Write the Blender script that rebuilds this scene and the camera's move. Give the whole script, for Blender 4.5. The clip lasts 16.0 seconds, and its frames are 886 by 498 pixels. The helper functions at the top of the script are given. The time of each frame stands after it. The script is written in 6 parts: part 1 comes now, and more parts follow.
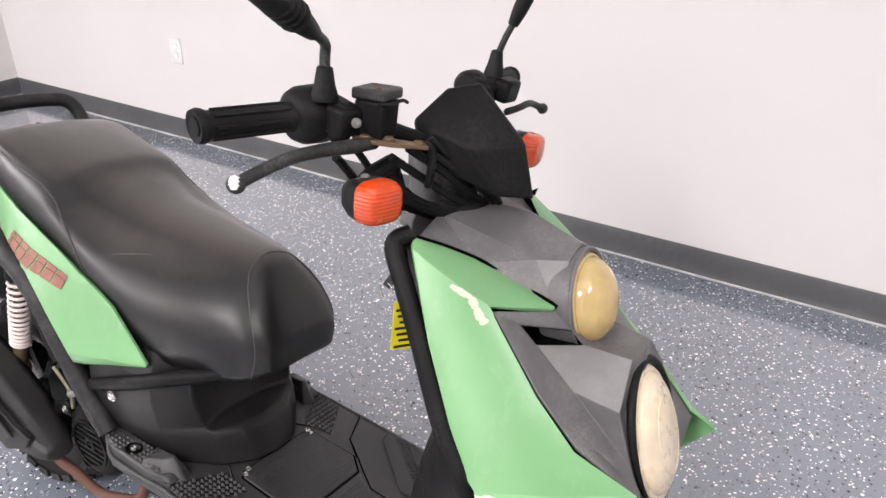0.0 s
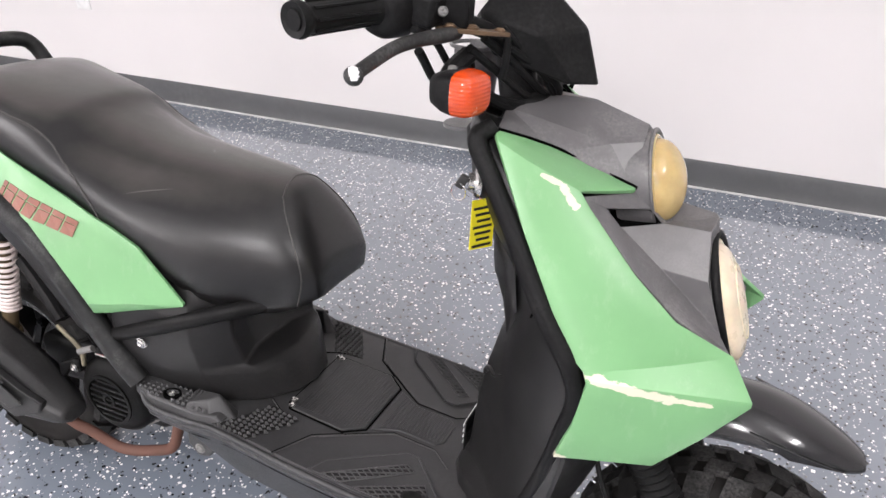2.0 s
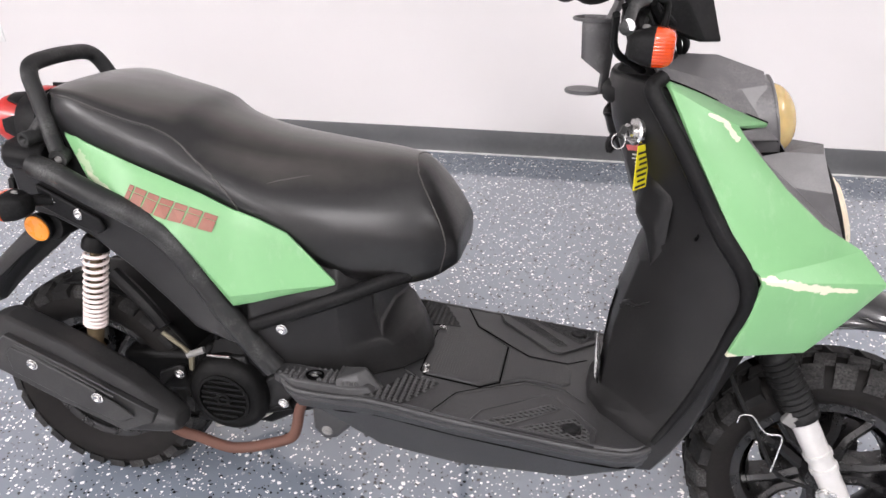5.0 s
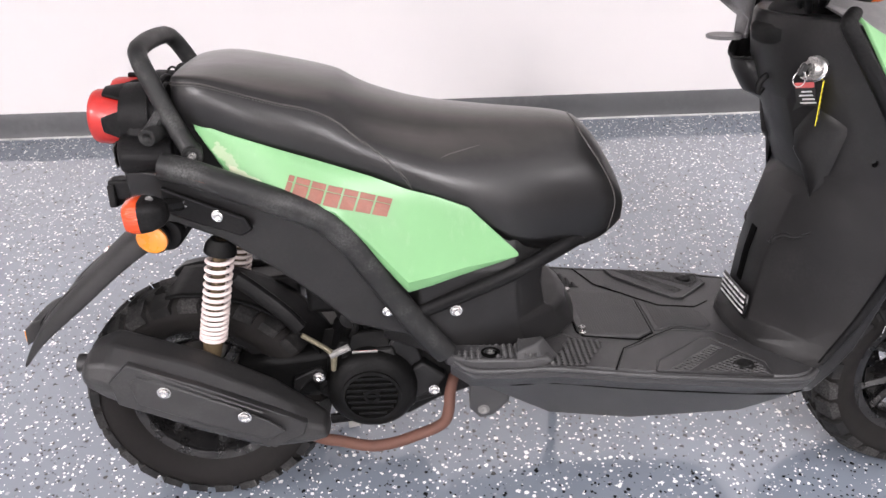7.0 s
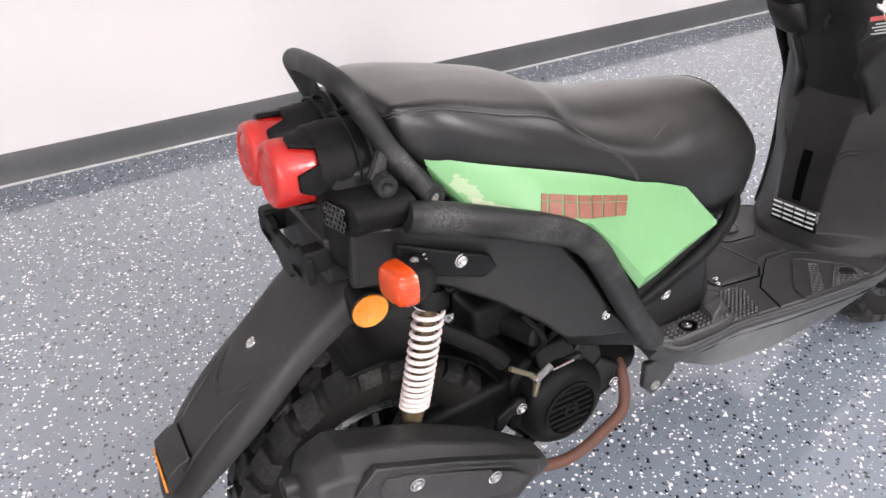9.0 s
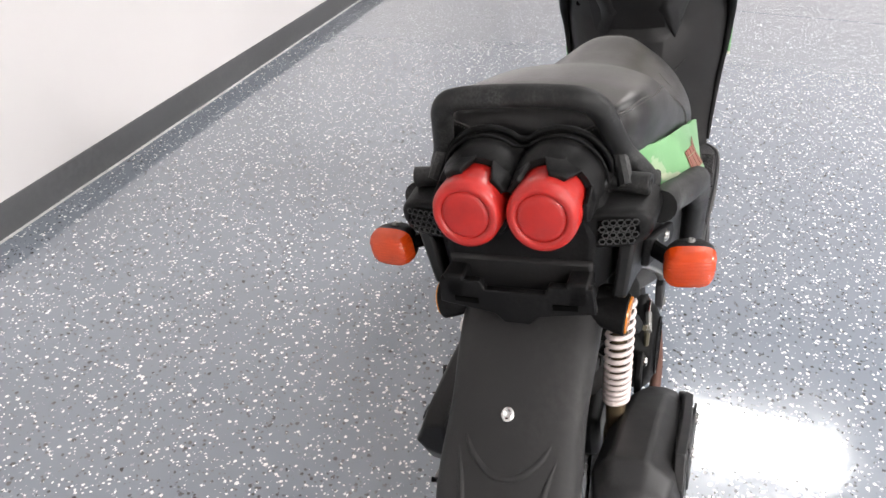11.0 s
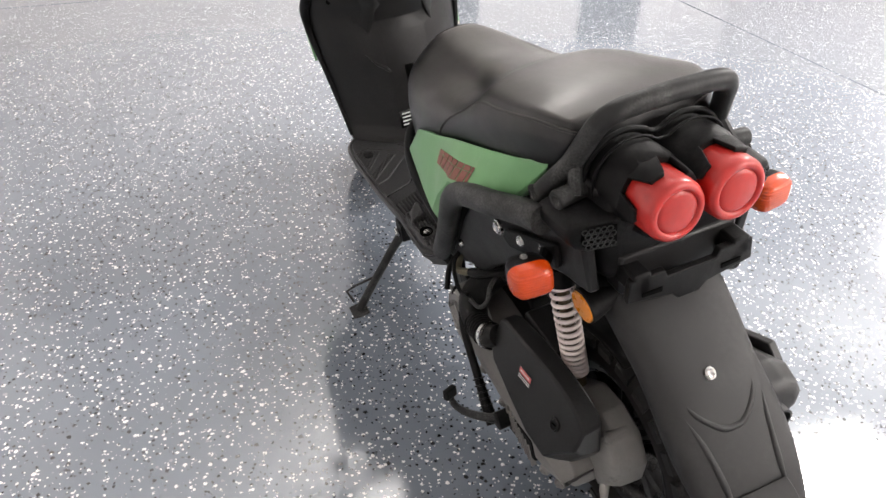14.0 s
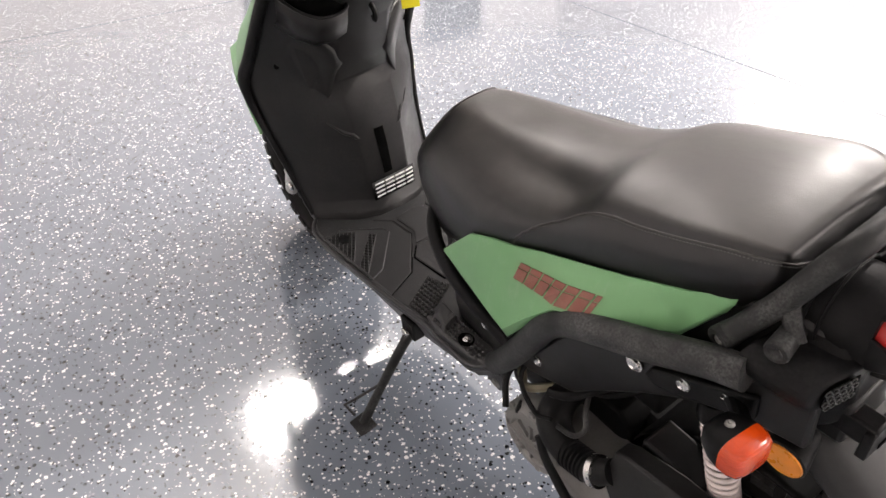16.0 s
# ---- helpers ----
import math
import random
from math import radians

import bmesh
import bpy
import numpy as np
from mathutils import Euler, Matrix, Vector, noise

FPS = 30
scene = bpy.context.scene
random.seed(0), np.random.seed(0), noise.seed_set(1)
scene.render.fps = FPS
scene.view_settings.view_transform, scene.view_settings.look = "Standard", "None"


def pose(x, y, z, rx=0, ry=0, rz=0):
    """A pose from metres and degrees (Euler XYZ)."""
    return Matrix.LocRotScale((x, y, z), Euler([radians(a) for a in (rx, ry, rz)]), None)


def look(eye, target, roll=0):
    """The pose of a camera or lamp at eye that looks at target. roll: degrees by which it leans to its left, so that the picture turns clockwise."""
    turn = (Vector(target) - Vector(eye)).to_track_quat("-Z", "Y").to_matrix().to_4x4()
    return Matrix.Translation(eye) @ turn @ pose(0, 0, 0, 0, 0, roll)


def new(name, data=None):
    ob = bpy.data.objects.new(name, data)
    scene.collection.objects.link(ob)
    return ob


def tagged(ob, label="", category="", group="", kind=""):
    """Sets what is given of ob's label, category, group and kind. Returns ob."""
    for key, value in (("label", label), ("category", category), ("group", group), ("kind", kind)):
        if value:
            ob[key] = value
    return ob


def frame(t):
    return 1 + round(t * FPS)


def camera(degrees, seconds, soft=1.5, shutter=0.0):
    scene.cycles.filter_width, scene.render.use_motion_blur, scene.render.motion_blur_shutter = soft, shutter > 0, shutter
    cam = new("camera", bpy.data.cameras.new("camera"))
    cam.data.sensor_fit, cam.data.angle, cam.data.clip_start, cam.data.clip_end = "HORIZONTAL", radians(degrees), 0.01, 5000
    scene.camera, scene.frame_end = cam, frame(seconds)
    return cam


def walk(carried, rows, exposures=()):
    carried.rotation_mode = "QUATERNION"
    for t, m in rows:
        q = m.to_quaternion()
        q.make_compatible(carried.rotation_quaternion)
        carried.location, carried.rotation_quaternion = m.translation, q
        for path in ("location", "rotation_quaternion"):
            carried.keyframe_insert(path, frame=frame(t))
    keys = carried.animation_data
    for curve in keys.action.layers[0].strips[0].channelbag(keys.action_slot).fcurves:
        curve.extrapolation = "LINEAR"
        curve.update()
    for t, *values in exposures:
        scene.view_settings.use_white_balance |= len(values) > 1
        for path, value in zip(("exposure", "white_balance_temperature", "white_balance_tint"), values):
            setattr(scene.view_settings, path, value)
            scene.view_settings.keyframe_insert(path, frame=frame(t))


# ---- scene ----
cam = camera(61.2, 16.0)
PATH = [
    (0, (1.508, -0.66, 1.371), (0.525, 0.806, 0.43), 0.3),
    (0.5, (1.503, -0.607, 1.348), (0.546, 0.855, 0.376), -0.0),
    (1, (1.458, -0.623, 1.334), (0.551, 0.851, 0.332), -0.4),
    (1.5, (1.376, -0.715, 1.332), (0.553, 0.782, 0.291), -0.9),
    (2, (1.329, -0.786, 1.319), (0.598, 0.734, 0.244), -1.3),
    (2.5, (1.325, -0.826, 1.295), (0.695, 0.722, 0.196), -1.2),
    (3, (1.373, -0.913, 1.289), (0.808, 0.662, 0.194), -1.5),
    (3.5, (1.385, -1.041, 1.309), (0.857, 0.563, 0.238), -1.6),
    (4, (1.285, -1.081, 1.322), (0.796, 0.554, 0.279), -1.2),
    (4.2, (1.194, -1.101, 1.326), (0.723, 0.546, 0.295), -1.1),
    (6.3, (0.644, -1.022, 1.267), (0.483, 0.655, 0.19), -1.3),
    (6.5, (0.559, -1.063, 1.281), (0.455, 0.612, 0.194), -1.1),
    (7, (0.393, -1.107, 1.283), (0.423, 0.566, 0.188), -0.9),
    (7.5, (0.244, -1.008, 1.259), (0.439, 0.638, 0.141), -0.5),
    (8, (0.068, -0.919, 1.265), (0.464, 0.68, 0.131), 0.1),
    (8.5, (-0.205, -0.865, 1.276), (0.379, 0.663, 0.125), 0.2),
    (9, (-0.36, -0.767, 1.273), (0.446, 0.651, 0.115), 0.9),
    (9.2, (-0.427, -0.673, 1.259), (0.477, 0.684, 0.102), 0.8),
    (11.3, (-0.899, 0.003, 1.256), (0.705, 0.411, 0.134), 1.2),
    (11.5, (-0.918, 0.08, 1.263), (0.715, 0.368, 0.145), 2.3),
    (12, (-1.012, 0.254, 1.269), (0.643, 0.289, 0.147), 2.5),
    (12.5, (-1.056, 0.396, 1.273), (0.583, 0.211, 0.142), 2.4),
    (13, (-0.947, 0.506, 1.268), (0.66, 0.148, 0.132), 2.5),
    (13.5, (-0.84, 0.581, 1.265), (0.714, 0.074, 0.112), 2.6),
    (14, (-0.762, 0.725, 1.274), (0.738, 0.072, 0.124), 2.8),
    (14.5, (-0.705, 0.879, 1.289), (0.74, 0.101, 0.146), 2.7),
    (15, (-0.611, 0.915, 1.28), (0.772, 0.022, 0.145), 2.6),
    (15.5, (-0.441, 0.897, 1.286), (0.89, -0.066, 0.145), 2.4),
    (16, (-0.282, 0.874, 1.283), (1.011, -0.121, 0.126), 2.3),
]
EXPOSURES = [(0, 0.06, 6440, 11), (2, 0.08, 6330, 10), (4, 0.08, 6320, 10), (7, 0.21, 6350, 12), (9, 0.2, 6380, 10), (11.5, 0.17, 6440, 6), (13.5, 0.32, 6560, 6), (15, 0.38, 6720, 8), (16, 0.42, 6800, 10)]
walk(cam, [(t, look(eye, target, roll)) for t, eye, target, roll in PATH], EXPOSURES)

from mathutils.bvhtree import BVHTree

# world: a closed room, a little ambient daylight outside it
world = bpy.data.worlds.new("world")
scene.world = world
world.use_nodes = True
world.node_tree.nodes["Background"].inputs[0].default_value = (0.9, 0.95, 1.0, 1)
world.node_tree.nodes["Background"].inputs[1].default_value = 0.05

# unseen lamps on rods; most, and all up-light, are added to brighten the room
CEIL, LAMP_Z = 4.3, 2.86
# only (3.25, -0.85) and (1.2, -2.9) follow from glints on floor and seat
UNSEEN_LAMPS = {(-2.8, -2.3): (100, 26), (3.25, -0.85): (46, 84), (-1.9, -4.6): (118, 35), (-2.6, -6.8): (70, 35), (1.2, -2.9): (110, 36), (3.2, -6.7): (150, 50)}
for (lx, ly), (down, up) in UNSEEN_LAMPS.items():
    for power, z, tilt in ((down, LAMP_Z - 0.026, 0), (up, LAMP_Z + 0.026, 180)):
        d = bpy.data.lights.new("unseen_lamp", "AREA")
        d.shape, d.size, d.size_y, d.energy, d.color = "RECTANGLE", 0.34, 1.1, power, (1.0, 0.945, 0.94)
        new("unseen_lamp", d).matrix_world = pose(lx, ly, z, tilt)

# ---- materials ----


class Nodes:
    """A small helper round one node material."""

    def __init__(self, name):
        self.mat = bpy.data.materials.new(name)
        self.mat.use_nodes = True
        self.tree = self.mat.node_tree
        self.bsdf = self.tree.nodes["Principled BSDF"]
        self.coord = self.tree.nodes.new("ShaderNodeTexCoord").outputs["Object"]

    def node(self, kind, **values):
        n = self.tree.nodes.new(kind)
        for key, value in values.items():
            n.inputs[key].default_value = value
        return n

    def link(self, a, b):
        self.tree.links.new(a, b)

    def noise(self, scale, detail=4.0, rough=0.55, stretch=None):
        n = self.node("ShaderNodeTexNoise", Scale=scale, Detail=detail, Roughness=rough)
        src = self.coord
        if stretch:
            m = self.node("ShaderNodeMapping", Scale=stretch)
            self.link(src, m.inputs[0])
            src = m.outputs[0]
        self.link(src, n.inputs["Vector"])
        return n.outputs["Fac"]

    def ramp(self, fac, lo, hi, a=0.0, b=1.0):
        n = self.node("ShaderNodeMapRange")
        n.inputs[1].default_value, n.inputs[2].default_value = lo, hi
        n.inputs[3].default_value, n.inputs[4].default_value = a, b
        self.link(fac, n.inputs[0])
        return n.outputs[0]

    def math(self, op, a, b=0.0):
        n = self.tree.nodes.new("ShaderNodeMath")
        n.operation = op
        for k, v in enumerate((a, b)):
            if isinstance(v, (int, float)):
                n.inputs[k].default_value = v
            else:
                self.link(v, n.inputs[k])
        return n.outputs[0]

    def mix(self, fac, a, b):
        n = self.tree.nodes.new("ShaderNodeMix")
        n.data_type = "RGBA"
        for k, v in ((0, fac), (6, a), (7, b)):
            if isinstance(v, (int, float)):
                n.inputs[k].default_value = v
            elif isinstance(v, tuple):
                n.inputs[k].default_value = (*v, 1) if len(v) == 3 else v
            else:
                self.link(v, n.inputs[k])
        return n.outputs[2]

    def bump(self, height, strength, distance):
        n = self.node("ShaderNodeBump", Strength=strength, Distance=distance)
        self.link(height, n.inputs["Height"])
        self.link(n.outputs[0], self.bsdf.inputs["Normal"])


def surface(name, colour, rough, metal=0.0, dust=0.0, dust_colour=(0.3, 0.29, 0.28), grain=900.0, grain_bump=0.1,
            wear=22.0, spread=0.1, coat=0.0, specular=0.5):
    """A surface with a fine grain, patchy dust or wear and an uneven gloss."""
    n = Nodes(name)
    big, fine = n.noise(wear, 5), n.noise(grain, 2)
    vary = n.mix(n.ramp(big, 0.3, 0.7), tuple(c * (1 - spread) for c in colour), tuple(min(1, c * (1 + spread)) for c in colour))
    if dust:
        patches = n.math("MULTIPLY", n.ramp(n.noise(wear * 0.4, 6, 0.65), 0.42, 0.72), n.ramp(n.noise(wear * 9, 3), 0.3, 0.8))
        vary = n.mix(n.math("MULTIPLY", patches, dust), vary, dust_colour)
    n.link(vary, n.bsdf.inputs["Base Color"])
    n.link(n.ramp(big, 0.25, 0.75, max(0.03, rough - 0.07), min(1, rough + 0.07)), n.bsdf.inputs["Roughness"])
    n.bsdf.inputs["Metallic"].default_value = metal
    n.bsdf.inputs["Coat Weight"].default_value = coat
    n.bsdf.inputs["Specular IOR Level"].default_value = specular
    if grain_bump:
        n.bump(fine, grain_bump, 0.0006)
    return n.mat


def scuffed_paint(name, colour, scars):
    """Faded green paint; scars are (from, to, width) strokes rubbed down to the pale plastic."""
    n = Nodes(name)
    big = n.noise(9, 5)
    paint = n.mix(n.ramp(big, 0.3, 0.7), tuple(c * 0.93 for c in colour), tuple(c * 1.06 for c in colour))
    rub = n.ramp(n.noise(38, 6, 0.75, (1.0, 1.0, 0.35)), 0.55, 0.78)
    paint = n.mix(n.math("MULTIPLY", rub, 0.3), paint, (0.36, 0.5, 0.33))
    chips = n.ramp(n.noise(240, 3), 0.71, 0.76)
    paint = n.mix(n.math("MULTIPLY", chips, n.ramp(n.noise(14, 3), 0.5, 0.7)), paint, (0.12, 0.2, 0.11))
    edge = n.noise(105, 6, 0.75, (0.45, 1.0, 1.0))
    flat = n.tree.nodes.new("ShaderNodeVectorMath")
    flat.operation = "MULTIPLY"
    flat.inputs[1].default_value = (1, 0, 1)
    n.link(n.coord, flat.inputs[0])
    axes = n.tree.nodes.new("ShaderNodeSeparateXYZ")
    n.link(n.coord, axes.inputs[0])
    right = n.math("LESS_THAN", axes.outputs[1], 0.0)
    for (a, b, width, *faint) in scars:
        a, b = Vector((a[0], 0, a[1])), Vector((b[0], 0, b[1]))
        span, way = (b - a).length, (b - a).normalized()
        off = n.tree.nodes.new("ShaderNodeVectorMath")
        off.operation = "SUBTRACT"
        off.inputs[1].default_value = a
        n.link(flat.outputs[0], off.inputs[0])
        dot = n.tree.nodes.new("ShaderNodeVectorMath")
        dot.operation = "DOT_PRODUCT"
        dot.inputs[1].default_value = way
        n.link(off.outputs[0], dot.inputs[0])
        clamp = n.math("MINIMUM", n.math("MAXIMUM", dot.outputs["Value"], 0.0), span)
        foot = n.tree.nodes.new("ShaderNodeVectorMath")
        foot.operation = "SCALE"
        foot.inputs[0].default_value = way
        n.link(clamp, foot.inputs["Scale"])
        gap = n.tree.nodes.new("ShaderNodeVectorMath")
        gap.operation = "DISTANCE"
        n.link(off.outputs[0], gap.inputs[0])
        n.link(foot.outputs[0], gap.inputs[1])
        near = n.math("ADD", gap.outputs["Value"], n.math("MULTIPLY", n.math("SUBTRACT", edge, 0.5), width * 3.2))
        paint = n.mix(n.math("MULTIPLY", n.math("MULTIPLY", right, faint[0] if faint else 1.0), n.ramp(near, width * 1.05, width * 0.85)), paint, (0.62, 0.59, 0.46))
    n.link(paint, n.bsdf.inputs["Base Color"])
    n.link(n.ramp(big, 0.3, 0.7, 0.3, 0.42), n.bsdf.inputs["Roughness"])
    n.bump(n.noise(500, 2), 0.05, 0.0005)
    return n.mat


def epoxy_floor():
    """Grey epoxy strewn with white, black and grey paint flakes under a clear coat."""
    n = Nodes("flake_epoxy_floor")
    big = n.noise(0.7, 4)
    base = n.mix(n.ramp(big, 0.3, 0.7), (0.173, 0.2, 0.238), (0.2, 0.228, 0.268))
    warp = n.node("ShaderNodeTexNoise", Scale=300.0, Detail=1.0)
    n.link(n.coord, warp.inputs["Vector"])
    bend = n.tree.nodes.new("ShaderNodeVectorMath")
    bend.operation = "MULTIPLY_ADD"
    bend.inputs[1].default_value = (0.006, 0.006, 0.0)
    n.link(warp.outputs["Color"], bend.inputs[0])
    n.link(n.coord, bend.inputs[2])
    for scale, size, share, seed in ((66.0, 0.33, 0.62, 0.0), (98.0, 0.37, 0.62, 3.7), (150.0, 0.42, 0.5, 8.1)):
        move = n.node("ShaderNodeMapping", Location=(seed, seed * 0.7, 0), Rotation=(0, 0, seed), Scale=(1, 1, 0))
        n.link(bend.outputs[0], move.inputs[0])
        cell = n.node("ShaderNodeTexVoronoi", Scale=scale)
        cell.voronoi_dimensions = "2D"
        n.link(move.outputs[0], cell.inputs["Vector"])
        pick = n.node("ShaderNodeSeparateColor")
        n.link(cell.outputs["Color"], pick.inputs[0])
        here = n.math("LESS_THAN", cell.outputs["Distance"], n.math("MULTIPLY", pick.outputs[2], size))
        some = n.math("LESS_THAN", pick.outputs[0], share * 0.40)
        tone = n.math("LESS_THAN", pick.outputs[1], 0.53)
        tint = n.mix(tone, n.mix(n.math("LESS_THAN", pick.outputs[1], 0.92), (0.33, 0.35, 0.37), (0.01, 0.011, 0.013)), (0.93, 0.93, 0.92))
        base = n.mix(n.math("MULTIPLY", here, some), base, tint)
    n.link(base, n.bsdf.inputs["Base Color"])
    n.link(n.ramp(n.noise(3.0, 5), 0.3, 0.7, 0.07, 0.14), n.bsdf.inputs["Roughness"])
    n.bsdf.inputs["IOR"].default_value = 1.85
    n.bsdf.inputs["Coat Weight"].default_value = 1.0
    n.bsdf.inputs["Coat Roughness"].default_value = 0.075
    n.bsdf.inputs["Coat IOR"].default_value = 1.65
    wavy = n.math("ADD", n.noise(45, 4, 0.6), n.math("MULTIPLY", n.noise(6, 3, 0.5, (1.0, 0.45, 1.0)), 4.0))
    n.bump(wavy, 0.1, 0.004)
    return n.mat


def lens(name, colour, rough=0.25, through_light=0.25, ribs=0.0):
    n = Nodes(name)
    n.link(n.mix(n.ramp(n.noise(35, 4), 0.3, 0.7), tuple(c * 0.85 for c in colour), tuple(min(1, c * 1.1) for c in colour)), n.bsdf.inputs["Base Color"])
    n.link(n.ramp(n.noise(60, 4), 0.3, 0.7, rough * 0.7, rough * 1.4), n.bsdf.inputs["Roughness"])
    n.bsdf.inputs["Subsurface Weight"].default_value = through_light
    n.bsdf.inputs["Subsurface Scale"].default_value = 0.01
    n.bsdf.inputs["Subsurface Radius"].default_value = (1.0, 0.4, 0.15)
    n.bsdf.inputs["Coat Weight"].default_value = 0.35
    n.bsdf.inputs["Coat Roughness"].default_value = 0.12
    if ribs:
        w = n.node("ShaderNodeTexWave", Scale=ribs)
        w.bands_direction = "Z"
        n.link(n.coord, w.inputs["Vector"])
        n.bump(w.outputs["Fac"], 0.35, 0.002)
    return n.mat


GREEN = (0.168, 0.36, 0.16)
M_GREEN = scuffed_paint("faded_green_paint", GREEN, [
    ((1.094, 0.903), (1.12, 0.891), 0.0026, 0.85), ((1.118, 0.891), (1.137, 0.868), 0.0034, 0.85),
    ((1.165, 0.692), (1.2, 0.684), 0.002, 0.8), ((1.198, 0.684), (1.24, 0.673), 0.005), ((1.24, 0.673), (1.285, 0.665), 0.006), ((1.285, 0.665), (1.33, 0.66), 0.004),
    ((1.163, 0.553), (1.172, 0.548), 0.006), ((1.18, 0.549), (1.26, 0.547), 0.0022),
    ((0.068, 0.772), (0.09, 0.748), 0.009, 0.38), ((0.088, 0.742), (0.125, 0.725), 0.006, 0.6), ((0.125, 0.725), (0.165, 0.713), 0.0025, 0.8)])
M_BLACK = surface("black_textured_plastic", (0.0055, 0.0054, 0.0056), 0.46, specular=0.13, dust=0.35, dust_colour=(0.06, 0.059, 0.058), grain=1400, grain_bump=0.25)
M_BOARD = surface("dusty_footboard_plastic", (0.03, 0.0297, 0.0305), 0.38, specular=0.42, dust=0.7, dust_colour=(0.07, 0.069, 0.068), grain=1400, grain_bump=0.3, wear=16)
# paler than the footboard: light on scuffed edges is put into the colour
M_STUD = surface("scuffed_lit_edge_plastic", (0.042, 0.0415, 0.042), 0.42, specular=0.35, dust=0.7, dust_colour=(0.1, 0.098, 0.096), grain=1200, grain_bump=0.2, wear=30)
M_SHIELD = surface("smooth_black_plastic", (0.013, 0.0127, 0.0128), 0.36, specular=0.24, dust=0.3, dust_colour=(0.05, 0.049, 0.048), grain=1500, grain_bump=0.12)
M_GREY = surface("sun_bleached_black_plastic", (0.1, 0.097, 0.098), 0.38, dust=0.9, dust_colour=(0.29, 0.28, 0.275), grain=1300, grain_bump=0.3, wear=30)
M_BLEACH = surface("bleached_pale_facet", (0.16, 0.157, 0.157), 0.5, dust=0.5, dust_colour=(0.26, 0.255, 0.25), grain=1300, grain_bump=0.3, wear=40)
M_TUBE = surface("worn_black_tube", (0.0145, 0.0148, 0.0148), 0.48, specular=0.28, dust=0.85, dust_colour=(0.17, 0.17, 0.165), grain=800, grain_bump=0.2, wear=34)
M_GLOSS = surface("glossy_black_plastic", (0.011, 0.011, 0.012), 0.2, dust=0.15, dust_colour=(0.1, 0.1, 0.1), grain_bump=0.03, coat=0.3)
M_VINYL_TOP = surface("dusty_seat_vinyl", (0.055, 0.05, 0.047), 0.4, specular=0.5, dust=0.35, dust_colour=(0.1, 0.092, 0.086), grain=700, grain_bump=0.3, wear=9)
M_RUBBER = surface("black_rubber", (0.006, 0.006, 0.006), 0.52, specular=0.17, dust=0.15, dust_colour=(0.12, 0.12, 0.12), grain=600)
M_TYRE = surface("dusty_tyre_rubber", (0.0095, 0.0093, 0.0092), 0.6, specular=0.2, dust=0.7, dust_colour=(0.16, 0.155, 0.15), grain=500, grain_bump=0.35, wear=26)
M_SIDEWALL = surface("brown_dusted_sidewall", (0.0095, 0.0085, 0.008), 0.7, specular=0.16, dust=0.3, dust_colour=(0.04, 0.035, 0.031), grain=400, wear=14)
M_RIM = surface("black_cast_rim", (0.008, 0.008, 0.0085), 0.28, specular=0.4, dust=0.4, dust_colour=(0.09, 0.085, 0.08))
M_SILVER = surface("silver_fork_paint", (0.62, 0.61, 0.59), 0.4, metal=0.35, dust=0.3, dust_colour=(0.4, 0.38, 0.35))
M_STEEL = surface("bright_steel", (0.68, 0.67, 0.65), 0.25, metal=1.0, grain_bump=0.0)
M_DULL = surface("dull_cast_aluminium", (0.22, 0.216, 0.208), 0.55, metal=0.35, dust=0.7, dust_colour=(0.1, 0.094, 0.088), wear=40)
M_CASE = surface("grey_cast_case", (0.2, 0.192, 0.182), 0.55, metal=0.2, dust=0.9, dust_colour=(0.12, 0.11, 0.1), wear=28, grain=500, grain_bump=0.3)
M_GUARD = surface("greyed_mudguard_plastic", (0.021, 0.0205, 0.0205), 0.5, specular=0.3, dust=0.6, dust_colour=(0.06, 0.058, 0.056), wear=12, grain=1300, grain_bump=0.3)
M_RUST = surface("rusty_exhaust_pipe", (0.1, 0.043, 0.029), 0.75, dust=0.6, dust_colour=(0.09, 0.045, 0.035), wear=45, grain_bump=0.3)
M_RUSTY_PLATE = surface("rust_spotted_steel", (0.13, 0.085, 0.05), 0.55, metal=0.5, dust=0.6, dust_colour=(0.25, 0.12, 0.06), wear=60)
M_BRASS = surface("yellowed_zinc", (0.2, 0.18, 0.125), 0.45, metal=0.6, dust=0.4, dust_colour=(0.3, 0.26, 0.16))
M_SPRING = surface("pinkish_white_spring_paint", (0.78, 0.68, 0.65), 0.4, dust=0.3, dust_colour=(0.45, 0.3, 0.25), grain_bump=0.05)
M_SHOCKROD = surface("grimy_brown_shock_body", (0.1, 0.072, 0.04), 0.55, metal=0.3, dust=0.8, dust_colour=(0.2, 0.15, 0.07), wear=60)
M_ENGINE = surface("dark_engine_plastic", (0.0035, 0.0035, 0.0035), 0.5, specular=0.12, dust=0.3, dust_colour=(0.035, 0.034, 0.033))
M_COVER = surface("grimy_black_fan_cover", (0.0085, 0.0085, 0.0088), 0.5, specular=0.25, dust=0.5, dust_colour=(0.05, 0.049, 0.048), wear=30)
M_LUG = surface("pale_cast_alloy", (0.33, 0.32, 0.3), 0.5, metal=0.3, dust=0.6, dust_colour=(0.14, 0.12, 0.1), wear=50)
M_MUFFLER = surface("matt_black_muffler", (0.018, 0.0178, 0.018), 0.46, specular=0.42, dust=0.5, dust_colour=(0.075, 0.073, 0.07), wear=24)
M_RED = lens("faded_red_lens", (0.43, 0.013, 0.009), 0.42, 0.1)
M_ORANGE = lens("orange_lens", (0.60, 0.058, 0.004), 0.2, 0.12, ribs=70.0)
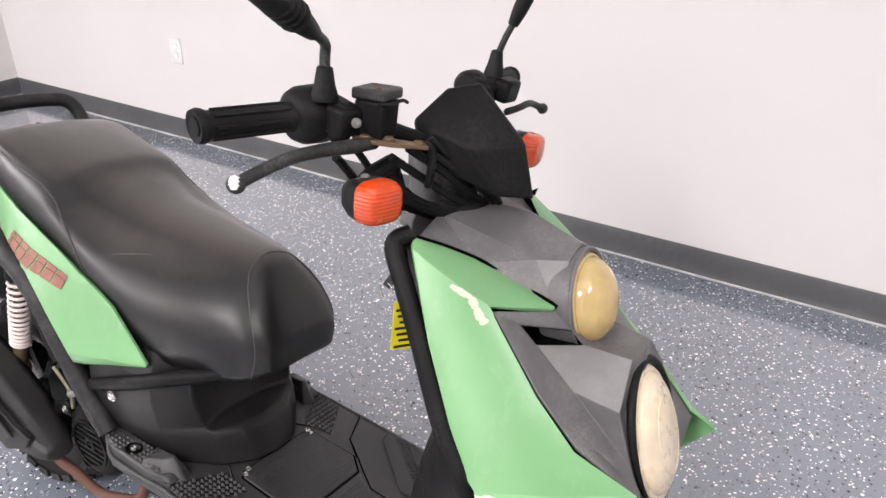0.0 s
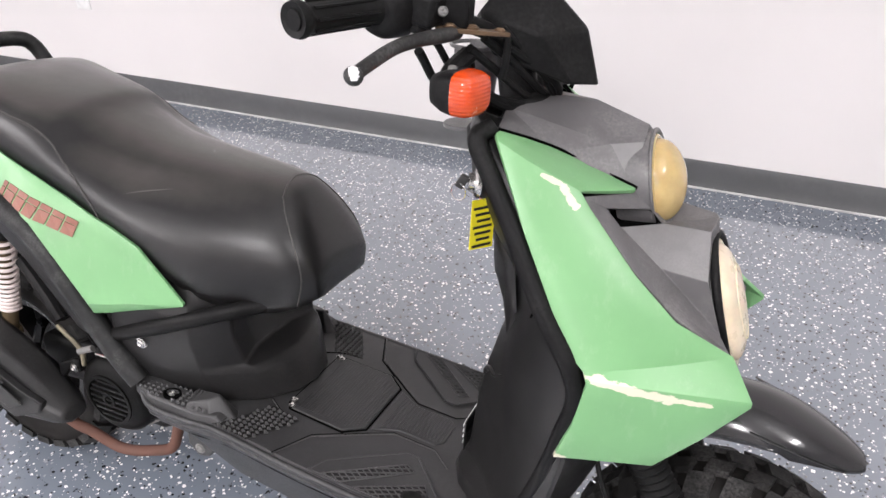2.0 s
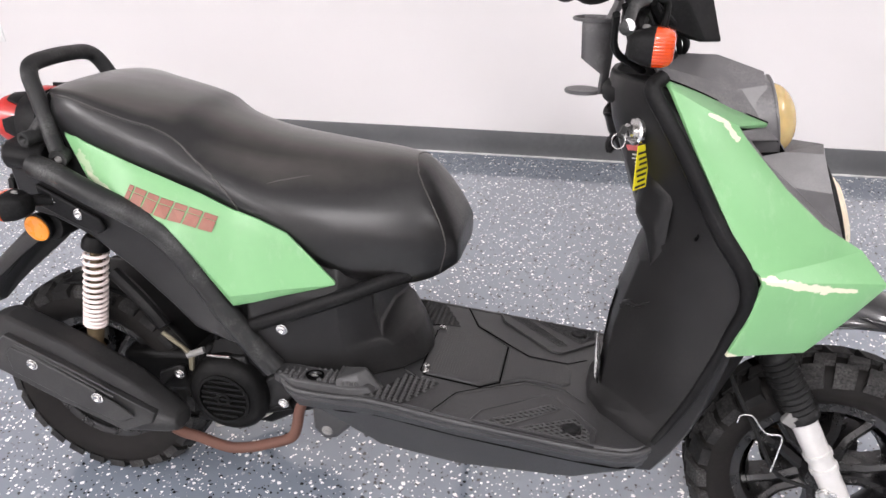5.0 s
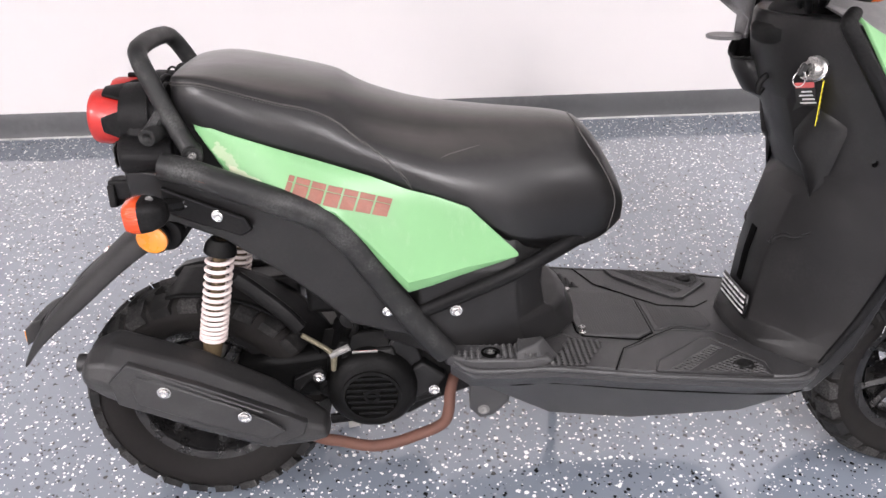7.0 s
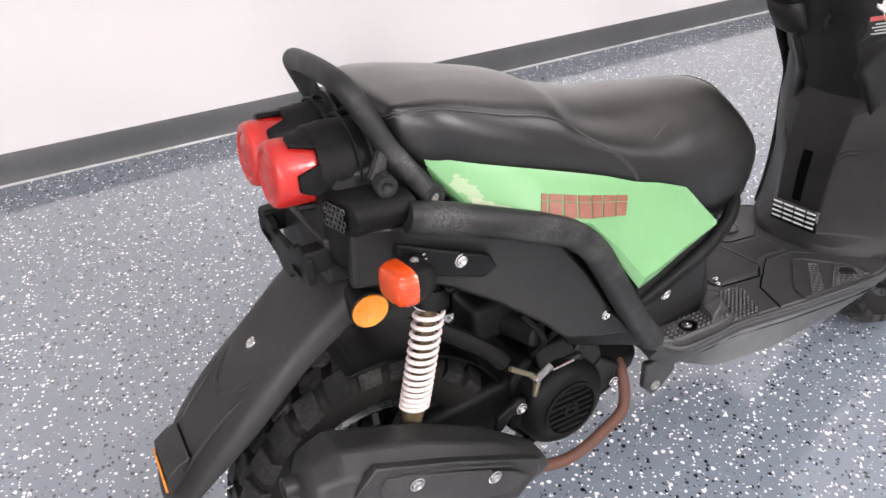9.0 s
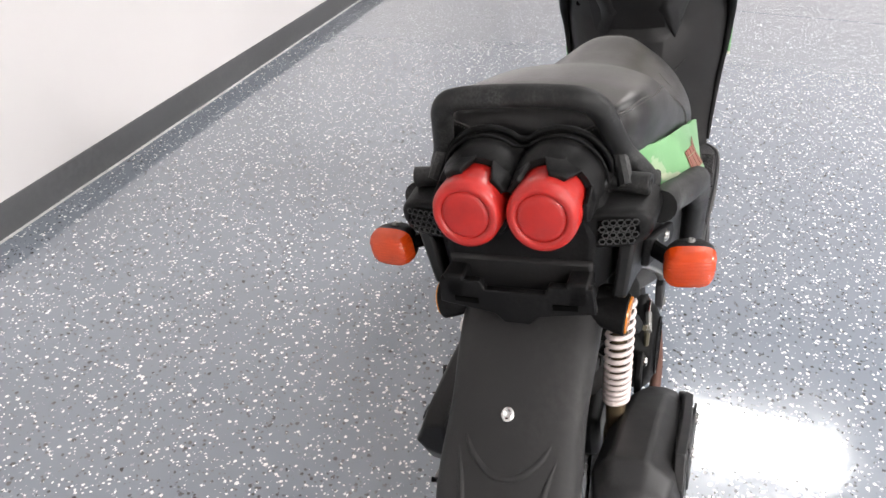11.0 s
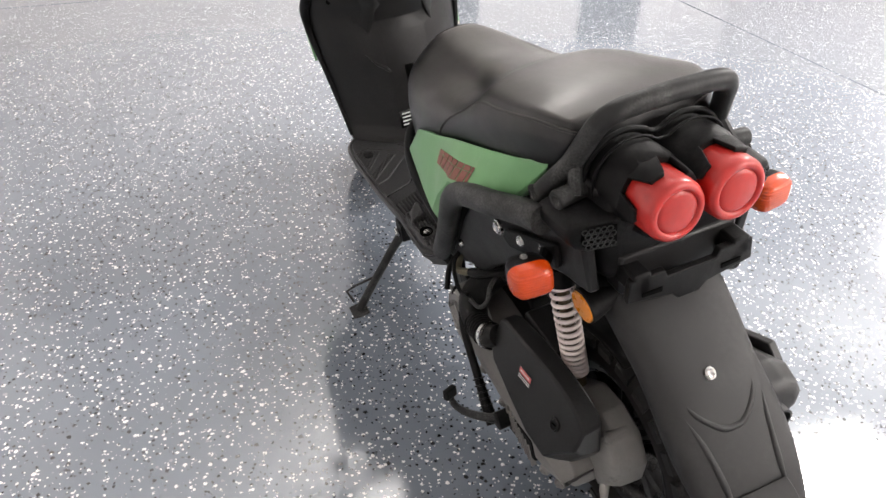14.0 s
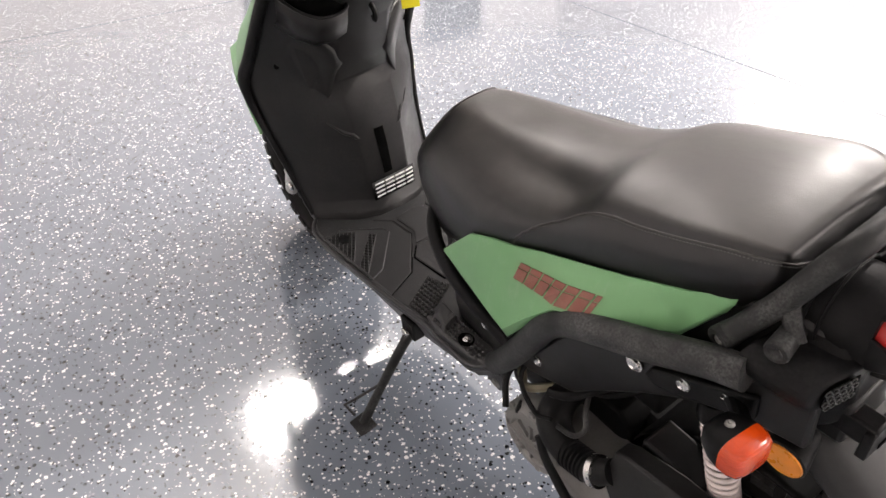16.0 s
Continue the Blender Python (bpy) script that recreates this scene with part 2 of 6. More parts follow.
M_AMBER = lens("amber_reflector", (0.72, 0.24, 0.01), 0.3, 0.1)
M_YELLOWED = lens("yellowed_headlamp_lens", (0.5, 0.37, 0.16), 0.12, 0.2)
M_CLOUDED = lens("clouded_headlamp_lens", (0.7, 0.6, 0.44), 0.3, 0.2)
# flat black for joints, and for shade painted into slots, holes and ducts
M_DARK = surface("black_joint_and_recess_shade", (0.0012, 0.0012, 0.0012), 0.9, grain_bump=0, specular=0.05)
M_LOGO = surface("red_brown_lettering", (0.22, 0.075, 0.05), 0.5, dust=0.4, dust_colour=(0.35, 0.3, 0.2), wear=80, grain_bump=0)
M_WHITE = surface("white_sticker_print", (0.72, 0.72, 0.72), 0.4, grain_bump=0)
M_PINK = surface("red_sticker_print", (0.6, 0.12, 0.12), 0.4, grain_bump=0)
M_TAG = surface("yellow_paper_tag", (0.85, 0.75, 0.02), 0.6, grain_bump=0.05)
M_INK = surface("black_ink", (0.02, 0.02, 0.02), 0.6, grain_bump=0)
M_THREAD = surface("grey_stitching", (0.10, 0.096, 0.092), 0.7, grain_bump=0)
M_FLOOR = epoxy_floor()
M_WALL = surface("white_wall_paint", (0.735, 0.711, 0.702), 0.7, grain=300, grain_bump=0.06, wear=1.2, spread=0.02)
M_CEILING = surface("pale_ceiling_paint", (0.8, 0.79, 0.785), 0.85, wear=1.0, spread=0.02, grain=200, grain_bump=0.05)
M_COVE = surface("charcoal_vinyl_base", (0.085, 0.087, 0.09), 0.45, dust=0.35, dust_colour=(0.2, 0.2, 0.2), wear=5, grain_bump=0.05)
M_CAULK = surface("pale_caulk", (0.5, 0.5, 0.49), 0.7, wear=12, spread=0.3)
M_DOOR = surface("grey_door_paint", (0.16, 0.165, 0.175), 0.45, wear=3, spread=0.08)
M_FIXTURE = surface("white_enamel", (0.8, 0.8, 0.79), 0.4, grain_bump=0)

# seat vinyl: glossy black flanks; upward faces painted grey for dust and overhead light
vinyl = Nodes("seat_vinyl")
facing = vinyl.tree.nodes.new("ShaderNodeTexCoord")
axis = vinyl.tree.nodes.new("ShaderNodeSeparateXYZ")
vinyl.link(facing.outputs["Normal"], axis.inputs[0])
top_grey = vinyl.math("MULTIPLY", vinyl.ramp(vinyl.math("ADD", axis.outputs[2], vinyl.ramp(vinyl.noise(14, 4), 0.3, 0.7, -0.04, 0.04)), 0.74, 0.94), vinyl.ramp(vinyl.noise(9, 6, 0.6), 0.25, 0.7, 0.75, 1.0))
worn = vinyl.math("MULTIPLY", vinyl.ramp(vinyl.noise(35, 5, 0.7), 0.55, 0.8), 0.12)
vinyl.link(vinyl.mix(vinyl.math("ADD", top_grey, worn), (0.005, 0.0048, 0.0048), (0.05, 0.0453, 0.0405)), vinyl.bsdf.inputs["Base Color"])
vinyl.link(vinyl.math("ADD", vinyl.ramp(top_grey, 0.0, 1.0, 0.3, 0.34), vinyl.ramp(vinyl.noise(22, 4, 0.6, (0.4, 1.0, 1.0)), 0.35, 0.75, 0.0, 0.1)), vinyl.bsdf.inputs["Roughness"])
vinyl.link(vinyl.ramp(top_grey, 0.0, 1.0, 0.0, 0.22), vinyl.bsdf.inputs["Sheen Weight"])
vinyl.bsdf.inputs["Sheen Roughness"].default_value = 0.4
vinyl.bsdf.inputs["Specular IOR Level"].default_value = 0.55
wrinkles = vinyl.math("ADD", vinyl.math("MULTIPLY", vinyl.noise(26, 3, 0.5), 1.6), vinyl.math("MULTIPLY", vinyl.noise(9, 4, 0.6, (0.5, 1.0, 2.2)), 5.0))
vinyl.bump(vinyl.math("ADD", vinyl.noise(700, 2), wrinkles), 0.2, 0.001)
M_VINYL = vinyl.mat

# ---- mesh tools ----


def waist(z):
    """The bodywork narrows towards the ground."""
    return 0.735 + 0.2965 * z


def part(name, bm, material, parent=None, label="", smooth=35.0, bevel=0.0, segments=2, solid=0.0, subdivide=0, straight=False):
    """Links a bmesh as one mesh object under its parent; all but straight parts of the scooter follow its waist."""
    if parent is not None and not straight and not parent.name.startswith(("front_wheel", "rear_wheel", "tyre", "brake_disc", "wall_")):
        for v in bm.verts:
            v.co.y *= waist(v.co.z)
    bmesh.ops.recalc_face_normals(bm, faces=bm.faces)
    me = bpy.data.meshes.new(name)
    bm.to_mesh(me)
    bm.free()
    me.materials.append(material)
    if smooth:
        me.polygons.foreach_set("use_smooth", [True] * len(me.polygons))
        if not subdivide:
            me.set_sharp_from_angle(angle=radians(smooth))
    ob = new(name, me)
    ob.parent = parent
    if solid:
        m = ob.modifiers.new("thickness", "SOLIDIFY")
        m.thickness, m.offset = solid, 0
    if bevel:
        m = ob.modifiers.new("edges", "BEVEL")
        m.width, m.segments, m.limit_method, m.angle_limit = bevel, segments, "ANGLE", radians(28)
        m.harden_normals = False
    if subdivide:
        m = ob.modifiers.new("rounding", "SUBSURF")
        m.levels = m.render_levels = subdivide
    return tagged(ob, label)


def smoothed(points, steps=6):
    """A Catmull-Rom curve through the points."""
    p = [Vector(q) for q in points]
    p = [2 * p[0] - p[1], *p, 2 * p[-1] - p[-2]]
    out = []
    for i in range(1, len(p) - 2):
        for k in range(steps):
            t = k / steps
            out.append(0.5 * (2 * p[i] + (p[i + 1] - p[i - 1]) * t + (2 * p[i - 1] - 5 * p[i] + 4 * p[i + 1] - p[i + 2]) * t * t
                              + (3 * p[i] - p[i - 1] - 3 * p[i + 1] + p[i + 2]) * t ** 3))
    return [*out, p[-2]]


def rings(bm, rows, closed=True, caps=True):
    """Faces between rows of places."""
    vs = [[bm.verts.new(q) for q in row] for row in rows]
    n = len(vs[0])
    for a, b in zip(vs, vs[1:]):
        for k in range(n if closed else n - 1):
            j = (k + 1) % n
            bm.faces.new((a[k], a[j], b[j], b[k]))
    if caps and closed:
        bm.faces.new(vs[0])
        bm.faces.new(vs[-1])
    return bm


def loft(rows, closed=True, caps=True):
    return rings(bmesh.new(), rows, closed, caps)


def tube(points, r, seg=10, bm=None, steps=6):
    """A round bar along a curve; r is a radius or one for each point."""
    bm = bm or bmesh.new()
    line = smoothed(points, steps) if steps > 1 and len(points) > 2 else [Vector(q) for q in points]
    rad = np.interp(np.linspace(0, 1, len(line)), np.linspace(0, 1, len(r)), r) if isinstance(r, (list, tuple)) else [r] * len(line)
    up, rows = None, []
    for k, q in enumerate(line):
        way = (line[min(k + 1, len(line) - 1)] - line[max(k - 1, 0)]).normalized()
        if up is None:
            up = way.orthogonal().normalized()
        up = (up - way * up.dot(way)).normalized()
        side = way.cross(up)
        rows.append([q + (up * math.cos(a) + side * math.sin(a)) * rad[k] for a in (2 * math.pi * j / seg for j in range(seg))])
    return rings(bm, rows)


def spin(profile, centre, axis, seg=32, bm=None, squash=1.0):
    """A solid of revolution: profile rows of (along the axis, radius)."""
    bm = bm or bmesh.new()
    axis = Vector(axis).normalized()
    up = Vector((0, 0, 1)) if abs(axis.z) < 0.9 else Vector((1, 0, 0))
    side = axis.cross(up).normalized()
    up = side.cross(axis)
    rows = [[Vector(centre) + axis * h + (up * math.cos(a) + side * math.sin(a) * squash) * max(r, 1e-4)
             for a in (2 * math.pi * j / seg for j in range(seg))] for h, r in profile]
    return rings(bm, rows)


def block(centre, size, turn=(0, 0, 0), bm=None, taper=1.0):
    bm = bm or bmesh.new()
    m = pose(*centre, *turn)
    rows = []
    for h, k in ((-0.5, 1.0), (0.5, taper)):
        rows.append([m @ Vector((size[0] * a * k, size[1] * b * k, size[2] * h)) for a, b in ((-0.5, -0.5), (0.5, -0.5), (0.5, 0.5), (-0.5, 0.5))])
    return rings(bm, rows)


def slab(outline, offset, bm=None):
    """A plate: an outline of places and the same moved by offset."""
    bm = bm or bmesh.new()
    return rings(bm, [[Vector(q) for q in outline], [Vector(q) + Vector(offset) for q in outline]])


def sheet(rows):
    """An open skin through rows of places."""
    return loft(rows, closed=False)


def flip(points, s):
    return [(x, y * s, z) for x, y, z in points]


def bolt(place, axis, r, parent, material=None, name="bolt"):
    axis = Vector(axis).normalized()
    bm = spin([(-0.004, r * 1.25), (0.001, r * 1.25), (0.0015, r), (r * 0.45, r * 0.92), (r * 0.6, r * 0.6), (r * 0.45, r * 0.4), (r * 0.3, 0)], place, axis, 12)
    return part(name, bm, material or M_STEEL, parent)


def skin_of(ob):
    """A search tree over an object's finished surface."""
    return BVHTree.FromObject(ob, bpy.context.evaluated_depsgraph_get())


def laid(skin, points, lift=0.0):
    """The points moved onto a surface."""
    out = []
    for q in points:
        place, normal, _, _ = skin.find_nearest(Vector(q))
        out.append(place + normal * lift)
    return out

# ---- the room: its long wall runs a little askew to the scooter ----
ROOM = Matrix.Translation((0, 1.811, 0)) @ pose(0, 0, 0, 0, 0, 1.9)
X0, X1, Y0, Y1 = -3.28, 6.9, -8.8, 0.0


def slab_box(name, x0, x1, y0, y1, z0, z1, material, bevel=0.0):
    bm = block(((x0 + x1) / 2, (y0 + y1) / 2, (z0 + z1) / 2), (x1 - x0, y1 - y0, z1 - z0))
    ob = tagged(part(name, bm, material, None, bevel=bevel), kind="structure")
    ob.matrix_world = ROOM
    return ob


# The floor is cast in bays with narrow saw cuts between them
CUT = 0.007
XS, YS = [X0, 3.555, X1], [Y0, -4.15, Y1]
slab_box("floor", X0 - 0.2, X1 + 0.2, Y0 - 0.2, Y1 + 0.2, -0.15, -0.012, M_DARK)["label"] = "grey epoxy floor strewn with black and white flakes"
for (xa, xb) in zip(XS, XS[1:]):
    for (ya, yb) in zip(YS, YS[1:]):
        slab_box("floor_bay", xa + CUT / 2, xb - CUT / 2, ya + CUT / 2, yb - CUT / 2, -0.012, 0.0, M_FLOOR)
for wall_name, box in {"wall_north": (X0 - 0.2, X1 + 0.2, Y1, Y1 + 0.15), "wall_south": (X0 - 0.2, X1 + 0.2, Y0 - 0.15, Y0),
                       "wall_west": (X0 - 0.15, X0, Y0, Y1)}.items():
    tagged(slab_box(wall_name, *box, 0.0, CEIL, M_WALL), "plain white painted wall")
# far wall: one grey door shows mirrored in the floor; the second is added unseen
tagged(slab_box("wall_east", X1, X1 + 0.15, Y0, Y1, 0.0, CEIL, M_WALL), "plain white painted wall")
for name, y0, y1 in (("door_1", -5.0, -4.12), ("added_door", -7.3, -6.42)):
    tagged(slab_box(name, X1 - 0.045, X1 - 0.002, y0, y1, 0.01, 2.08, M_DOOR, 0.004), "plain grey flush door, closed")
# ceiling out of view; its height is set to spread the added up-light
tagged(slab_box("ceiling", X0 - 0.2, X1 + 0.2, Y0 - 0.2, Y1 + 0.2, CEIL, CEIL + 0.1, M_CEILING), "plain grey ceiling")
# Cove base along two walls: upright strip, curved toe, line of caulk at its foot
toe = [(0.0, 0.0), (-0.016, 0.0), (-0.0155, 0.004), (-0.013, 0.009), (-0.010, 0.018), (-0.0075, 0.032), (-0.006, 0.05), (-0.006, 0.1015), (-0.004, 0.1045), (0.0, 0.105)]
for name, rows in (("baseboard", [[(x, Y1 + a, z) for a, z in toe] for x in np.linspace(X0 + 0.004, X1, 9)]),
                   ("baseboard", [[(X0 - a, y, z) for a, z in toe] for y in np.linspace(Y1 - 0.004, Y0, 9)])):
    tagged(part(name, loft(rows), M_COVE), "charcoal vinyl cove base along the wall", kind="structure").matrix_world = ROOM
for line in ([(x, Y1 - 0.017 + 0.0014 * math.sin(3 * x) + 0.001 * math.sin(11 * x), 0.002) for x in np.linspace(X0 + 0.02, X1, 90)],
             [(X0 + 0.017 + 0.0012 * math.sin(4 * y), y, 0.002) for y in np.linspace(Y1 - 0.02, Y0, 60)]):
    tagged(part("trim", tube(line, 0.0048, 6, steps=1), M_CAULK), "thin line of pale caulk", kind="structure").matrix_world = ROOM

OX, OZ = -1.742, 0.468
plate = tagged(part("wall_outlet", block((OX, Y1 - 0.003, OZ), (0.085, 0.006, 0.128)), M_FIXTURE, None, bevel=0.003), "white plastic outlet plate low on the wall", "outlet")
plate.matrix_world = ROOM
for dz in (-0.024, 0.024):
    part("socket", block((OX, Y1 - 0.0075, OZ + dz), (0.034, 0.004, 0.03)), M_FIXTURE, plate, bevel=0.002)
# bodies for the added lamps, all out of view
for lx, ly in UNSEEN_LAMPS:
    fx = tagged(part("unseen_ceiling_light", block((lx, ly, LAMP_Z), (0.38, 1.16, 0.04)), M_FIXTURE, None, bevel=0.004), "unseen white ceiling light on two rods, added to light the room", "ceiling light", "ceiling lights")
    for dy in (-0.4, 0.4):
        part("rod", tube([(lx, ly + dy, LAMP_Z + 0.02), (lx, ly + dy, CEIL)], 0.006, 8, steps=1), M_FIXTURE, fx, straight=True)

# ---- the scooter: built upright about its middle plane, then leant on its side stand ----
LEANT = Matrix.Translation((0, -0.02, 0)) @ pose(0, 0, 0, 0, 0, 0.9) @ pose(0, 0, 0, -8.6, 0, 0)
S = tagged(new("motor_scooter"), "faded green and black motor scooter leaning on its side stand", "scooter")
S.matrix_world = LEANT
SIDES = (-1, 1)  # right, left


# -- wheels --
def wheel(name, cx, R, width, rim_r, disc_side, parent):
    c = Vector((cx, 0, R))
    hw = width / 2
    y = (0, 1, 0)
    rim = spin([(-hw * 0.62, rim_r - 0.012), (-hw * 0.66, rim_r + 0.006), (-hw * 0.55, rim_r + 0.004), (-hw * 0.5, rim_r - 0.012), (0, rim_r - 0.026),
                (hw * 0.5, rim_r - 0.012), (hw * 0.55, rim_r + 0.004), (hw * 0.66, rim_r + 0.006), (hw * 0.62, rim_r - 0.012), (hw * 0.45, rim_r - 0.024),
                (0, rim_r - 0.034), (-hw * 0.45, rim_r - 0.024)], c, y, 56)
    for f in [f for f in rim.faces if len(f.verts) > 6]:
        rim.faces.remove(f)
    w = part(name, rim, M_RIM, parent, "black cast wheel with five paired spokes", smooth=50, straight=True)
    side = [(-hw * 0.6, rim_r + 0.002), (-hw * 0.8, rim_r + 0.012), (-hw * 0.95, rim_r + 0.032), (-hw * 0.96, R - 0.04), (-hw * 0.86, R - 0.024), (-hw * 0.66, R - 0.015),
            (-hw * 0.3, R - 0.0105), (0, R - 0.0095)]
    profile = side + [(-h, r) for h, r in reversed(side[:-1])]
    t = spin(profile, c, y, 72)
    for f in [f for f in t.faces if len(f.verts) > 6]:
        t.faces.remove(f)
    tyre = part("tyre", t, M_SIDEWALL, w, "dusty block-tread tyre", smooth=60)
    # Tread blocks: a staggered middle pair of rows and a shoulder row on each side
    tb = bmesh.new()
    count = 26
    for k in range(count):
        for row, (ya, yb, da, drop) in enumerate(((-0.98, -0.52, 0.0, 0.010), (-0.44, -0.03, 0.5, 0.0), (0.03, 0.44, 0.0, 0.0), (0.52, 0.98, 0.5, 0.010))):
            a0 = 2 * math.pi * (k + da) / count
            span = 2 * math.pi / count * (0.36 if row in (0, 3) else 0.33)
            skew = 0.045 if row in (0, 1) else -0.045
            quad = []
            for lift in (0, 1):
                ring = []
                for yy, aa in ((ya, -span), (yb, -span), (yb, span), (ya, span)):
                    a = a0 + aa + skew * (yy - (ya + yb) / 2) * 2
                    outer = abs(yy) > 0.9
                    r = R - (0.036 if outer else 0.02 if abs(yy) > 0.5 else 0.013)
                    if lift:
                        r = R - (0.019 if outer else 0.0025 if abs(yy) > 0.5 else 0.0)
                    k2 = 1.0 if not lift else 0.93
                    a = a0 + (a - a0) * k2
                    ring.append(c + Vector((math.sin(a) * r, yy * hw * (1.015 if outer else 1), math.cos(a) * r)))
                quad.append(ring)
            rings(tb, quad)
    part("tread", tb, M_TYRE, tyre, "worn dusty tread blocks", smooth=25)
    hub = spin([(-0.05, 0.0), (-0.05, 0.026), (-0.03, 0.034), (0.03, 0.034), (0.05, 0.026), (0.05, 0)], c, y, 20)
    part("hub", hub, M_RIM, w)
    for k in range(5):
        for d in (-1, 1):
            a = 2 * math.pi * k / 5 + 0.35
            rows = []
            for r, off, w2, y2 in ((0.026, 0.012, 0.011, 0.034), (rim_r * 0.55, 0.014, 0.009, 0.026), (rim_r - 0.02, 0.03, 0.01, 0.026)):
                o = c + Vector((math.sin(a), 0, math.cos(a))) * r + Vector((math.cos(a), 0, -math.sin(a))) * off * d
                tang = Vector((math.cos(a), 0, -math.sin(a)))
                rows.append([o + tang * w2 * p + Vector((0, q * y2, 0)) for p, q in ((-1, -0.8), (0, -1), (1, -0.8), (1, 0.8), (0, 1), (-1, 0.8))])
            part("spoke", loft(rows), M_RIM, w)
    if disc_side:
        dy = 0.052 * disc_side
        disc = spin([(dy - 0.002, 0.052), (dy - 0.002, 0.088), (dy + 0.002, 0.088), (dy + 0.002, 0.052)], c, y, 48)
        for f in [f for f in disc.faces if len(f.verts) > 6]:
            disc.faces.remove(f)
        rotor = part("brake_disc", disc, M_RIM, w, "dark drilled brake disc")
        for k in range(20):
            a, r = 2 * math.pi * k / 20, 0.064 + 0.013 * (k % 2)
            part("drilled_hole", spin([(0, 0.0028), (0.0005, 0.0026)], c + Vector((math.sin(a) * r, dy - 0.0035, math.cos(a) * r)), (0, -1, 0), 8), M_DULL, rotor)
    return w


FW, RW = Vector((1.392, 0, 0.233)), Vector((-0.05, 0, 0.238))
wheel("front_wheel", FW.x, FW.z, 0.122, 0.148, 1, S)
wheel("rear_wheel", RW.x, RW.z, 0.128, 0.146, 0, S)

# -- front fork: silver lower legs, rubber gaiters, axle, calliper --
fa, fb = Vector((1.262, 0, 0.497)), Vector((1.405, 0, 0.238))
for s in SIDES:
    off = Vector((0, 0.098 * s, 0))
    way = (fb - fa).normalized()
    leg = part("fork_leg", tube([fa + off + way * 0.13, fa + off + way * 0.2, fb + off, fb + off + way * 0.05], [0.0225, 0.0215, 0.0215, 0.02], 20, steps=1), M_SILVER, S, "silver painted fork lower leg")
    for d, r in ((0.132, 0.0265), (0.215, 0.0245), (0.247, 0.0245)):
        part("collar", spin([(-0.006, r - 0.004), (-0.005, r), (0.005, r), (0.006, r - 0.004)], fa + off + way * d, way, 20), M_SILVER, leg)
    prof = []
    for k in range(11):
        h = 0.125 * k / 10.5
        prof += [(h, 0.0225 + 0.0035 * k / 11), (h + 0.005, 0.0285 + 0.003 * k / 11)]
    prof = [(-0.01, 0.02)] + prof + [(0.128, 0.0305), (0.135, 0.0305), (0.136, 0.02)]
    part("fork_gaiter", spin(prof, fa + off, way, 24), M_RUBBER, S, "ribbed black rubber fork gaiter", smooth=60)
    part("fork_tube", tube([fa + off - way * 0.34, fa + off + way * 0.02], 0.0165, 16, steps=1), M_STEEL, S)
    bolt(fb + off + Vector((-0.018, 0.02 * s, -0.005)), (0, s, 0), 0.011, leg, name="axle_nut")
part("front_axle", tube([FW + Vector((0.008, -0.12, 0)), FW + Vector((0.008, 0.12, 0))], 0.009, 12, steps=1), M_STEEL, S)
part("fork_crown", block((1.2, 0, 0.6), (0.07, 0.24, 0.05), (0, 30, 0)), M_BLACK, S, bevel=0.008)
part("brake_calliper", block((1.325, 0.075, 0.285), (0.075, 0.045, 0.05), (0, 25, 0)), M_RUSTY_PLATE, S, "dull brake calliper", bevel=0.008)
part("brake_hose", tube([(1.16, -0.03, 0.6), (1.2, -0.09, 0.45), (1.25, -0.115, 0.36), (1.3, -0.12, 0.27), (1.36, -0.11, 0.24)], 0.004, 8), M_RUBBER, S)
part("cable_guide", tube([(1.218, -0.136, 0.374), (1.222, -0.135, 0.389), (1.240, -0.135, 0.390), (1.253, -0.136, 0.374), (1.268, -0.137, 0.359), (1.292, -0.137, 0.356), (1.292, -0.138, 0.324), (1.287, -0.140, 0.282)], 0.0017, 8), M_STEEL, S, "bent bright wire cable guide")
part("fork_bracket", block((1.305, -0.118, 0.382), (0.026, 0.014, 0.022), (0, 30, 0)), M_DULL, S, bevel=0.002)

# -- front mudguard --
st = [(1.245, 0.56, 0.055, 0.50), (1.30, 0.59, 0.066, 0.528), (1.36, 0.598, 0.073, 0.545), (1.42, 0.59, 0.075, 0.548), (1.47, 0.572, 0.066, 0.538), (1.515, 0.548, 0.046, 0.526), (1.54, 0.531, 0.02, 0.522)]
rows = [[(x, y * hw, z0 + (zt - z0) * h) for y, h in ((-1, 0), (-0.96, 0.35), (-0.72, 0.74), (-0.3, 0.93), (0, 1.0), (0.3, 0.93), (0.72, 0.74), (0.96, 0.35), (1, 0))] for x, zt, hw, z0 in st]
guard = part("front_mudguard", sheet(rows), M_GLOSS, S, "glossy black front mudguard, chipped at its tip", smooth=60, solid=0.005, subdivide=2)
for s in SIDES:
    fin = slab(flip([(1.385, 0.075, 0.572), (1.425, 0.077, 0.552), (1.44, 0.076, 0.545), (1.515, 0.045, 0.53), (1.455, 0.068, 0.552)], s), (0, 0.007 * s, 0.001))
    part("side_flute", fin, M_GLOSS, guard, bevel=0.0015)
    part("guard_stay", slab(flip([(1.22, 0.07, 0.60), (1.29, 0.072, 0.57), (1.29, 0.072, 0.49), (1.24, 0.07, 0.47)], s), (0, 0.006 * s, 0)), M_BLACK, guard, bevel=0.002)

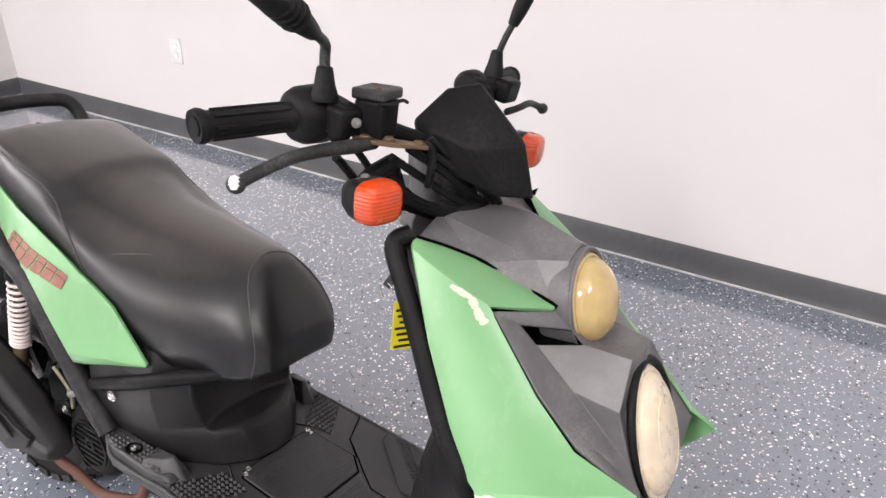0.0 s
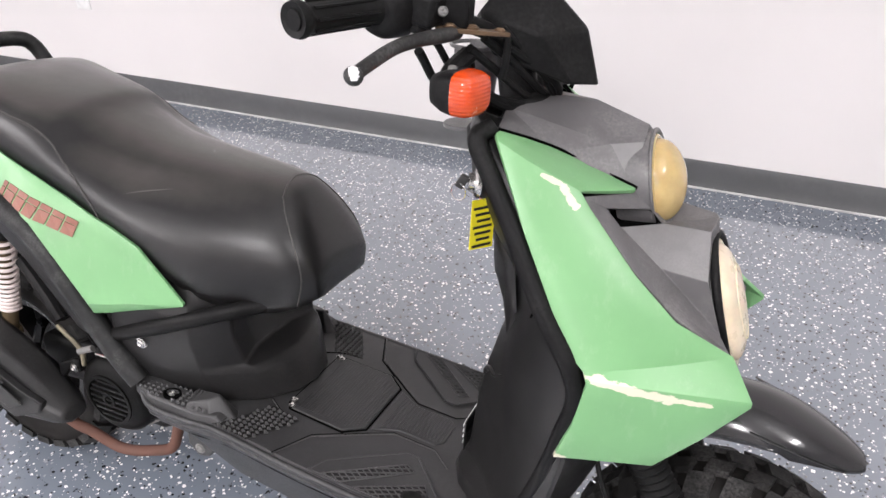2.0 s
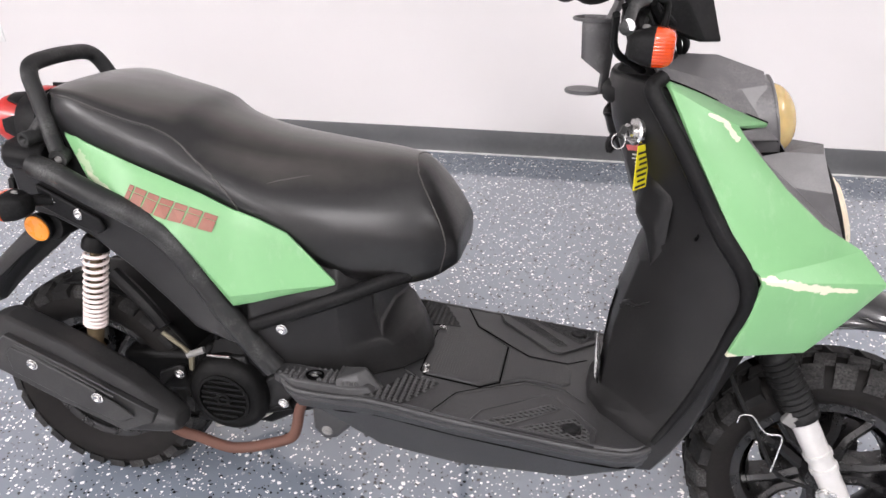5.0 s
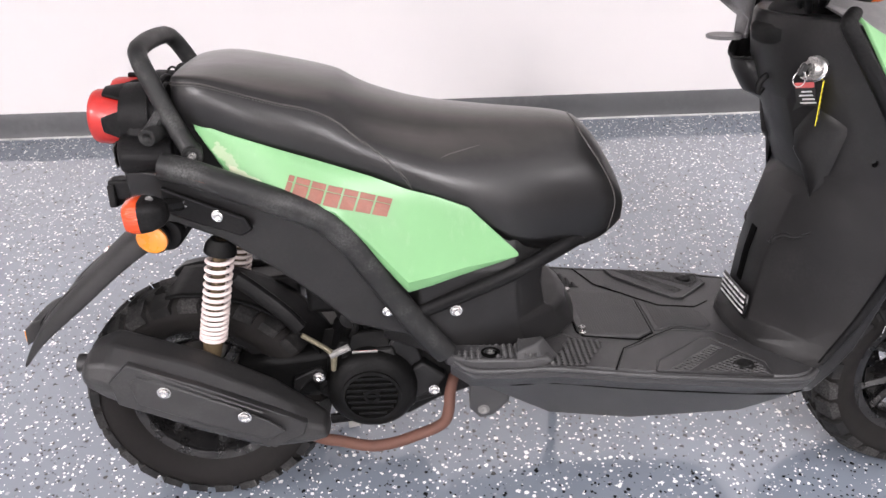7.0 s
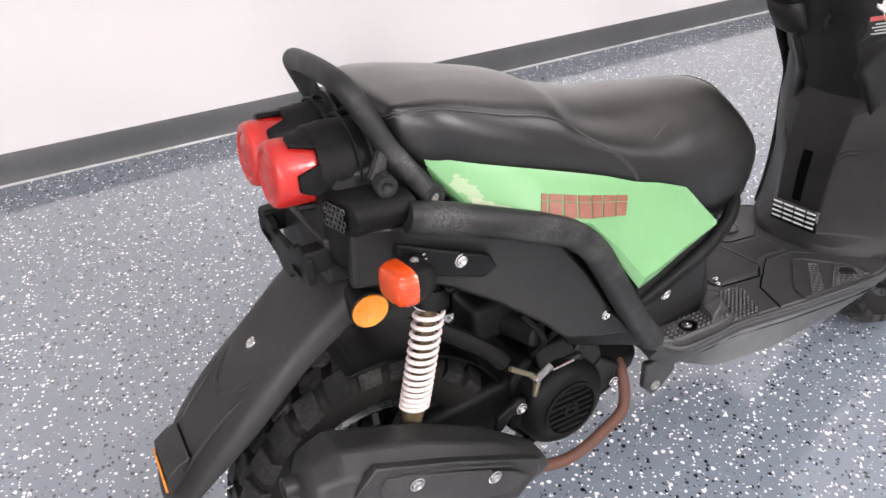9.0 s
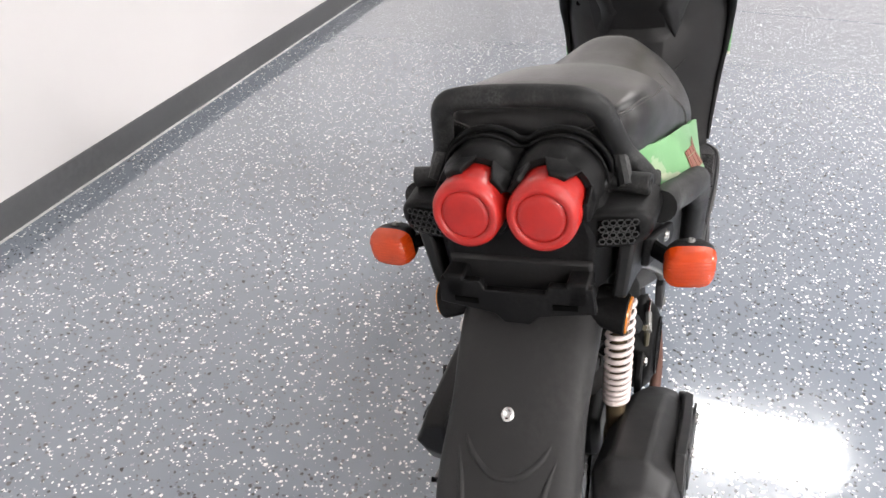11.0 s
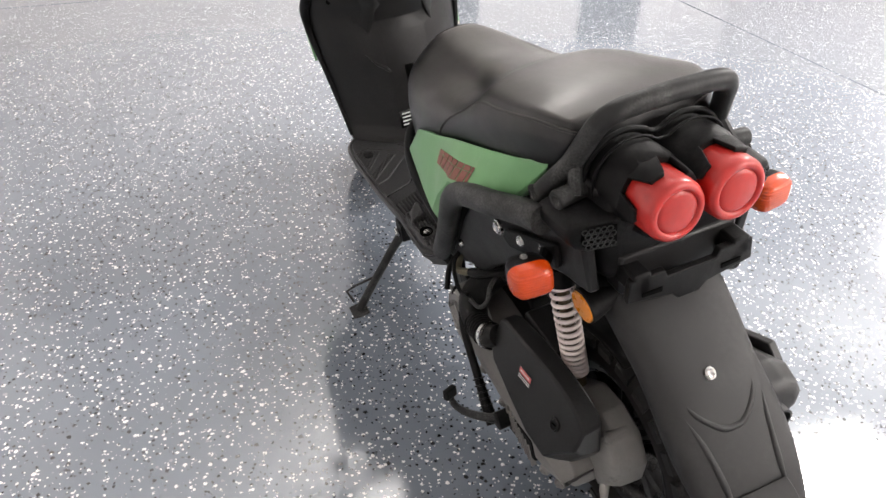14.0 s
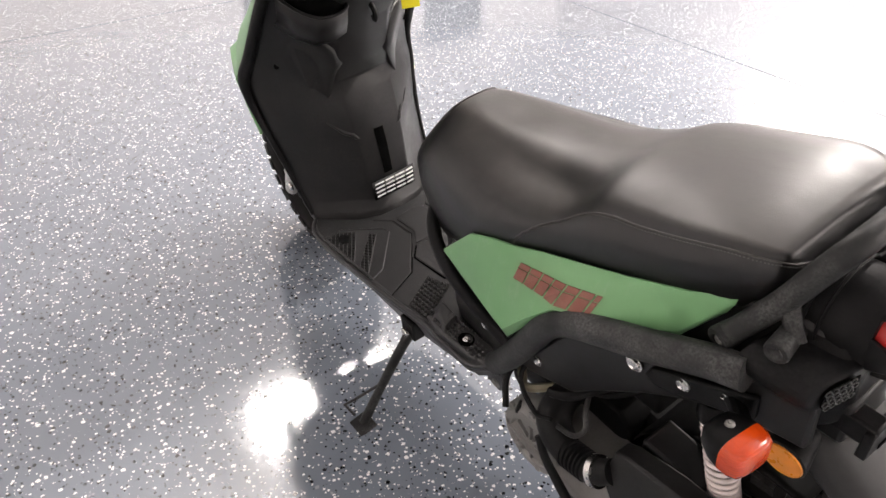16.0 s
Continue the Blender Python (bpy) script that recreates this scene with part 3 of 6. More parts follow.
# -- leg shield: black inner shell, solid between its rear face and its front --
shell = [  # height, rear face (x at the middle, quarter, half, three quarters, rim), rim half width, front x at rim and middle
    (0.275, (1.02, 1.02, 1.02, 1.03, 1.06), 0.185, 1.085, 1.10),
    (0.33, (0.958, 0.962, 0.985, 1.03, 1.068), 0.203, 1.11, 1.145),
    (0.36, (0.968, 0.972, 0.995, 1.045, 1.082), 0.203, 1.125, 1.165),
    (0.38, (0.984, 0.988, 1.03, 1.06, 1.094), 0.204, 1.135, 1.175),
    (0.43, (0.988, 0.993, 1.045, 1.075, 1.115), 0.205, 1.15, 1.20),
    (0.50, (0.994, 1.0, 1.055, 1.09, 1.142), 0.21, 1.165, 1.235),
    (0.56, (1.005, 1.012, 1.05, 1.095, 1.158), 0.219, 1.175, 1.27),
    (0.63, (1.028, 1.03, 1.06, 1.10, 1.176), 0.221, 1.195, 1.29),
    (0.665, (1.041, 1.044, 1.07, 1.108, 1.172), 0.219, 1.195, 1.29),
    (0.70, (1.022, 1.028, 1.075, 1.11, 1.162), 0.216, 1.185, 1.27),
    (0.745, (1.004, 1.012, 1.058, 1.09, 1.134), 0.206, 1.16, 1.22),
    (0.80, (0.985, 0.992, 1.022, 1.06, 1.102), 0.194, 1.13, 1.18),
    (0.86, (0.963, 0.968, 0.985, 1.025, 1.068), 0.18, 1.095, 1.15),
    (0.915, (0.953, 0.957, 0.975, 1.0, 1.03), 0.162, 1.04, 1.09),
    (0.938, (0.955, 0.96, 0.978, 1.0, 1.012), 0.145, 1.02, 1.05)]
rows = []
for z, xs, w, xf, xm in shell:
    half = [(0.0, xs[0]), (0.3, xs[1]), (0.56, xs[2]), (0.8, xs[3]), (1.0, xs[4])]
    front = [(0.985, xf), (0.6, (xf + xm) / 2 + 0.01), (0.0, xm)]
    ring = [(x, w * f, z) for f, x in half] + [(x, w * f, z) for f, x in front]
    rows.append(ring + [(x, -y, zz) for x, y, zz in reversed(ring[1:-1])])
shield = part("leg_shield", loft(rows), M_SHIELD, S, "plain black plastic leg shield and tunnel", smooth=40, bevel=0.004)
shield_skin = skin_of(shield)
# recessed slot drawn as a black surface strip that paints its shade
slot_rows = [laid(shield_skin, [(0.98 + 0.2 * (z - 0.43), y, z) for y in (-0.008, 0.003, 0.014)], 0.0014) for z in np.linspace(0.438, 0.548, 8)]
part("tunnel_slot_shade", sheet(slot_rows), M_DARK, shield, "narrow slot painted as a strip of shade", smooth=0, straight=True, solid=0.0015)
plate_rows = [[(0.981 + 0.07 * (max(0, abs(y) - 0.055)) * 2, y, z) for y in np.linspace(-0.07, 0.062, 11)] for z in (0.382, 0.432)]
data = part("data_plate", sheet(plate_rows), M_GLOSS, shield, "black data plate with rows of white print", solid=0.002)
for z in (0.391, 0.402, 0.413, 0.424):
    for ya, yb in ((-0.064, -0.042), (-0.037, -0.008), (-0.003, 0.024), (0.029, 0.056)):
        part("print_bar", slab([(0.9775 + 0.14 * max(0, abs(ya) - 0.055), ya, z), (0.9775 + 0.14 * max(0, abs(yb) - 0.055), yb, z), (0.9775 + 0.14 * max(0, abs(yb) - 0.055), yb, z + 0.0036), (0.9775 + 0.14 * max(0, abs(ya) - 0.055), ya, z + 0.0036)], (-0.0012, 0, 0)), M_WHITE, data, smooth=0)
# rim moulding round the shield, ignition, hook, pocket, warning sticker
for s in SIDES:
    rim = [(1.026, 0.146, 0.951), (1.012, 0.162, 0.935), (1.036, 0.174, 0.895), (1.072, 0.189, 0.838), (1.125, 0.212, 0.748), (1.166, 0.226, 0.69), (1.178, 0.226, 0.64), (1.164, 0.223, 0.585), (1.152, 0.217, 0.535), (1.122, 0.208, 0.44), (1.08, 0.203, 0.35)]
    part("shield_rim", tube(flip(rim, s), [0.011, 0.0125, 0.0125, 0.0125, 0.0135, 0.0135, 0.012, 0.01, 0.009, 0.008, 0.006], 10), M_BLACK, S, "scuffed black rim moulding", smooth=70)
lock = part("ignition_lock", spin([(0, 0.021), (0.005, 0.021), (0.008, 0.018), (0.008, 0.011), (0.016, 0.011), (0.016, 0.0)], (1.0, -0.112, 0.862), (-0.9, -0.42, 0.1), 24, squash=1.3), M_STEEL, S, "bright oval ignition lock plate")
key = part("key", block((0.978, -0.12, 0.862), (0.012, 0.006, 0.02), (0, 30, 20)), M_INK, lock, "black headed key", bevel=0.002)
part("key_ring", tube([(0.974 + 0.010 * math.cos(a), -0.123, 0.848 + 0.012 * math.sin(a)) for a in np.linspace(0, 6.2, 14)], 0.001, 6), M_STEEL, key)
tag_c, tag_u, tag_n = Vector((1.012, -0.126, 0.812)), Vector((0.53, 0.85, 0)), Vector((0.85, -0.53, 0))


def on_tag(u, z, out=0.0):
    return tag_c + tag_u * u + tag_n * out + Vector((0, 0, z))


tag = part("paper_tag", slab([on_tag(-0.019, -0.034), on_tag(0.019, -0.036), on_tag(0.02, 0.034), on_tag(-0.018, 0.035)], tag_n * -0.0008), M_TAG, key, "yellow paper tag with handwriting", straight=True)
for k in range(7):
    z, e = -0.032 + 0.0088 * k, 0.001 + 0.003 * ((k * 5) % 3)
    part("ink_bar", slab([on_tag(-0.016 + e, z, 0.0003), on_tag(0.016 - e * 0.5, z, 0.0003), on_tag(0.016 - e * 0.5, z + 0.0036, 0.0003), on_tag(-0.016 + e, z + 0.0036, 0.0003)], tag_n * 0.0004), M_INK, tag, smooth=0, straight=True)
part("tag_thread", tube([on_tag(0, 0.034), (0.99, -0.122, 0.852), (0.976, -0.119, 0.856)], 0.0008, 5), M_THREAD, tag, straight=True)
hook = part("bag_hook", tube([(0.985, -0.01, 0.832), (0.972, -0.01, 0.83), (0.963, -0.01, 0.818), (0.964, -0.01, 0.804), (0.97, -0.01, 0.812)], 0.006, 8), M_BLACK, S, "black plastic bag hook")
def sticker(y0, y1, z0, z1, lift):
    return sheet([laid(shield_skin, [(0.97, y, z) for y in np.linspace(y0, y1, 5)], lift) for z in np.linspace(z0, z1, 5)])


warn = part("warning_sticker", sticker(-0.142, -0.092, 0.772, 0.826, 0.001), M_INK, S, "small black warning sticker with red header", smooth=0, straight=True, solid=0.0006)
part("header_bar", sticker(-0.140, -0.094, 0.813, 0.824, 0.0016), M_PINK, warn, smooth=0, straight=True, solid=0.0006)
for k in range(4):
    part("print_bar", sticker(-0.136, -0.10 - 0.006 * (k % 2), 0.779 + 0.008 * k, 0.782 + 0.008 * k, 0.0016), M_WHITE, warn, smooth=0, straight=True, solid=0.0004)
lip = [(1.012, 0.166, 0.892), (0.975, 0.146, 0.868), (0.956, 0.118, 0.851), (0.952, 0.085, 0.846), (0.958, 0.052, 0.850), (0.99, 0.04, 0.856)]
pocket = sheet([lip, [(x + 0.010, y, z - 0.03) for x, y, z in lip], [(x + 0.026, y * 0.98, z - 0.058) for x, y, z in lip], [(x + 0.058, y * 0.96, z - 0.074) for x, y, z in lip]])
bag = part("storage_pocket", pocket, M_SHIELD, S, "open black storage pocket", solid=0.004, smooth=60)
part("pocket_lip", tube(lip, 0.0032, 8), M_BLACK, bag, smooth=70)
# dark sheet behind the lip paints the shade inside the pocket
part("pocket_shade", sheet([[(x + 0.010, y, z - 0.012) for x, y, z in lip], [(x + 0.03, y, z + 0.055) for x, y, z in lip]]), M_DARK, bag, "dark sheet painting the shade inside the pocket", solid=0.002)
for s in SIDES:
    # shallow raised facets where the knees come
    for ring, high in (([(0.134, 0.775), (0.092, 0.738), (0.045, 0.692), (0.085, 0.668), (0.13, 0.650), (0.178, 0.682), (0.214, 0.730), (0.176, 0.756)], 0.011),):
        mid_y, mid_z = sum(q[0] for q in ring) / len(ring), sum(q[1] for q in ring) / len(ring)
        rows = [laid(shield_skin, [(0.97, (mid_y + (y - mid_y) * k) * s, mid_z + (z - mid_z) * k) for y, z in ring], up) for k, up in ((1.0, -0.003), (0.82, 0.002), (0.5, high * 0.8), (0.2, high), (0.02, high))]
        part("knee_facet", loft(rows), M_SHIELD, shield, smooth=80, straight=True)
    part("shield_screw", spin([(0, 0.006), (0.002, 0.006), (0.001, 0.0)], laid(shield_skin, [(1.05, 0.198 * s, 0.70)], 0.0)[0], (-1, 0, 0.3), 12), M_DARK, shield, straight=True)
    part("tunnel_crease", tube(laid(shield_skin, smoothed([(0.97, 0.165 * s, 0.595), (0.97, 0.12 * s, 0.565), (0.97, 0.075 * s, 0.55), (0.97, 0.05 * s, 0.545)], 5), -0.001), [0.001, 0.005, 0.005, 0.001], 8, steps=1), M_SHIELD, shield, smooth=70, straight=True)

# -- green front panels and the bleached nose between them --
for s in SIDES:
    def rail(a, b, n=5, out=0.0):
        a, b = Vector(a), Vector(b)
        return [a.lerp(b, k / (n - 1)) + Vector((0, out * math.sin(math.pi * k / (n - 1)), 0)) for k in range(n)]
    rows = [rail((1.036, 0.160, 0.935), (1.137, 0.139, 0.883), 6, 0.004), rail((1.088, 0.192, 0.838), (1.150, 0.140, 0.866), 6, 0.004), rail((1.140, 0.214, 0.745), (1.215, 0.152, 0.797), 6, 0.008),
            rail((1.172, 0.227, 0.70), (1.272, 0.157, 0.748), 6, 0.008), rail((1.184, 0.230, 0.690), (1.343, 0.125, 0.702), 6, 0.006),
            rail((1.188, 0.234, 0.682), (1.374, 0.162, 0.667), 6, 0.002)]
    low = [rail((1.190, 0.234, 0.677), (1.374, 0.162, 0.661), 6, 0.002), rail((1.178, 0.234, 0.61), (1.33, 0.172, 0.605), 6, -0.002), rail((1.160, 0.234, 0.552), (1.278, 0.188, 0.551), 6, 0.0)]
    bm = sheet([flip(r, s) for r in rows + low])
    ridge = [(1.030, 0.148, 0.944), (1.058, 0.120, 0.931), (1.085, 0.098, 0.918), (1.108, 0.086, 0.907), (1.130, 0.077, 0.896), (1.150, 0.072, 0.888), (1.170, 0.069, 0.880), (1.189, 0.066, 0.873)]
    foot_line = [tuple(q) for q in rows[0]] + [(1.163, 0.105, 0.877), (1.19, 0.068, 0.8712)]
    rings(bm, [flip(rail(a, b, 3, 0.002), s) for a, b in zip(ridge, foot_line)], closed=False)
    bmesh.ops.remove_doubles(bm, verts=bm.verts, dist=0.0004)
    part("panel_gap", tube(flip([(x + 0.002, y - 0.004, z + 0.001) for x, y, z in ridge], s), 0.0032, 6), M_DARK, S)
    part("front_panel", bm, M_GREEN, S, "pale green front panel with scuffs worn to bare plastic" if s < 0 else "pale green front panel", smooth=30, solid=0.006, bevel=0.002)

# faceted cowl: corners of one half, shared by the other
NOSE = dict(A0=(1.02, 0, 0.962), A1=(1.015, 0.07, 0.954), A2=(1.026, 0.14, 0.938), B0=(1.113, 0, 0.963), C1=(1.092, 0.094, 0.911), TF=(1.148, 0.047, 0.92), C2=(1.189, 0.062, 0.868),
            D0=(1.185, 0, 0.94), D1=(1.186, 0.034, 0.926), E=(1.212, 0.058, 0.848), E0=(1.234, 0, 0.81), N=(1.137, 0.132, 0.875), L1=(1.164, 0.105, 0.856), K=(1.228, 0.048, 0.828),
            Dd=(1.182, 0.09, 0.829), Q=(1.287, 0.036, 0.824), Q0=(1.292, 0, 0.832), R=(1.296, 0.083, 0.777), Br=(1.238, 0.087, 0.783), O1=(1.215, 0.144, 0.797), O2=(1.272, 0.144, 0.748),
            O3=(1.345, 0.112, 0.694), O4=(1.368, 0.138, 0.665), I1=(1.232, 0.114, 0.786), I2=(1.285, 0.114, 0.735), I3=(1.338, 0.09, 0.688), S=(1.322, 0.086, 0.71), T=(1.345, 0.06, 0.64),
            U0=(1.35, 0, 0.612), V=(1.31, 0.12, 0.60), V0=(1.30, 0, 0.575), W=(1.17, 0.16, 0.60), W0=(1.17, 0.0, 0.56), UC=(1.185, 0, 0.868), LC=(1.305, 0, 0.712))
NOSE_FACES = ("A0 A1 TF B0", "A1 A2 C1", "A1 C1 TF", "TF C1 C2", "TF C2 D1*", "B0 TF D1 D0", "N C2 E L1", "L1 Dd O1 N", "Dd K Q R Br*", "Dd Br I1", "Dd I1 O1", "O1 I1 I2 O2", "O2 I2 I3 O3",
              "Br R S", "Br S I2 I1", "I2 S I3", "S T I3", "I3 T O3", "T V O3", "T U0 V0 V", "V V0 W0 W", "E K E0", "K Q Q0 E0", "D0 D1 UC", "D1 C2 UC", "C2 E UC", "E E0 UC", "Q0 Q LC", "Q R LC", "R S LC", "S T LC", "T U0 LC")
bm, corners = bmesh.new(), {}
for s in SIDES:
    for k, (x, y, z) in NOSE.items():
        corners[k, s] = corners[k, -1] if y == 0 and s == 1 else bm.verts.new((x, y * s, z))
    for face in NOSE_FACES:
        f = bm.faces.new([corners[k, s] for k in face.rstrip("*").split()])
        f.material_index = 1 if face.endswith("*") else 0
nose_ob = part("nose_cowl", bm, M_GREY, S, "sun-bleached grey-black nose cowl round the headlamps", smooth=12, solid=0.004, bevel=0.0035, straight=True)
nose_ob.data.materials.append(M_BLEACH)
for s in SIDES:
    # duct walls are blackened to paint the shade inside
    duct = bmesh.new()
    loop = [Vector((NOSE[k][0], NOSE[k][1] * s, NOSE[k][2])) for k in ("L1", "E", "K", "Dd")]
    rings(duct, [loop, [q + Vector((-0.035, -0.012 * s, -0.004)) for q in loop], [q * 0.3 + Vector((1.14, 0.055 * s, 0.838)) * 0.7 for q in loop]], caps=False)
    part("air_duct", duct, M_DARK, nose_ob, "triangular air duct lined black for its shade", straight=True, solid=0.002)


def headlamp(name, c, axis, h, w, dome, rim, material, label):
    axis = Vector(axis).normalized()
    k = w / h
    lamp = part(name, spin([(-0.04, h * 1.08), (-0.004, h * 1.09), (0.006, h * 1.07), (0.008, h * 1.01), (0.0, h * 0.95), (-0.02, h * 0.7)], c, axis, 40, squash=k), M_GREY, S, label, smooth=50)
    part("lens", spin([(-0.012, h * 0.98), (0.004, h * 0.985), (0.009, h * 0.95), (0.009, h * 0.9)] + [(0.008 + (dome - 0.006) * math.cos(a), h * 0.88 * math.sin(a)) for a in np.linspace(math.pi / 2, 0.02, 10)], c, axis, 40, squash=k), material, lamp, "yellowed cloudy lens", smooth=80)
    hood = [Vector(c) + axis * 0.006 + (Vector((-axis.z, 0, axis.x)) * math.cos(a) + Vector((0, 1, 0)) * math.sin(a) * k) * h * 1.06 for a in np.linspace(-2.5, 2.5, 28)]
    part("lamp_rim", tube(hood, [rim * k for k in (0.3, 0.8, 1, 1, 1, 0.8, 0.3)], 8, steps=1), M_BLACK if rim > 0.005 else M_GREY, lamp, "raised lamp rim", smooth=70)
    bulge = [Vector(c) + axis * (0.008 + dome * 0.62) + (Vector((-axis.z, 0, axis.x)) * math.cos(a) * 0.56 + Vector((0, 1, 0)) * math.sin(a) * k * 0.5) * h for a in np.linspace(0, 6.2832, 33)]
    part("lens_ridge", tube(bulge, 0.0016, 6, steps=1), material, lamp, smooth=70)
    return lamp


headlamp("upper_headlamp", (1.203, 0, 0.868), (0.95, 0, 0.22), 0.063, 0.058, 0.04, 0.0028, M_YELLOWED, "small upper headlamp")
headlamp("lower_headlamp", (1.318, 0, 0.714), (0.945, 0, 0.33), 0.093, 0.073, 0.028, 0.0065, M_CLOUDED, "larger lower headlamp")

# -- seat --
seat_rows = [  # x, top at the middle, half width and height of the top edge, half width and height of the flank, lower edge half width and height
    (-0.012, 0.850, 0.085, 0.848, 0.098, 0.832, 0.092, 0.805),
    (0.002, 0.882, 0.112, 0.876, 0.126, 0.842, 0.116, 0.796),
    (0.05, 0.890, 0.130, 0.880, 0.150, 0.836, 0.140, 0.792),
    (0.10, 0.886, 0.132, 0.866, 0.158, 0.820, 0.151, 0.782),
    (0.16, 0.875, 0.132, 0.850, 0.165, 0.800, 0.158, 0.760),
    (0.21, 0.864, 0.129, 0.840, 0.168, 0.782, 0.160, 0.738),
    (0.242, 0.855, 0.123, 0.830, 0.169, 0.774, 0.162, 0.730),
    (0.275, 0.836, 0.113, 0.806, 0.171, 0.764, 0.164, 0.720),
    (0.32, 0.822, 0.100, 0.790, 0.174, 0.748, 0.168, 0.706),
    (0.38, 0.805, 0.090, 0.774, 0.180, 0.722, 0.174, 0.684),
    (0.45, 0.796, 0.086, 0.770, 0.184, 0.695, 0.182, 0.648),
    (0.53, 0.786, 0.076, 0.766, 0.178, 0.672, 0.172, 0.592),
    (0.60, 0.781, 0.066, 0.762, 0.160, 0.662, 0.147, 0.572),
    (0.648, 0.772, 0.060, 0.752, 0.141, 0.655, 0.127, 0.572),
    (0.686, 0.735, 0.072, 0.716, 0.124, 0.650, 0.113, 0.580),
    (0.716, 0.680, 0.072, 0.668, 0.097, 0.640, 0.088, 0.598),
    (0.726, 0.655, 0.066, 0.648, 0.087, 0.632, 0.080, 0.604)]
rows = []
for x, zt, wt, ze, wf, zf, wl, zl in seat_rows:
    half = [(0, zt), (wt * 0.65, zt - (zt - ze) * 0.2), (wt, ze), (wt + (wf - wt) * 0.7, ze - (ze - zf) * 0.42), (wf, zf), (wl, zl), (wl * 0.8, zl - 0.004), (0, zl)]
    ring = [(x, y, z) for y, z in half]
    rows.append(ring + [(x, -y, z) for x, y, z in reversed(ring[1:-1])])
bm = loft(rows)
bm.verts.index_update()
crease = bm.edges.layers.float.new("crease_edge")
n_ring = len(rows[0])
bm.verts.ensure_lookup_table()
for e in bm.edges:
    (ra, ka), (rb, kb) = divmod(min(v.index for v in e.verts), n_ring), divmod(max(v.index for v in e.verts), n_ring)
    if ka == kb and ka in (2, n_ring - 2) and ra < 13:
        e[crease] = 1.0 if ra < 7 else 0.65 if ra < 9 else 0.5
    if ka == kb and ka in (5, n_ring - 5):
        e[crease] = 0.8
    if ra == rb == 1 and all(k in (0, 1, 2, n_ring - 1, n_ring - 2) for k in (ka, kb)):
        e[crease] = 0.75
    if ra == rb == 6:
        e[crease] = 0.3
    if ra == rb and ra in (13, 15, 16):
        e[crease] = 0.3 if ra == 13 else 0.4
seat = part("seat", bm, M_VINYL, S, "black vinyl seat, top painted paler for dust and light, slit in its flank", subdivide=2)
seat_skin = skin_of(seat)


def seam(name, points, label=""):
    """A raised welt with fine stitches beside it, laid on the seat."""
    line = laid(seat_skin, smoothed(points, 26), 0.0008)
    welt = part(name, tube(line, 0.0011, 6, steps=1), M_VINYL_TOP, seat, label, smooth=70, straight=True)
    thread = bmesh.new()
    low = laid(seat_skin, [q + Vector((0.0, 0.0, -0.0045)) for q in line], 0.0004)
    for a, b in zip(low[::2], low[1::2]):
        tube([a.lerp(b, 0.1), a.lerp(b, 0.9)], 0.0008, 5, bm=thread, steps=1)
    part("stitching", thread, M_THREAD, welt, "grey stitching", straight=True)


for s in SIDES:
    round_top = [(-0.006, 0.07, 0.852)] + [(x, wt + 0.3 * (wf - wt), ze - 0.2 * (ze - zf)) for x, zt, wt, ze, wf, zf, wl, zl in seat_rows[1:6]]
    seam("seat_seam", flip(round_top + [(0.256, 0.143, 0.808), (0.286, 0.155, 0.79), (0.316, 0.165, 0.766), (0.342, 0.174, 0.737), (0.358, 0.178, 0.712), (0.364, 0.176, 0.692)], s), "line of stitching round the seat's rear half")
    seam("nose_seam", flip([(0.640, 0.0, 0.783), (0.645, 0.03, 0.779), (0.656, 0.062, 0.764), (0.680, 0.083, 0.72), (0.703, 0.096, 0.668), (0.708, 0.099, 0.632), (0.70, 0.10, 0.592)], s))
slit = laid(seat_skin, [(0.409, -0.14, 0.742), (0.425, -0.135, 0.752), (0.445, -0.13, 0.762), (0.463, -0.125, 0.77), (0.479, -0.12, 0.776)], 0.0)
part("slit", tube(slit, [0.0003, 0.0008, 0.0011, 0.0008, 0.0003], 6, steps=1), M_THREAD, seat, "torn slit showing pale backing", straight=True)

rows = []
for x, w, zb, zt in ((-0.075, 0.10, 0.69, 0.80), (0.0, 0.125, 0.68, 0.815), (0.15, 0.14, 0.66, 0.79), (0.30, 0.148, 0.58, 0.745), (0.45, 0.15, 0.54, 0.68), (0.54, 0.13, 0.54, 0.62)):
    rows.append([(x, -w, zb), (x, w, zb), (x, w, zt), (x, -w, zt)])
part("seat_tray", loft(rows), M_SHIELD, S, "black tray under the seat", bevel=0.006)

# moulding below the seat, running down the frame on each side and round the seat's nose
band = [(0.372, 0.196, 0.488), (0.44, 0.20, 0.518), (0.52, 0.196, 0.553), (0.59, 0.168, 0.578), (0.645, 0.115, 0.586), (0.672, 0.05, 0.586)]
full = flip(band, -1) + [(x, y, z) for x, y, z in reversed(band)]
part("seat_moulding", tube(full, 0.0135, 10), M_BLACK, S, "rounded black moulding under the seat", smooth=70)
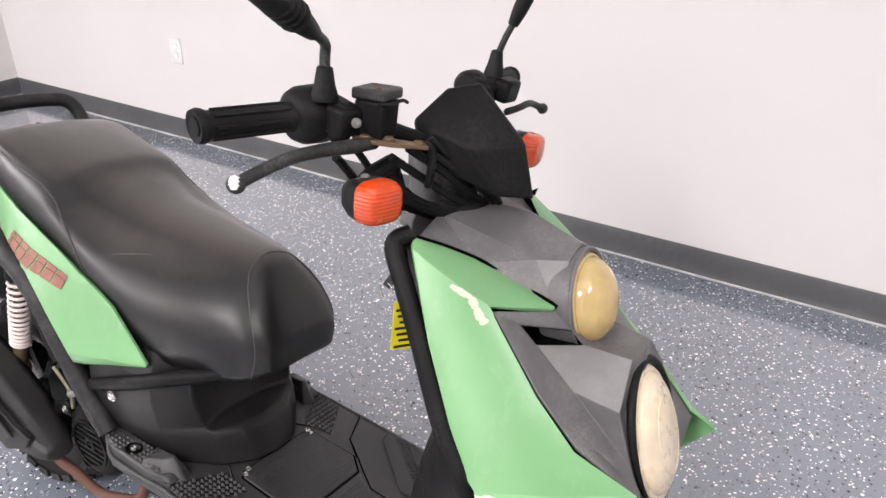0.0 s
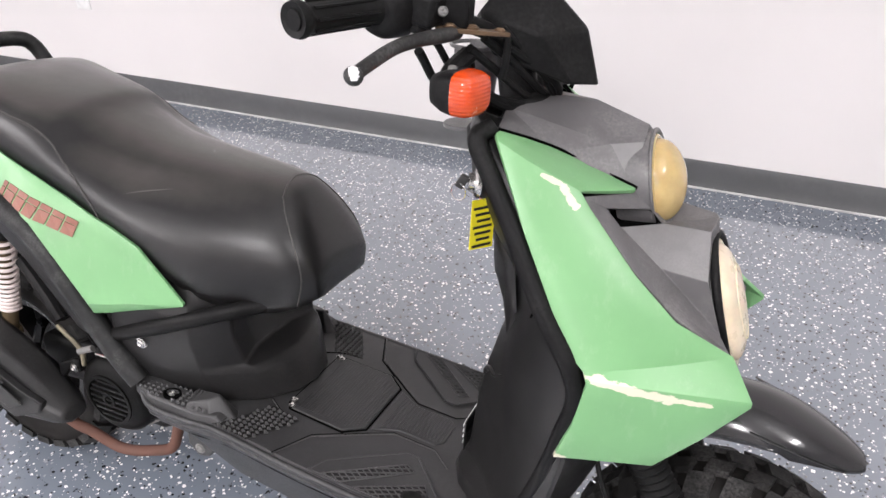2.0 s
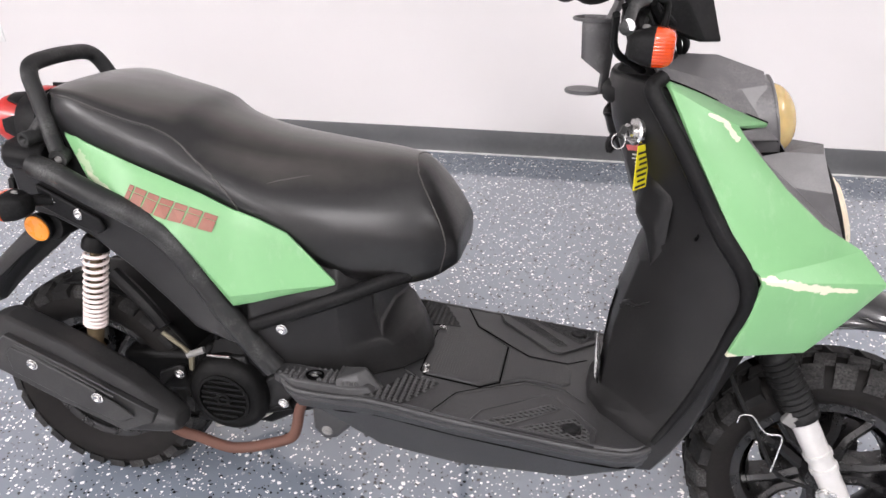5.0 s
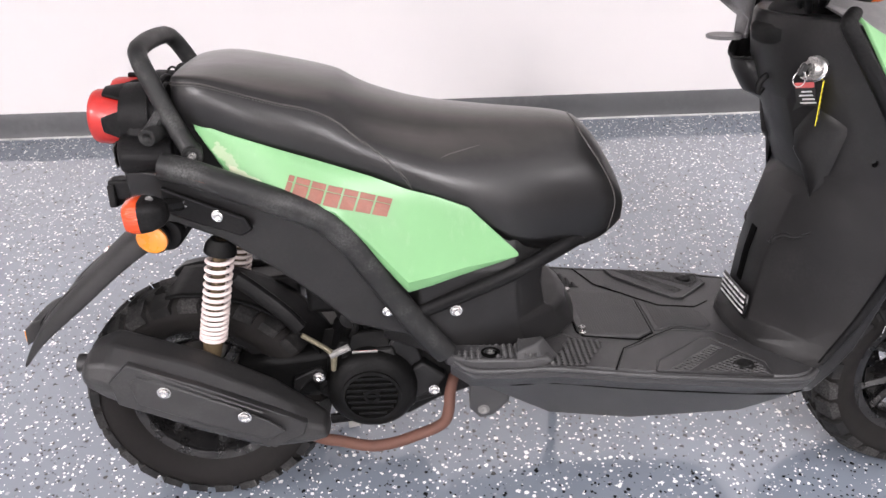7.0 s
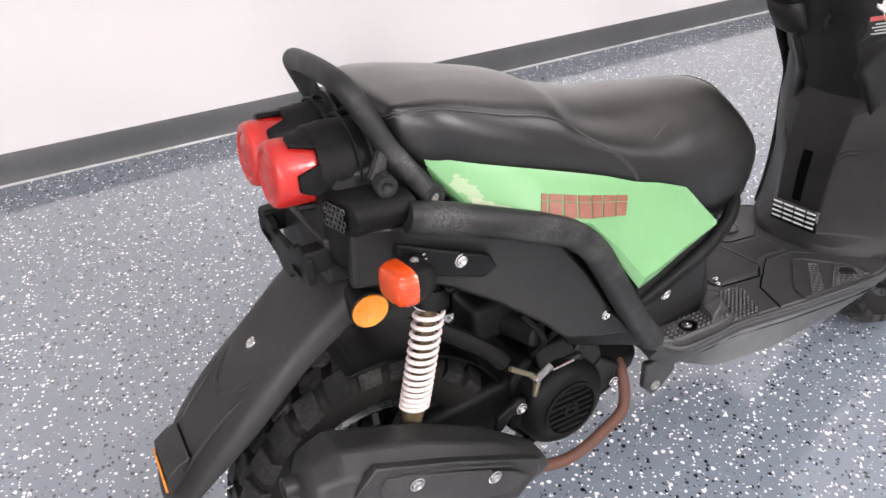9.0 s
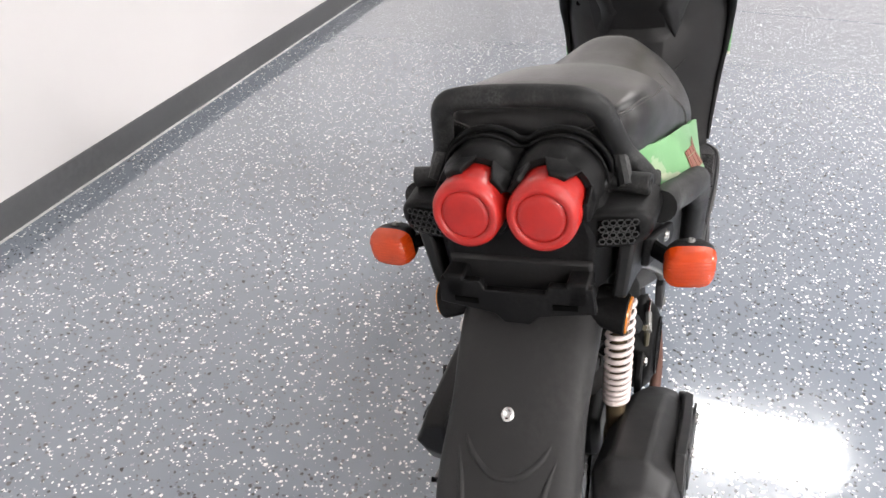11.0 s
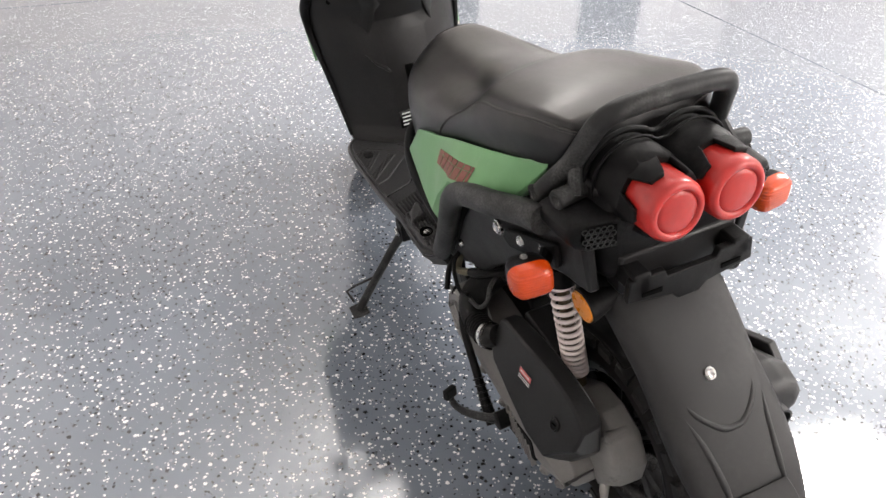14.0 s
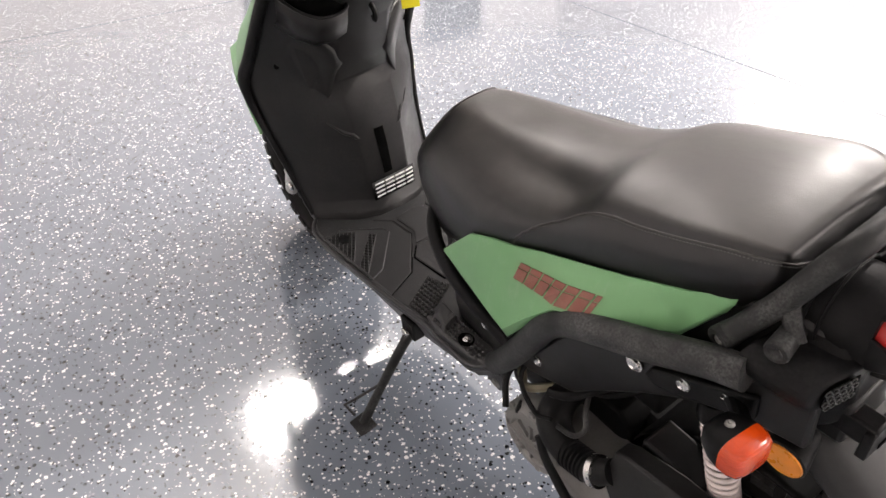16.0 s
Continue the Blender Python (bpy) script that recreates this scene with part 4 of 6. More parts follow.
# battery box below it: sides flare forward round a hollow front
box_rows = [
    (0.385, ((0.668, 0), (0.658, 0.06), (0.622, 0.115), (0.56, 0.16), (0.40, 0.18))),
    (0.41, ((0.660, 0), (0.65, 0.06), (0.618, 0.115), (0.55, 0.168), (0.39, 0.19))),
    (0.44, ((0.645, 0), (0.638, 0.06), (0.61, 0.118), (0.54, 0.178), (0.38, 0.196))),
    (0.452, ((0.628, 0), (0.622, 0.06), (0.604, 0.12), (0.538, 0.18), (0.378, 0.197))),
    (0.458, ((0.575, 0), (0.575, 0.06), (0.592, 0.122), (0.536, 0.181), (0.377, 0.198))),
    (0.51, ((0.555, 0), (0.562, 0.065), (0.582, 0.133), (0.53, 0.188), (0.37, 0.199))),
    (0.556, ((0.57, 0), (0.572, 0.07), (0.585, 0.138), (0.53, 0.188), (0.37, 0.196))),
    (0.564, ((0.648, 0), (0.64, 0.06), (0.605, 0.13), (0.53, 0.184), (0.37, 0.19))),
    (0.62, ((0.65, 0), (0.64, 0.06), (0.60, 0.12), (0.53, 0.165), (0.37, 0.17)))]
rows = []
for z, half in box_rows:
    ring = [(x, y, z) for x, y in half] + [(0.30, 0.1, z), (0.30, 0, z)]
    rows.append(ring + [(x, -y, zz) for x, y, zz in reversed(ring[1:-1])])
boxo = part("battery_cover", loft(rows), M_SHIELD, S, "black plastic cover below the seat with a hollow front", smooth=45, bevel=0.004)
part("warning_print", slab([(0.618, 0.10, 0.552), (0.603, 0.128, 0.552), (0.602, 0.128, 0.575), (0.617, 0.10, 0.575)], (0.006, 0.003, 0)), M_PINK, boxo, smooth=0)
for s in SIDES:
    bolt((0.43, 0.199 * s, 0.488), (0, s, 0), 0.0085, boxo, name="cover_screw")
    bolt((0.605, 0.118 * s, 0.425), (0.6, s, 0.1), 0.006, boxo, name="cover_screw")
    bolt((0.668, 0.09 * s, 0.388), (0, 0, 1), 0.0055, boxo, name="cover_screw")

# -- footboard --
deck = [(0.42, 0.402, 0.212, 0.36), (0.455, 0.388, 0.238, 0.335), (0.53, 0.386, 0.241, 0.295), (0.60, 0.384, 0.237, 0.255), (0.75, 0.368, 0.245, 0.24), (0.95, 0.349, 0.247, 0.248), (1.025, 0.342, 0.240, 0.268), (1.055, 0.34, 0.226, 0.288), (1.075, 0.34, 0.205, 0.29)]
rows = []
for x, zt, hw, zb in deck:
    half = [(0, zt), (hw * 0.5, zt), (hw - 0.014, zt), (hw - 0.002, zt - 0.008), (hw, zt - 0.02), (hw - 0.014, zt - 0.036), (hw - 0.022, zt - 0.05), (hw - 0.05, zb), (0, zb)]
    ring = [(x, y, z) for y, z in half]
    rows.append(ring + [(a, -y, z) for a, y, z in reversed(ring[1:-1])])
board = part("footboard", loft(rows), M_BOARD, S, "dusty black plastic footboard", smooth=35)
for s in SIDES:
    part("deck_rim", tube([(x, s * (hw - 0.004), zt - 0.006) for x, zt, hw, zb in deck], 0.0065, 8), M_BOARD, board, "rounded rim of the footboard", smooth=70)
    part("sill_line", tube([(x, s * (hw - 0.021 - 0.012 * (x < 0.5)), zt - 0.045) for x, zt, hw, zb in deck[1:-1]], 0.0025, 6), M_DARK, board, smooth=70)
deck_x, deck_z, deck_w = [d[0] for d in deck], [d[1] for d in deck], [d[2] for d in deck]


def deck_top(x):
    return float(np.interp(x, deck_x, deck_z))


def on_deck(points, lift, thick):
    return slab([(x, y, deck_top(x) + lift) for x, y in points], (0, 0, thick))


def inside(poly, x, y):
    hit = False
    for (xa, ya), (xb, yb) in zip(poly, poly[1:] + poly[:1]):
        if (ya > y) != (yb > y) and x < (xb - xa) * (y - ya) / (yb - ya) + xa:
            hit = not hit
    return hit


def studs(poly, step, size, height, lift, skip=()):
    """Small pyramids over a patch of the footboard."""
    bm = bmesh.new()
    xs, ys = [p[0] for p in poly], [p[1] for p in poly]
    for i in range(int((max(xs) - min(xs)) / step) + 1):
        for j in range(int((max(ys) - min(ys)) / step) + 1):
            x, y = min(xs) + step * (i + 0.5), min(ys) + step * (j + 0.5)
            if inside(poly, x, y) and all(math.hypot(x - a, y - b) > r for a, b, r in skip):
                z = deck_top(x) + lift
                rings(bm, [[(x + size * a * k, y + size * b * k, z + h) for a, b in ((-1, 0), (0, -1), (1, 0), (0, 1))] for k, h in ((1.0, -0.003), (0.9, 0.0), (0.25, height))])
    return bm


def lattice(poly, step, lift, skip=()):
    """Crossing diagonal ridges over a patch of the footboard."""
    bm = bmesh.new()
    cx, cy = sum(p[0] for p in poly) / len(poly), sum(p[1] for p in poly) / len(poly)
    for way in (0.62, -0.62):
        ux, uy = math.cos(way), math.sin(way)
        for k in range(-14, 15):
            ox, oy = cx - uy * step * k, cy + ux * step * k
            run = []
            for m in range(-80, 82):
                x, y = ox + ux * m * 0.002, oy + uy * m * 0.002
                if m < 81 and inside(poly, x, y) and all(math.hypot(x - a, y - b) > r for a, b, r in skip):
                    run.append((x, y))
                    continue
                if len(run) > 2:
                    ends = []
                    for x, y in (run[0], run[-1]):
                        z = deck_top(x) + lift
                        ends.append([(x + uy * 0.0017, y - ux * 0.0017, z - 0.001), (x, y, z + 0.0022), (x - uy * 0.0017, y + ux * 0.0017, z - 0.001)])
                    rings(bm, ends)
                run = []
    return bm


mat_poly = [(0.660, -0.088), (0.670, -0.105), (0.772, -0.108), (0.804, -0.076), (0.804, 0.076), (0.772, 0.108), (0.670, 0.105), (0.660, 0.088)]
part("hatch_gap", on_deck([(0.733 + (x - 0.733) * 1.05, y * 1.045) for x, y in mat_poly], -0.004, 0.0046), M_DARK, board)
hatch = part("battery_hatch", on_deck(mat_poly, -0.004, 0.0075), M_BOARD, board, "finely ribbed hatch cover", bevel=0.0015)
for k in range(24):
    x = 0.676 + 0.0053 * k
    w = 0.094 if x < 0.772 else 0.094 - 1.0 * (x - 0.772)
    part("rib", block((x, 0, deck_top(x) + 0.0038), (0.0026, 2 * w, 0.0013)), M_BOARD, hatch, smooth=0)
for s in SIDES:
    bolt((0.668, 0.098 * s, deck_top(0.668) + 0.003), (0, 0, 1), 0.0055, hatch, name="hatch_screw")
tongue_poly = [(0.812, -0.072), (0.856, -0.045), (0.922, -0.045), (0.935, -0.028), (0.935, 0.028), (0.922, 0.045), (0.856, 0.045), (0.812, 0.072)]
tongue = part("front_tongue", on_deck(tongue_poly, -0.004, 0.0065), M_BOARD, board, bevel=0.0015)
for k in range(19):
    x = 0.824 + 0.0057 * k
    part("rib", block((x, 0, deck_top(x) + 0.0028), (0.0026, 2 * float(np.interp(x, [0.82, 0.856, 0.922, 0.935], [0.058, 0.039, 0.037, 0.025])), 0.0013)), M_BOARD, tongue, smooth=0)


def shade_bed(poly, lift):
    """Dark ground under tread ridges, putting the crevices' shade into its colour."""
    return on_deck(poly, lift - 0.004, 0.0044)


for s in SIDES:
    frame_poly = [(0.775, 0.234), (0.788, 0.196), (0.893, 0.094), (0.913, 0.096), (0.986, 0.186), (0.983, 0.236)]
    pad = part("toe_pad", on_deck([(x, y * s) for x, y in frame_poly], -0.004, 0.0068), M_BOARD, board, "raised tread pad", bevel=0.0018)
    for strip in ([(0.797, 0.231), (0.905, 0.126), (0.922, 0.137), (0.832, 0.231)], [(0.854, 0.231), (0.949, 0.159), (0.976, 0.198), (0.975, 0.231)]):
        poly = [(x, y * s) for x, y in strip]
        part("tread_shade_bed", shade_bed(poly, 0.0028), M_SHIELD, pad, smooth=0)
        part("tread_lattice", lattice(poly, 0.0105, 0.0035, ((0.943, 0.199 * s, 0.018),)), M_STUD, pad, smooth=0)
        part("strip_border", tube([(x, y, deck_top(x) + 0.0034) for x, y in poly + poly[:1]], 0.0015, 6, steps=1), M_STUD, pad, smooth=70)
    part("pad_border", tube([(x, y * s, deck_top(x) + 0.0025) for x, y in frame_poly + frame_poly[:1]], 0.0022, 6, steps=1), M_BOARD, pad, smooth=70)
    part("drain_plug", spin([(0, 0.0155), (0.0045, 0.0155), (0.0055, 0.0135), (0.004, 0.0)], (0.943, 0.199 * s, deck_top(0.943) + 0.002), (0, 0, 1), 20), M_RUBBER, pad)
    heel_poly = [(0.590, 0.224 * s), (0.652, 0.228 * s), (0.700, 0.130 * s), (0.642, 0.118 * s)]
    part("heel_shade_bed", shade_bed(heel_poly, 0.0008), M_SHIELD, board, smooth=0)
    part("heel_studs", studs(heel_poly, 0.0105, 0.0052, 0.0045, 0.0015), M_STUD, board, smooth=0)
    for line in ([(0.704, 0.232), (0.735, 0.150), (0.778, 0.113)], [(0.748, 0.142), (0.812, 0.086), (0.850, 0.056), (0.926, 0.056), (0.962, 0.09)], [(0.628, 0.10), (0.652, 0.118), (0.664, 0.124)]):
        part("panel_line", tube([(x, y * s, deck_top(x) + 0.0002) for x, y in line], 0.0017, 6, steps=1), M_DARK, board)
        part("panel_lip", tube([(x + 0.002, y * s + 0.0022 * s, deck_top(x) + 0.0004) for x, y in line], 0.0014, 6, steps=1), M_STUD, board)
    # passenger footrest: raised wedge with a studded top and a round hole
    rest = [flip([(0.40, 0.175, 0.395), (0.41, 0.215, 0.385), (0.455, 0.234, 0.378), (0.56, 0.236, 0.383), (0.60, 0.222, 0.386), (0.60, 0.185, 0.388)], s),
            flip([(0.398, 0.176, 0.412), (0.41, 0.212, 0.406), (0.455, 0.229, 0.402), (0.55, 0.231, 0.400), (0.585, 0.22, 0.398), (0.585, 0.19, 0.402)], s)]
    foot = part("passenger_footrest", loft(rest), M_BOARD, S, "studded black passenger footrest", bevel=0.004)
    bm = bmesh.new()
    for i in range(14):
        for j in range(5):
            x, y = 0.422 + 0.0112 * i, (0.184 + 0.0096 * j)
            if math.hypot(x - 0.488, y - 0.207) > 0.019 and y < 0.225 - max(0, 0.45 - x) * 0.4:
                z = 0.4055 + (0.003 if x < 0.42 else 0.0)
                rings(bm, [[(x + 0.005 * a * k, (y + 0.0045 * b * k) * s, z + h) for a, b in ((-1, 0), (0, -1), (1, 0), (0, 1))] for k, h in ((1, -0.004), (0.9, 0), (0.25, 0.003))])
    part("rest_studs", bm, M_STUD, foot, smooth=0)
    wedge = [flip([(0.528, 0.185, 0.38), (0.60, 0.165, 0.38), (0.612, 0.19, 0.38), (0.585, 0.232, 0.38), (0.528, 0.238, 0.38)], s),
             flip([(0.536, 0.188, 0.42), (0.578, 0.186, 0.424), (0.581, 0.194, 0.422), (0.566, 0.208, 0.417), (0.532, 0.224, 0.412)], s)]
    heel = part("heel_block", loft(wedge), M_BOARD, foot, "raised ribbed block", bevel=0.003)
    for k in range(6):
        part("block_rib", slab(flip([(0.536 + 0.007 * k, 0.19, 0.4205), (0.5395 + 0.007 * k, 0.19, 0.4205), (0.5375 + 0.006 * k, 0.218 - 0.002 * k, 0.4125), (0.534 + 0.006 * k, 0.218 - 0.002 * k, 0.4125)], s), (0, 0, 0.0014)), M_BOARD, foot, smooth=0)
    # hole is a black disc that paints its inner shade
    part("rest_hole", spin([(0, 0.017), (0.0045, 0.0165), (0.005, 0.013), (0.002, 0.0125), (0.002, 0)], (0.488, 0.207 * s, 0.402), (0, 0, 1), 20), M_DARK, foot)
    bolt((0.488, 0.207 * s, 0.4045), (0, 0, 1), 0.006, foot)
    bolt((1.012, 0.208 * s, 0.30), (0, s, 0), 0.008, board, M_BRASS, "sill_bolt")
    part("stay_lug", slab(flip([(0.455, 0.13, 0.30), (0.455, 0.13, 0.245), (0.475, 0.13, 0.222), (0.50, 0.13, 0.228), (0.53, 0.13, 0.26), (0.53, 0.13, 0.30)], s), (0, 0.02 * s, 0)), M_BOARD, board, bevel=0.004)
    bolt((0.482, 0.15 * s, 0.243), (0, s, 0), 0.009, board, M_DULL)

# -- side panels, frame tubes, tail --
top_edge = [(0.030, 0.128, 0.812), (0.083, 0.150, 0.795), (0.165, 0.164, 0.770), (0.245, 0.170, 0.744), (0.30, 0.174, 0.726), (0.355, 0.178, 0.704), (0.40, 0.182, 0.692), (0.452, 0.186, 0.672), (0.495, 0.187, 0.628), (0.532, 0.188, 0.590)]
low_edge = [(0.034, 0.132, 0.800), (0.083, 0.158, 0.727), (0.165, 0.192, 0.702), (0.245, 0.207, 0.673), (0.297, 0.212, 0.612), (0.352, 0.213, 0.536), (0.39, 0.208, 0.545), (0.44, 0.200, 0.560), (0.492, 0.193, 0.574), (0.532, 0.189, 0.586)]


def panel_at(u, v, s, out=0.0):
    """A place on the side panel: u along it, v from its top edge down; a crease runs at two thirds."""
    k = min(int(u), len(top_edge) - 2)
    f = u - k
    a = Vector(top_edge[k]).lerp(Vector(top_edge[k + 1]), f)
    b = Vector(low_edge[k]).lerp(Vector(low_edge[k + 1]), f)
    bulge = 0.013 * min(v / 0.87, (1 - v) / 0.13) * math.sin(math.pi * min(1, max(0, u / 9)))
    q = a.lerp(b, v) + Vector((0, bulge + out, 0))
    return Vector((q.x, q.y * s, q.z))


GRID = [(u, v, panel_at(u, v, 1)) for u in np.linspace(1, 6, 120) for v in np.linspace(0, 1, 80)]


def on_panel(x, z, s, out):
    """The place on the side panel that has this x and height."""
    q = min(GRID, key=lambda g: (g[2].x - x) ** 2 + (g[2].z - z) ** 2)[2]
    return Vector((x, (q.y + out) * s, z))


for s in SIDES:
    rows = [[panel_at(u, v, s) for v in (0, 0.2, 0.42, 0.64, 0.87, 0.93, 1.0)] for u in np.linspace(0, 9, 28)]
    panel = part("side_panel", sheet(rows), M_GREEN, S, "pale green side panel with worn red-brown mark", smooth=28, solid=0.006, bevel=0.0015)
    end = sheet([flip([(0.030, 0.1275, 0.812), (0.05, 0.139, 0.779), (0.083, 0.1575, 0.729)], s), flip([(0.022, 0.115, 0.81), (0.04, 0.12, 0.775), (0.072, 0.13, 0.735)], s), flip([(0.022, 0.085, 0.808), (0.04, 0.09, 0.77), (0.07, 0.10, 0.735)], s)])
    part("panel_end", end, M_GREEN, panel, smooth=40, solid=0.004)
    # the maker's mark as plain slanted blocks, each cut by two fine gaps
    skin = skin_of(panel)
    x0 = 0.176
    for k, wide in enumerate((0.0085, 0.0205, 0.0205, 0.0215, 0.0205, 0.0225, 0.0225)):
        for za, zb in ((0.0, 0.0086), (0.0098, 0.029)):
            q = []
            for dx, dz in ((0, za), (wide, za), (wide, zb), (0, zb)):
                x = x0 + dx + 0.002 + (0.35 * dz) * s
                z = 0.737 - 0.29 * (x - 0.178) - dz
                y = on_panel(x, z, s, 0.004).y * waist(z)
                place, normal, _, _ = skin.ray_cast(Vector((x, 0.4 * s, z)), Vector((0, -s, 0)))
                q.append(place + Vector((0, 0.0013 * s, 0)) if place else Vector((x, y, z)))
            part("mark_block", slab(q, (0, 0.0007 * s, 0)), M_LOGO, panel, smooth=0, straight=True)
        x0 += wide + 0.0031
    bar = [(-0.016, 0.172, 0.753), (0.03, 0.180, 0.742), (0.10, 0.197, 0.720), (0.17, 0.205, 0.694), (0.222, 0.208, 0.668), (0.262, 0.209, 0.630), (0.298, 0.208, 0.573), (0.346, 0.206, 0.495), (0.385, 0.205, 0.438), (0.412, 0.203, 0.405)]
    t = part("frame_tube", tube(flip(bar, s), 0.0215, 16), M_TUBE, S, "thick scuffed black frame tube", smooth=70)
    rub = skin_of(t)
    part("worn_mark", sheet([laid(rub, [(x, 0.26 * s, z - 0.27 * (x - 0.004) + d) for x in np.linspace(0.004, 0.042, 7)], 0.0004) for d, z in ((0.0, 0.752), (0.0035 , 0.752))]), M_RUST, t, "rusty rubbed mark", smooth=0, straight=True)
    part("worn_mark", sheet([laid(rub, [(x, 0.26 * s, 0.7465 - 0.27 * (x - 0.02) + d) for x in np.linspace(0.018, 0.047, 6)], 0.0004) for d in (0.0, 0.003)]), M_RUST, t, smooth=0, straight=True)
    cover = [(-0.085, 0.150, 0.745), (-0.02, 0.158, 0.735), (0.10, 0.175, 0.70), (0.215, 0.188, 0.65), (0.27, 0.188, 0.58), (0.335, 0.185, 0.48), (0.385, 0.183, 0.425), (0.315, 0.178, 0.437), (0.25, 0.172, 0.455), (0.205, 0.168, 0.50), (0.13, 0.155, 0.56), (0.05, 0.148, 0.615), (-0.02, 0.145, 0.645), (-0.085, 0.14, 0.655)]
    lower = part("inner_side_cover", slab(flip(cover, s), (0, -0.02 * s, 0)), M_SHIELD, S, "black inner cover behind the frame tube", bevel=0.005)
    rib = slab(flip([(-0.03, 0.152, 0.715), (0.10, 0.172, 0.665), (0.11, 0.173, 0.645), (0.09, 0.17, 0.632), (0.03, 0.158, 0.648), (-0.03, 0.15, 0.67)], s), (0, 0.012 * s, 0))
    part("signal_bracket", rib, M_BLACK, lower, bevel=0.004)
    for q, r in (((0.057, 0.176, 0.668), 0.0085), ((0.008, 0.165, 0.688), 0.0075), ((0.315, 0.186, 0.485), 0.0075)):
        bolt((q[0], q[1] * s, q[2]), (0, s, 0), r, lower)
    if s > 0:
        bolt((0.127, 0.182, 0.65), (0, 1, 0), 0.011, lower)
    # vent block at the tube's rear end
    vent = loft([[(x + 0.2 * (y - 0.1), s * y * k * 1.04, 0.762 + (z - 0.762) * h) for y, z in ((0.085, 0.734), (0.145, 0.734), (0.16, 0.742), (0.167, 0.754), (0.167, 0.768), (0.159, 0.779), (0.145, 0.786), (0.085, 0.786))] for x, k, h in ((-0.098, 0.93, 0.9), (-0.090, 0.98, 1.0), (-0.05, 1.0, 0.95), (-0.012, 1.0, 0.9))])
    v = part("tail_vent", vent, M_BLACK, S, "black tail end cap with honeycomb vent", bevel=0.005)
    # black patch behind the comb paints the vent's depth as shade
    part("vent_shade", slab([(-0.0988 + 0.2 * (y - 0.1), s * (y + 0.002) * 1.03, z + 0.002) for y, z in ((0.10, 0.743), (0.139, 0.743), (0.147, 0.75), (0.149, 0.759), (0.147, 0.768), (0.139, 0.775), (0.10, 0.775))], (-0.0012, 0, 0)), M_DARK, v)
    comb = bmesh.new()
    for i in range(5):
        for j in range(4):
            yy, zz = 0.1055 + 0.0085 * i + (0.004 if j % 2 else 0), 0.7465 + 0.0085 * j
            if yy < 0.146:
                rings(comb, [[(-0.1008 + 0.2 * (yy + r * math.cos(a) - 0.1), s * (yy + 0.002 + r * math.cos(a)) * 1.03, zz + 0.002 + r * math.sin(a)) for a in (k * math.pi / 3 for k in range(6))] for r in (0.0048, 0.0034)], caps=False)
    part("honeycomb", comb, M_TUBE, v, smooth=0, solid=0.0015)

# tail body behind the seat, plate bracket
rows = []
for x, w, zb, zt in ((0.10, 0.12, 0.66, 0.80), (0.02, 0.125, 0.655, 0.81), (-0.05, 0.125, 0.65, 0.822), (-0.08, 0.118, 0.655, 0.832), (-0.10, 0.10, 0.67, 0.82)):
    half = [(0, zt), (w * 0.5, zt - 0.002), (w * 0.85, zt - 0.025), (w, zt - 0.07), (w * 0.95, zb + 0.02), (w * 0.75, zb), (0, zb)]
    ring = [(x, y, z) for y, z in half]
    rows.append(ring + [(a, -y, z) for a, y, z in reversed(ring[1:-1])])
tail = part("tail_body", loft(rows), M_BLACK, S, "black tail body behind the seat", smooth=40, bevel=0.005)
for s in SIDES:
    c = Vector((-0.085, 0.0475 * s, 0.800))
    ax = Vector((-1, 0.0, 0.06))
    lamp = part("tail_lamp", spin([(-0.06, 0.0585), (-0.012, 0.0585), (-0.009, 0.057), (0.008, 0.0555), (0.0105, 0.054), (0.0105, 0.046), (0, 0.04)], c, ax, 40), M_BLACK, S, "round tail lamp in a black toothed housing", smooth=30)
    part("lens", spin([(0.0, 0.045), (0.045, 0.0447), (0.056, 0.0442), (0.062, 0.0415), (0.0645, 0.037), (0.064, 0.0325), (0.0605, 0.0305), (0.0625, 0.0285), (0.064, 0.024), (0.0645, 0.0)], c, ax, 40), M_RED, lamp, "faded red lens", smooth=60)
    for k in range(5):
        a = 2 * math.pi * k / 5 + 0.35 * s
        rows = []
        for h, half_angle, r in ((-0.002, 0.46, 0.0562), (0.012, 0.42, 0.0552), (0.035, 0.25, 0.0525), (0.038, 0.22, 0.0505)):
            rows.append([c + ax.normalized() * h + Vector((0, math.sin(b) * rr, math.cos(b) * rr)) for rr in (r, r - 0.007) for b in ((a - half_angle, a, a + half_angle) if rr == r else (a + half_angle, a, a - half_angle))])
        part("housing_tooth", loft(rows), M_BLACK, lamp, bevel=0.0015)
for x, r, w in ((-0.028, 0.0645, 0.0042), (-0.046, 0.0615, 0.002)):
    arc = [(x, 0.0475 - r * math.sin(a), 0.800 + r * math.cos(a)) for a in np.linspace(-1.75, 0.68, 18)]
    part("tail_lip", tube(flip(list(arc), -1) + [q for q in reversed(arc)], w, 8, steps=2), M_BLACK, tail, "raised lip over the tail lamps", smooth=70)
bracket = slab([(-0.135, y * 1.05, z - 0.004) for y, z in ((-0.10, 0.705), (-0.045, 0.705), (-0.04, 0.692), (0.04, 0.692), (0.045, 0.705), (0.10, 0.705), (0.105, 0.668), (0.03, 0.655), (0.018, 0.642), (-0.018, 0.642), (-0.03, 0.655), (-0.105, 0.668))], (0.012, 0, 0))
br = part("plate_bracket", bracket, M_BLACK, S, "black number plate bracket with two slots", bevel=0.002)
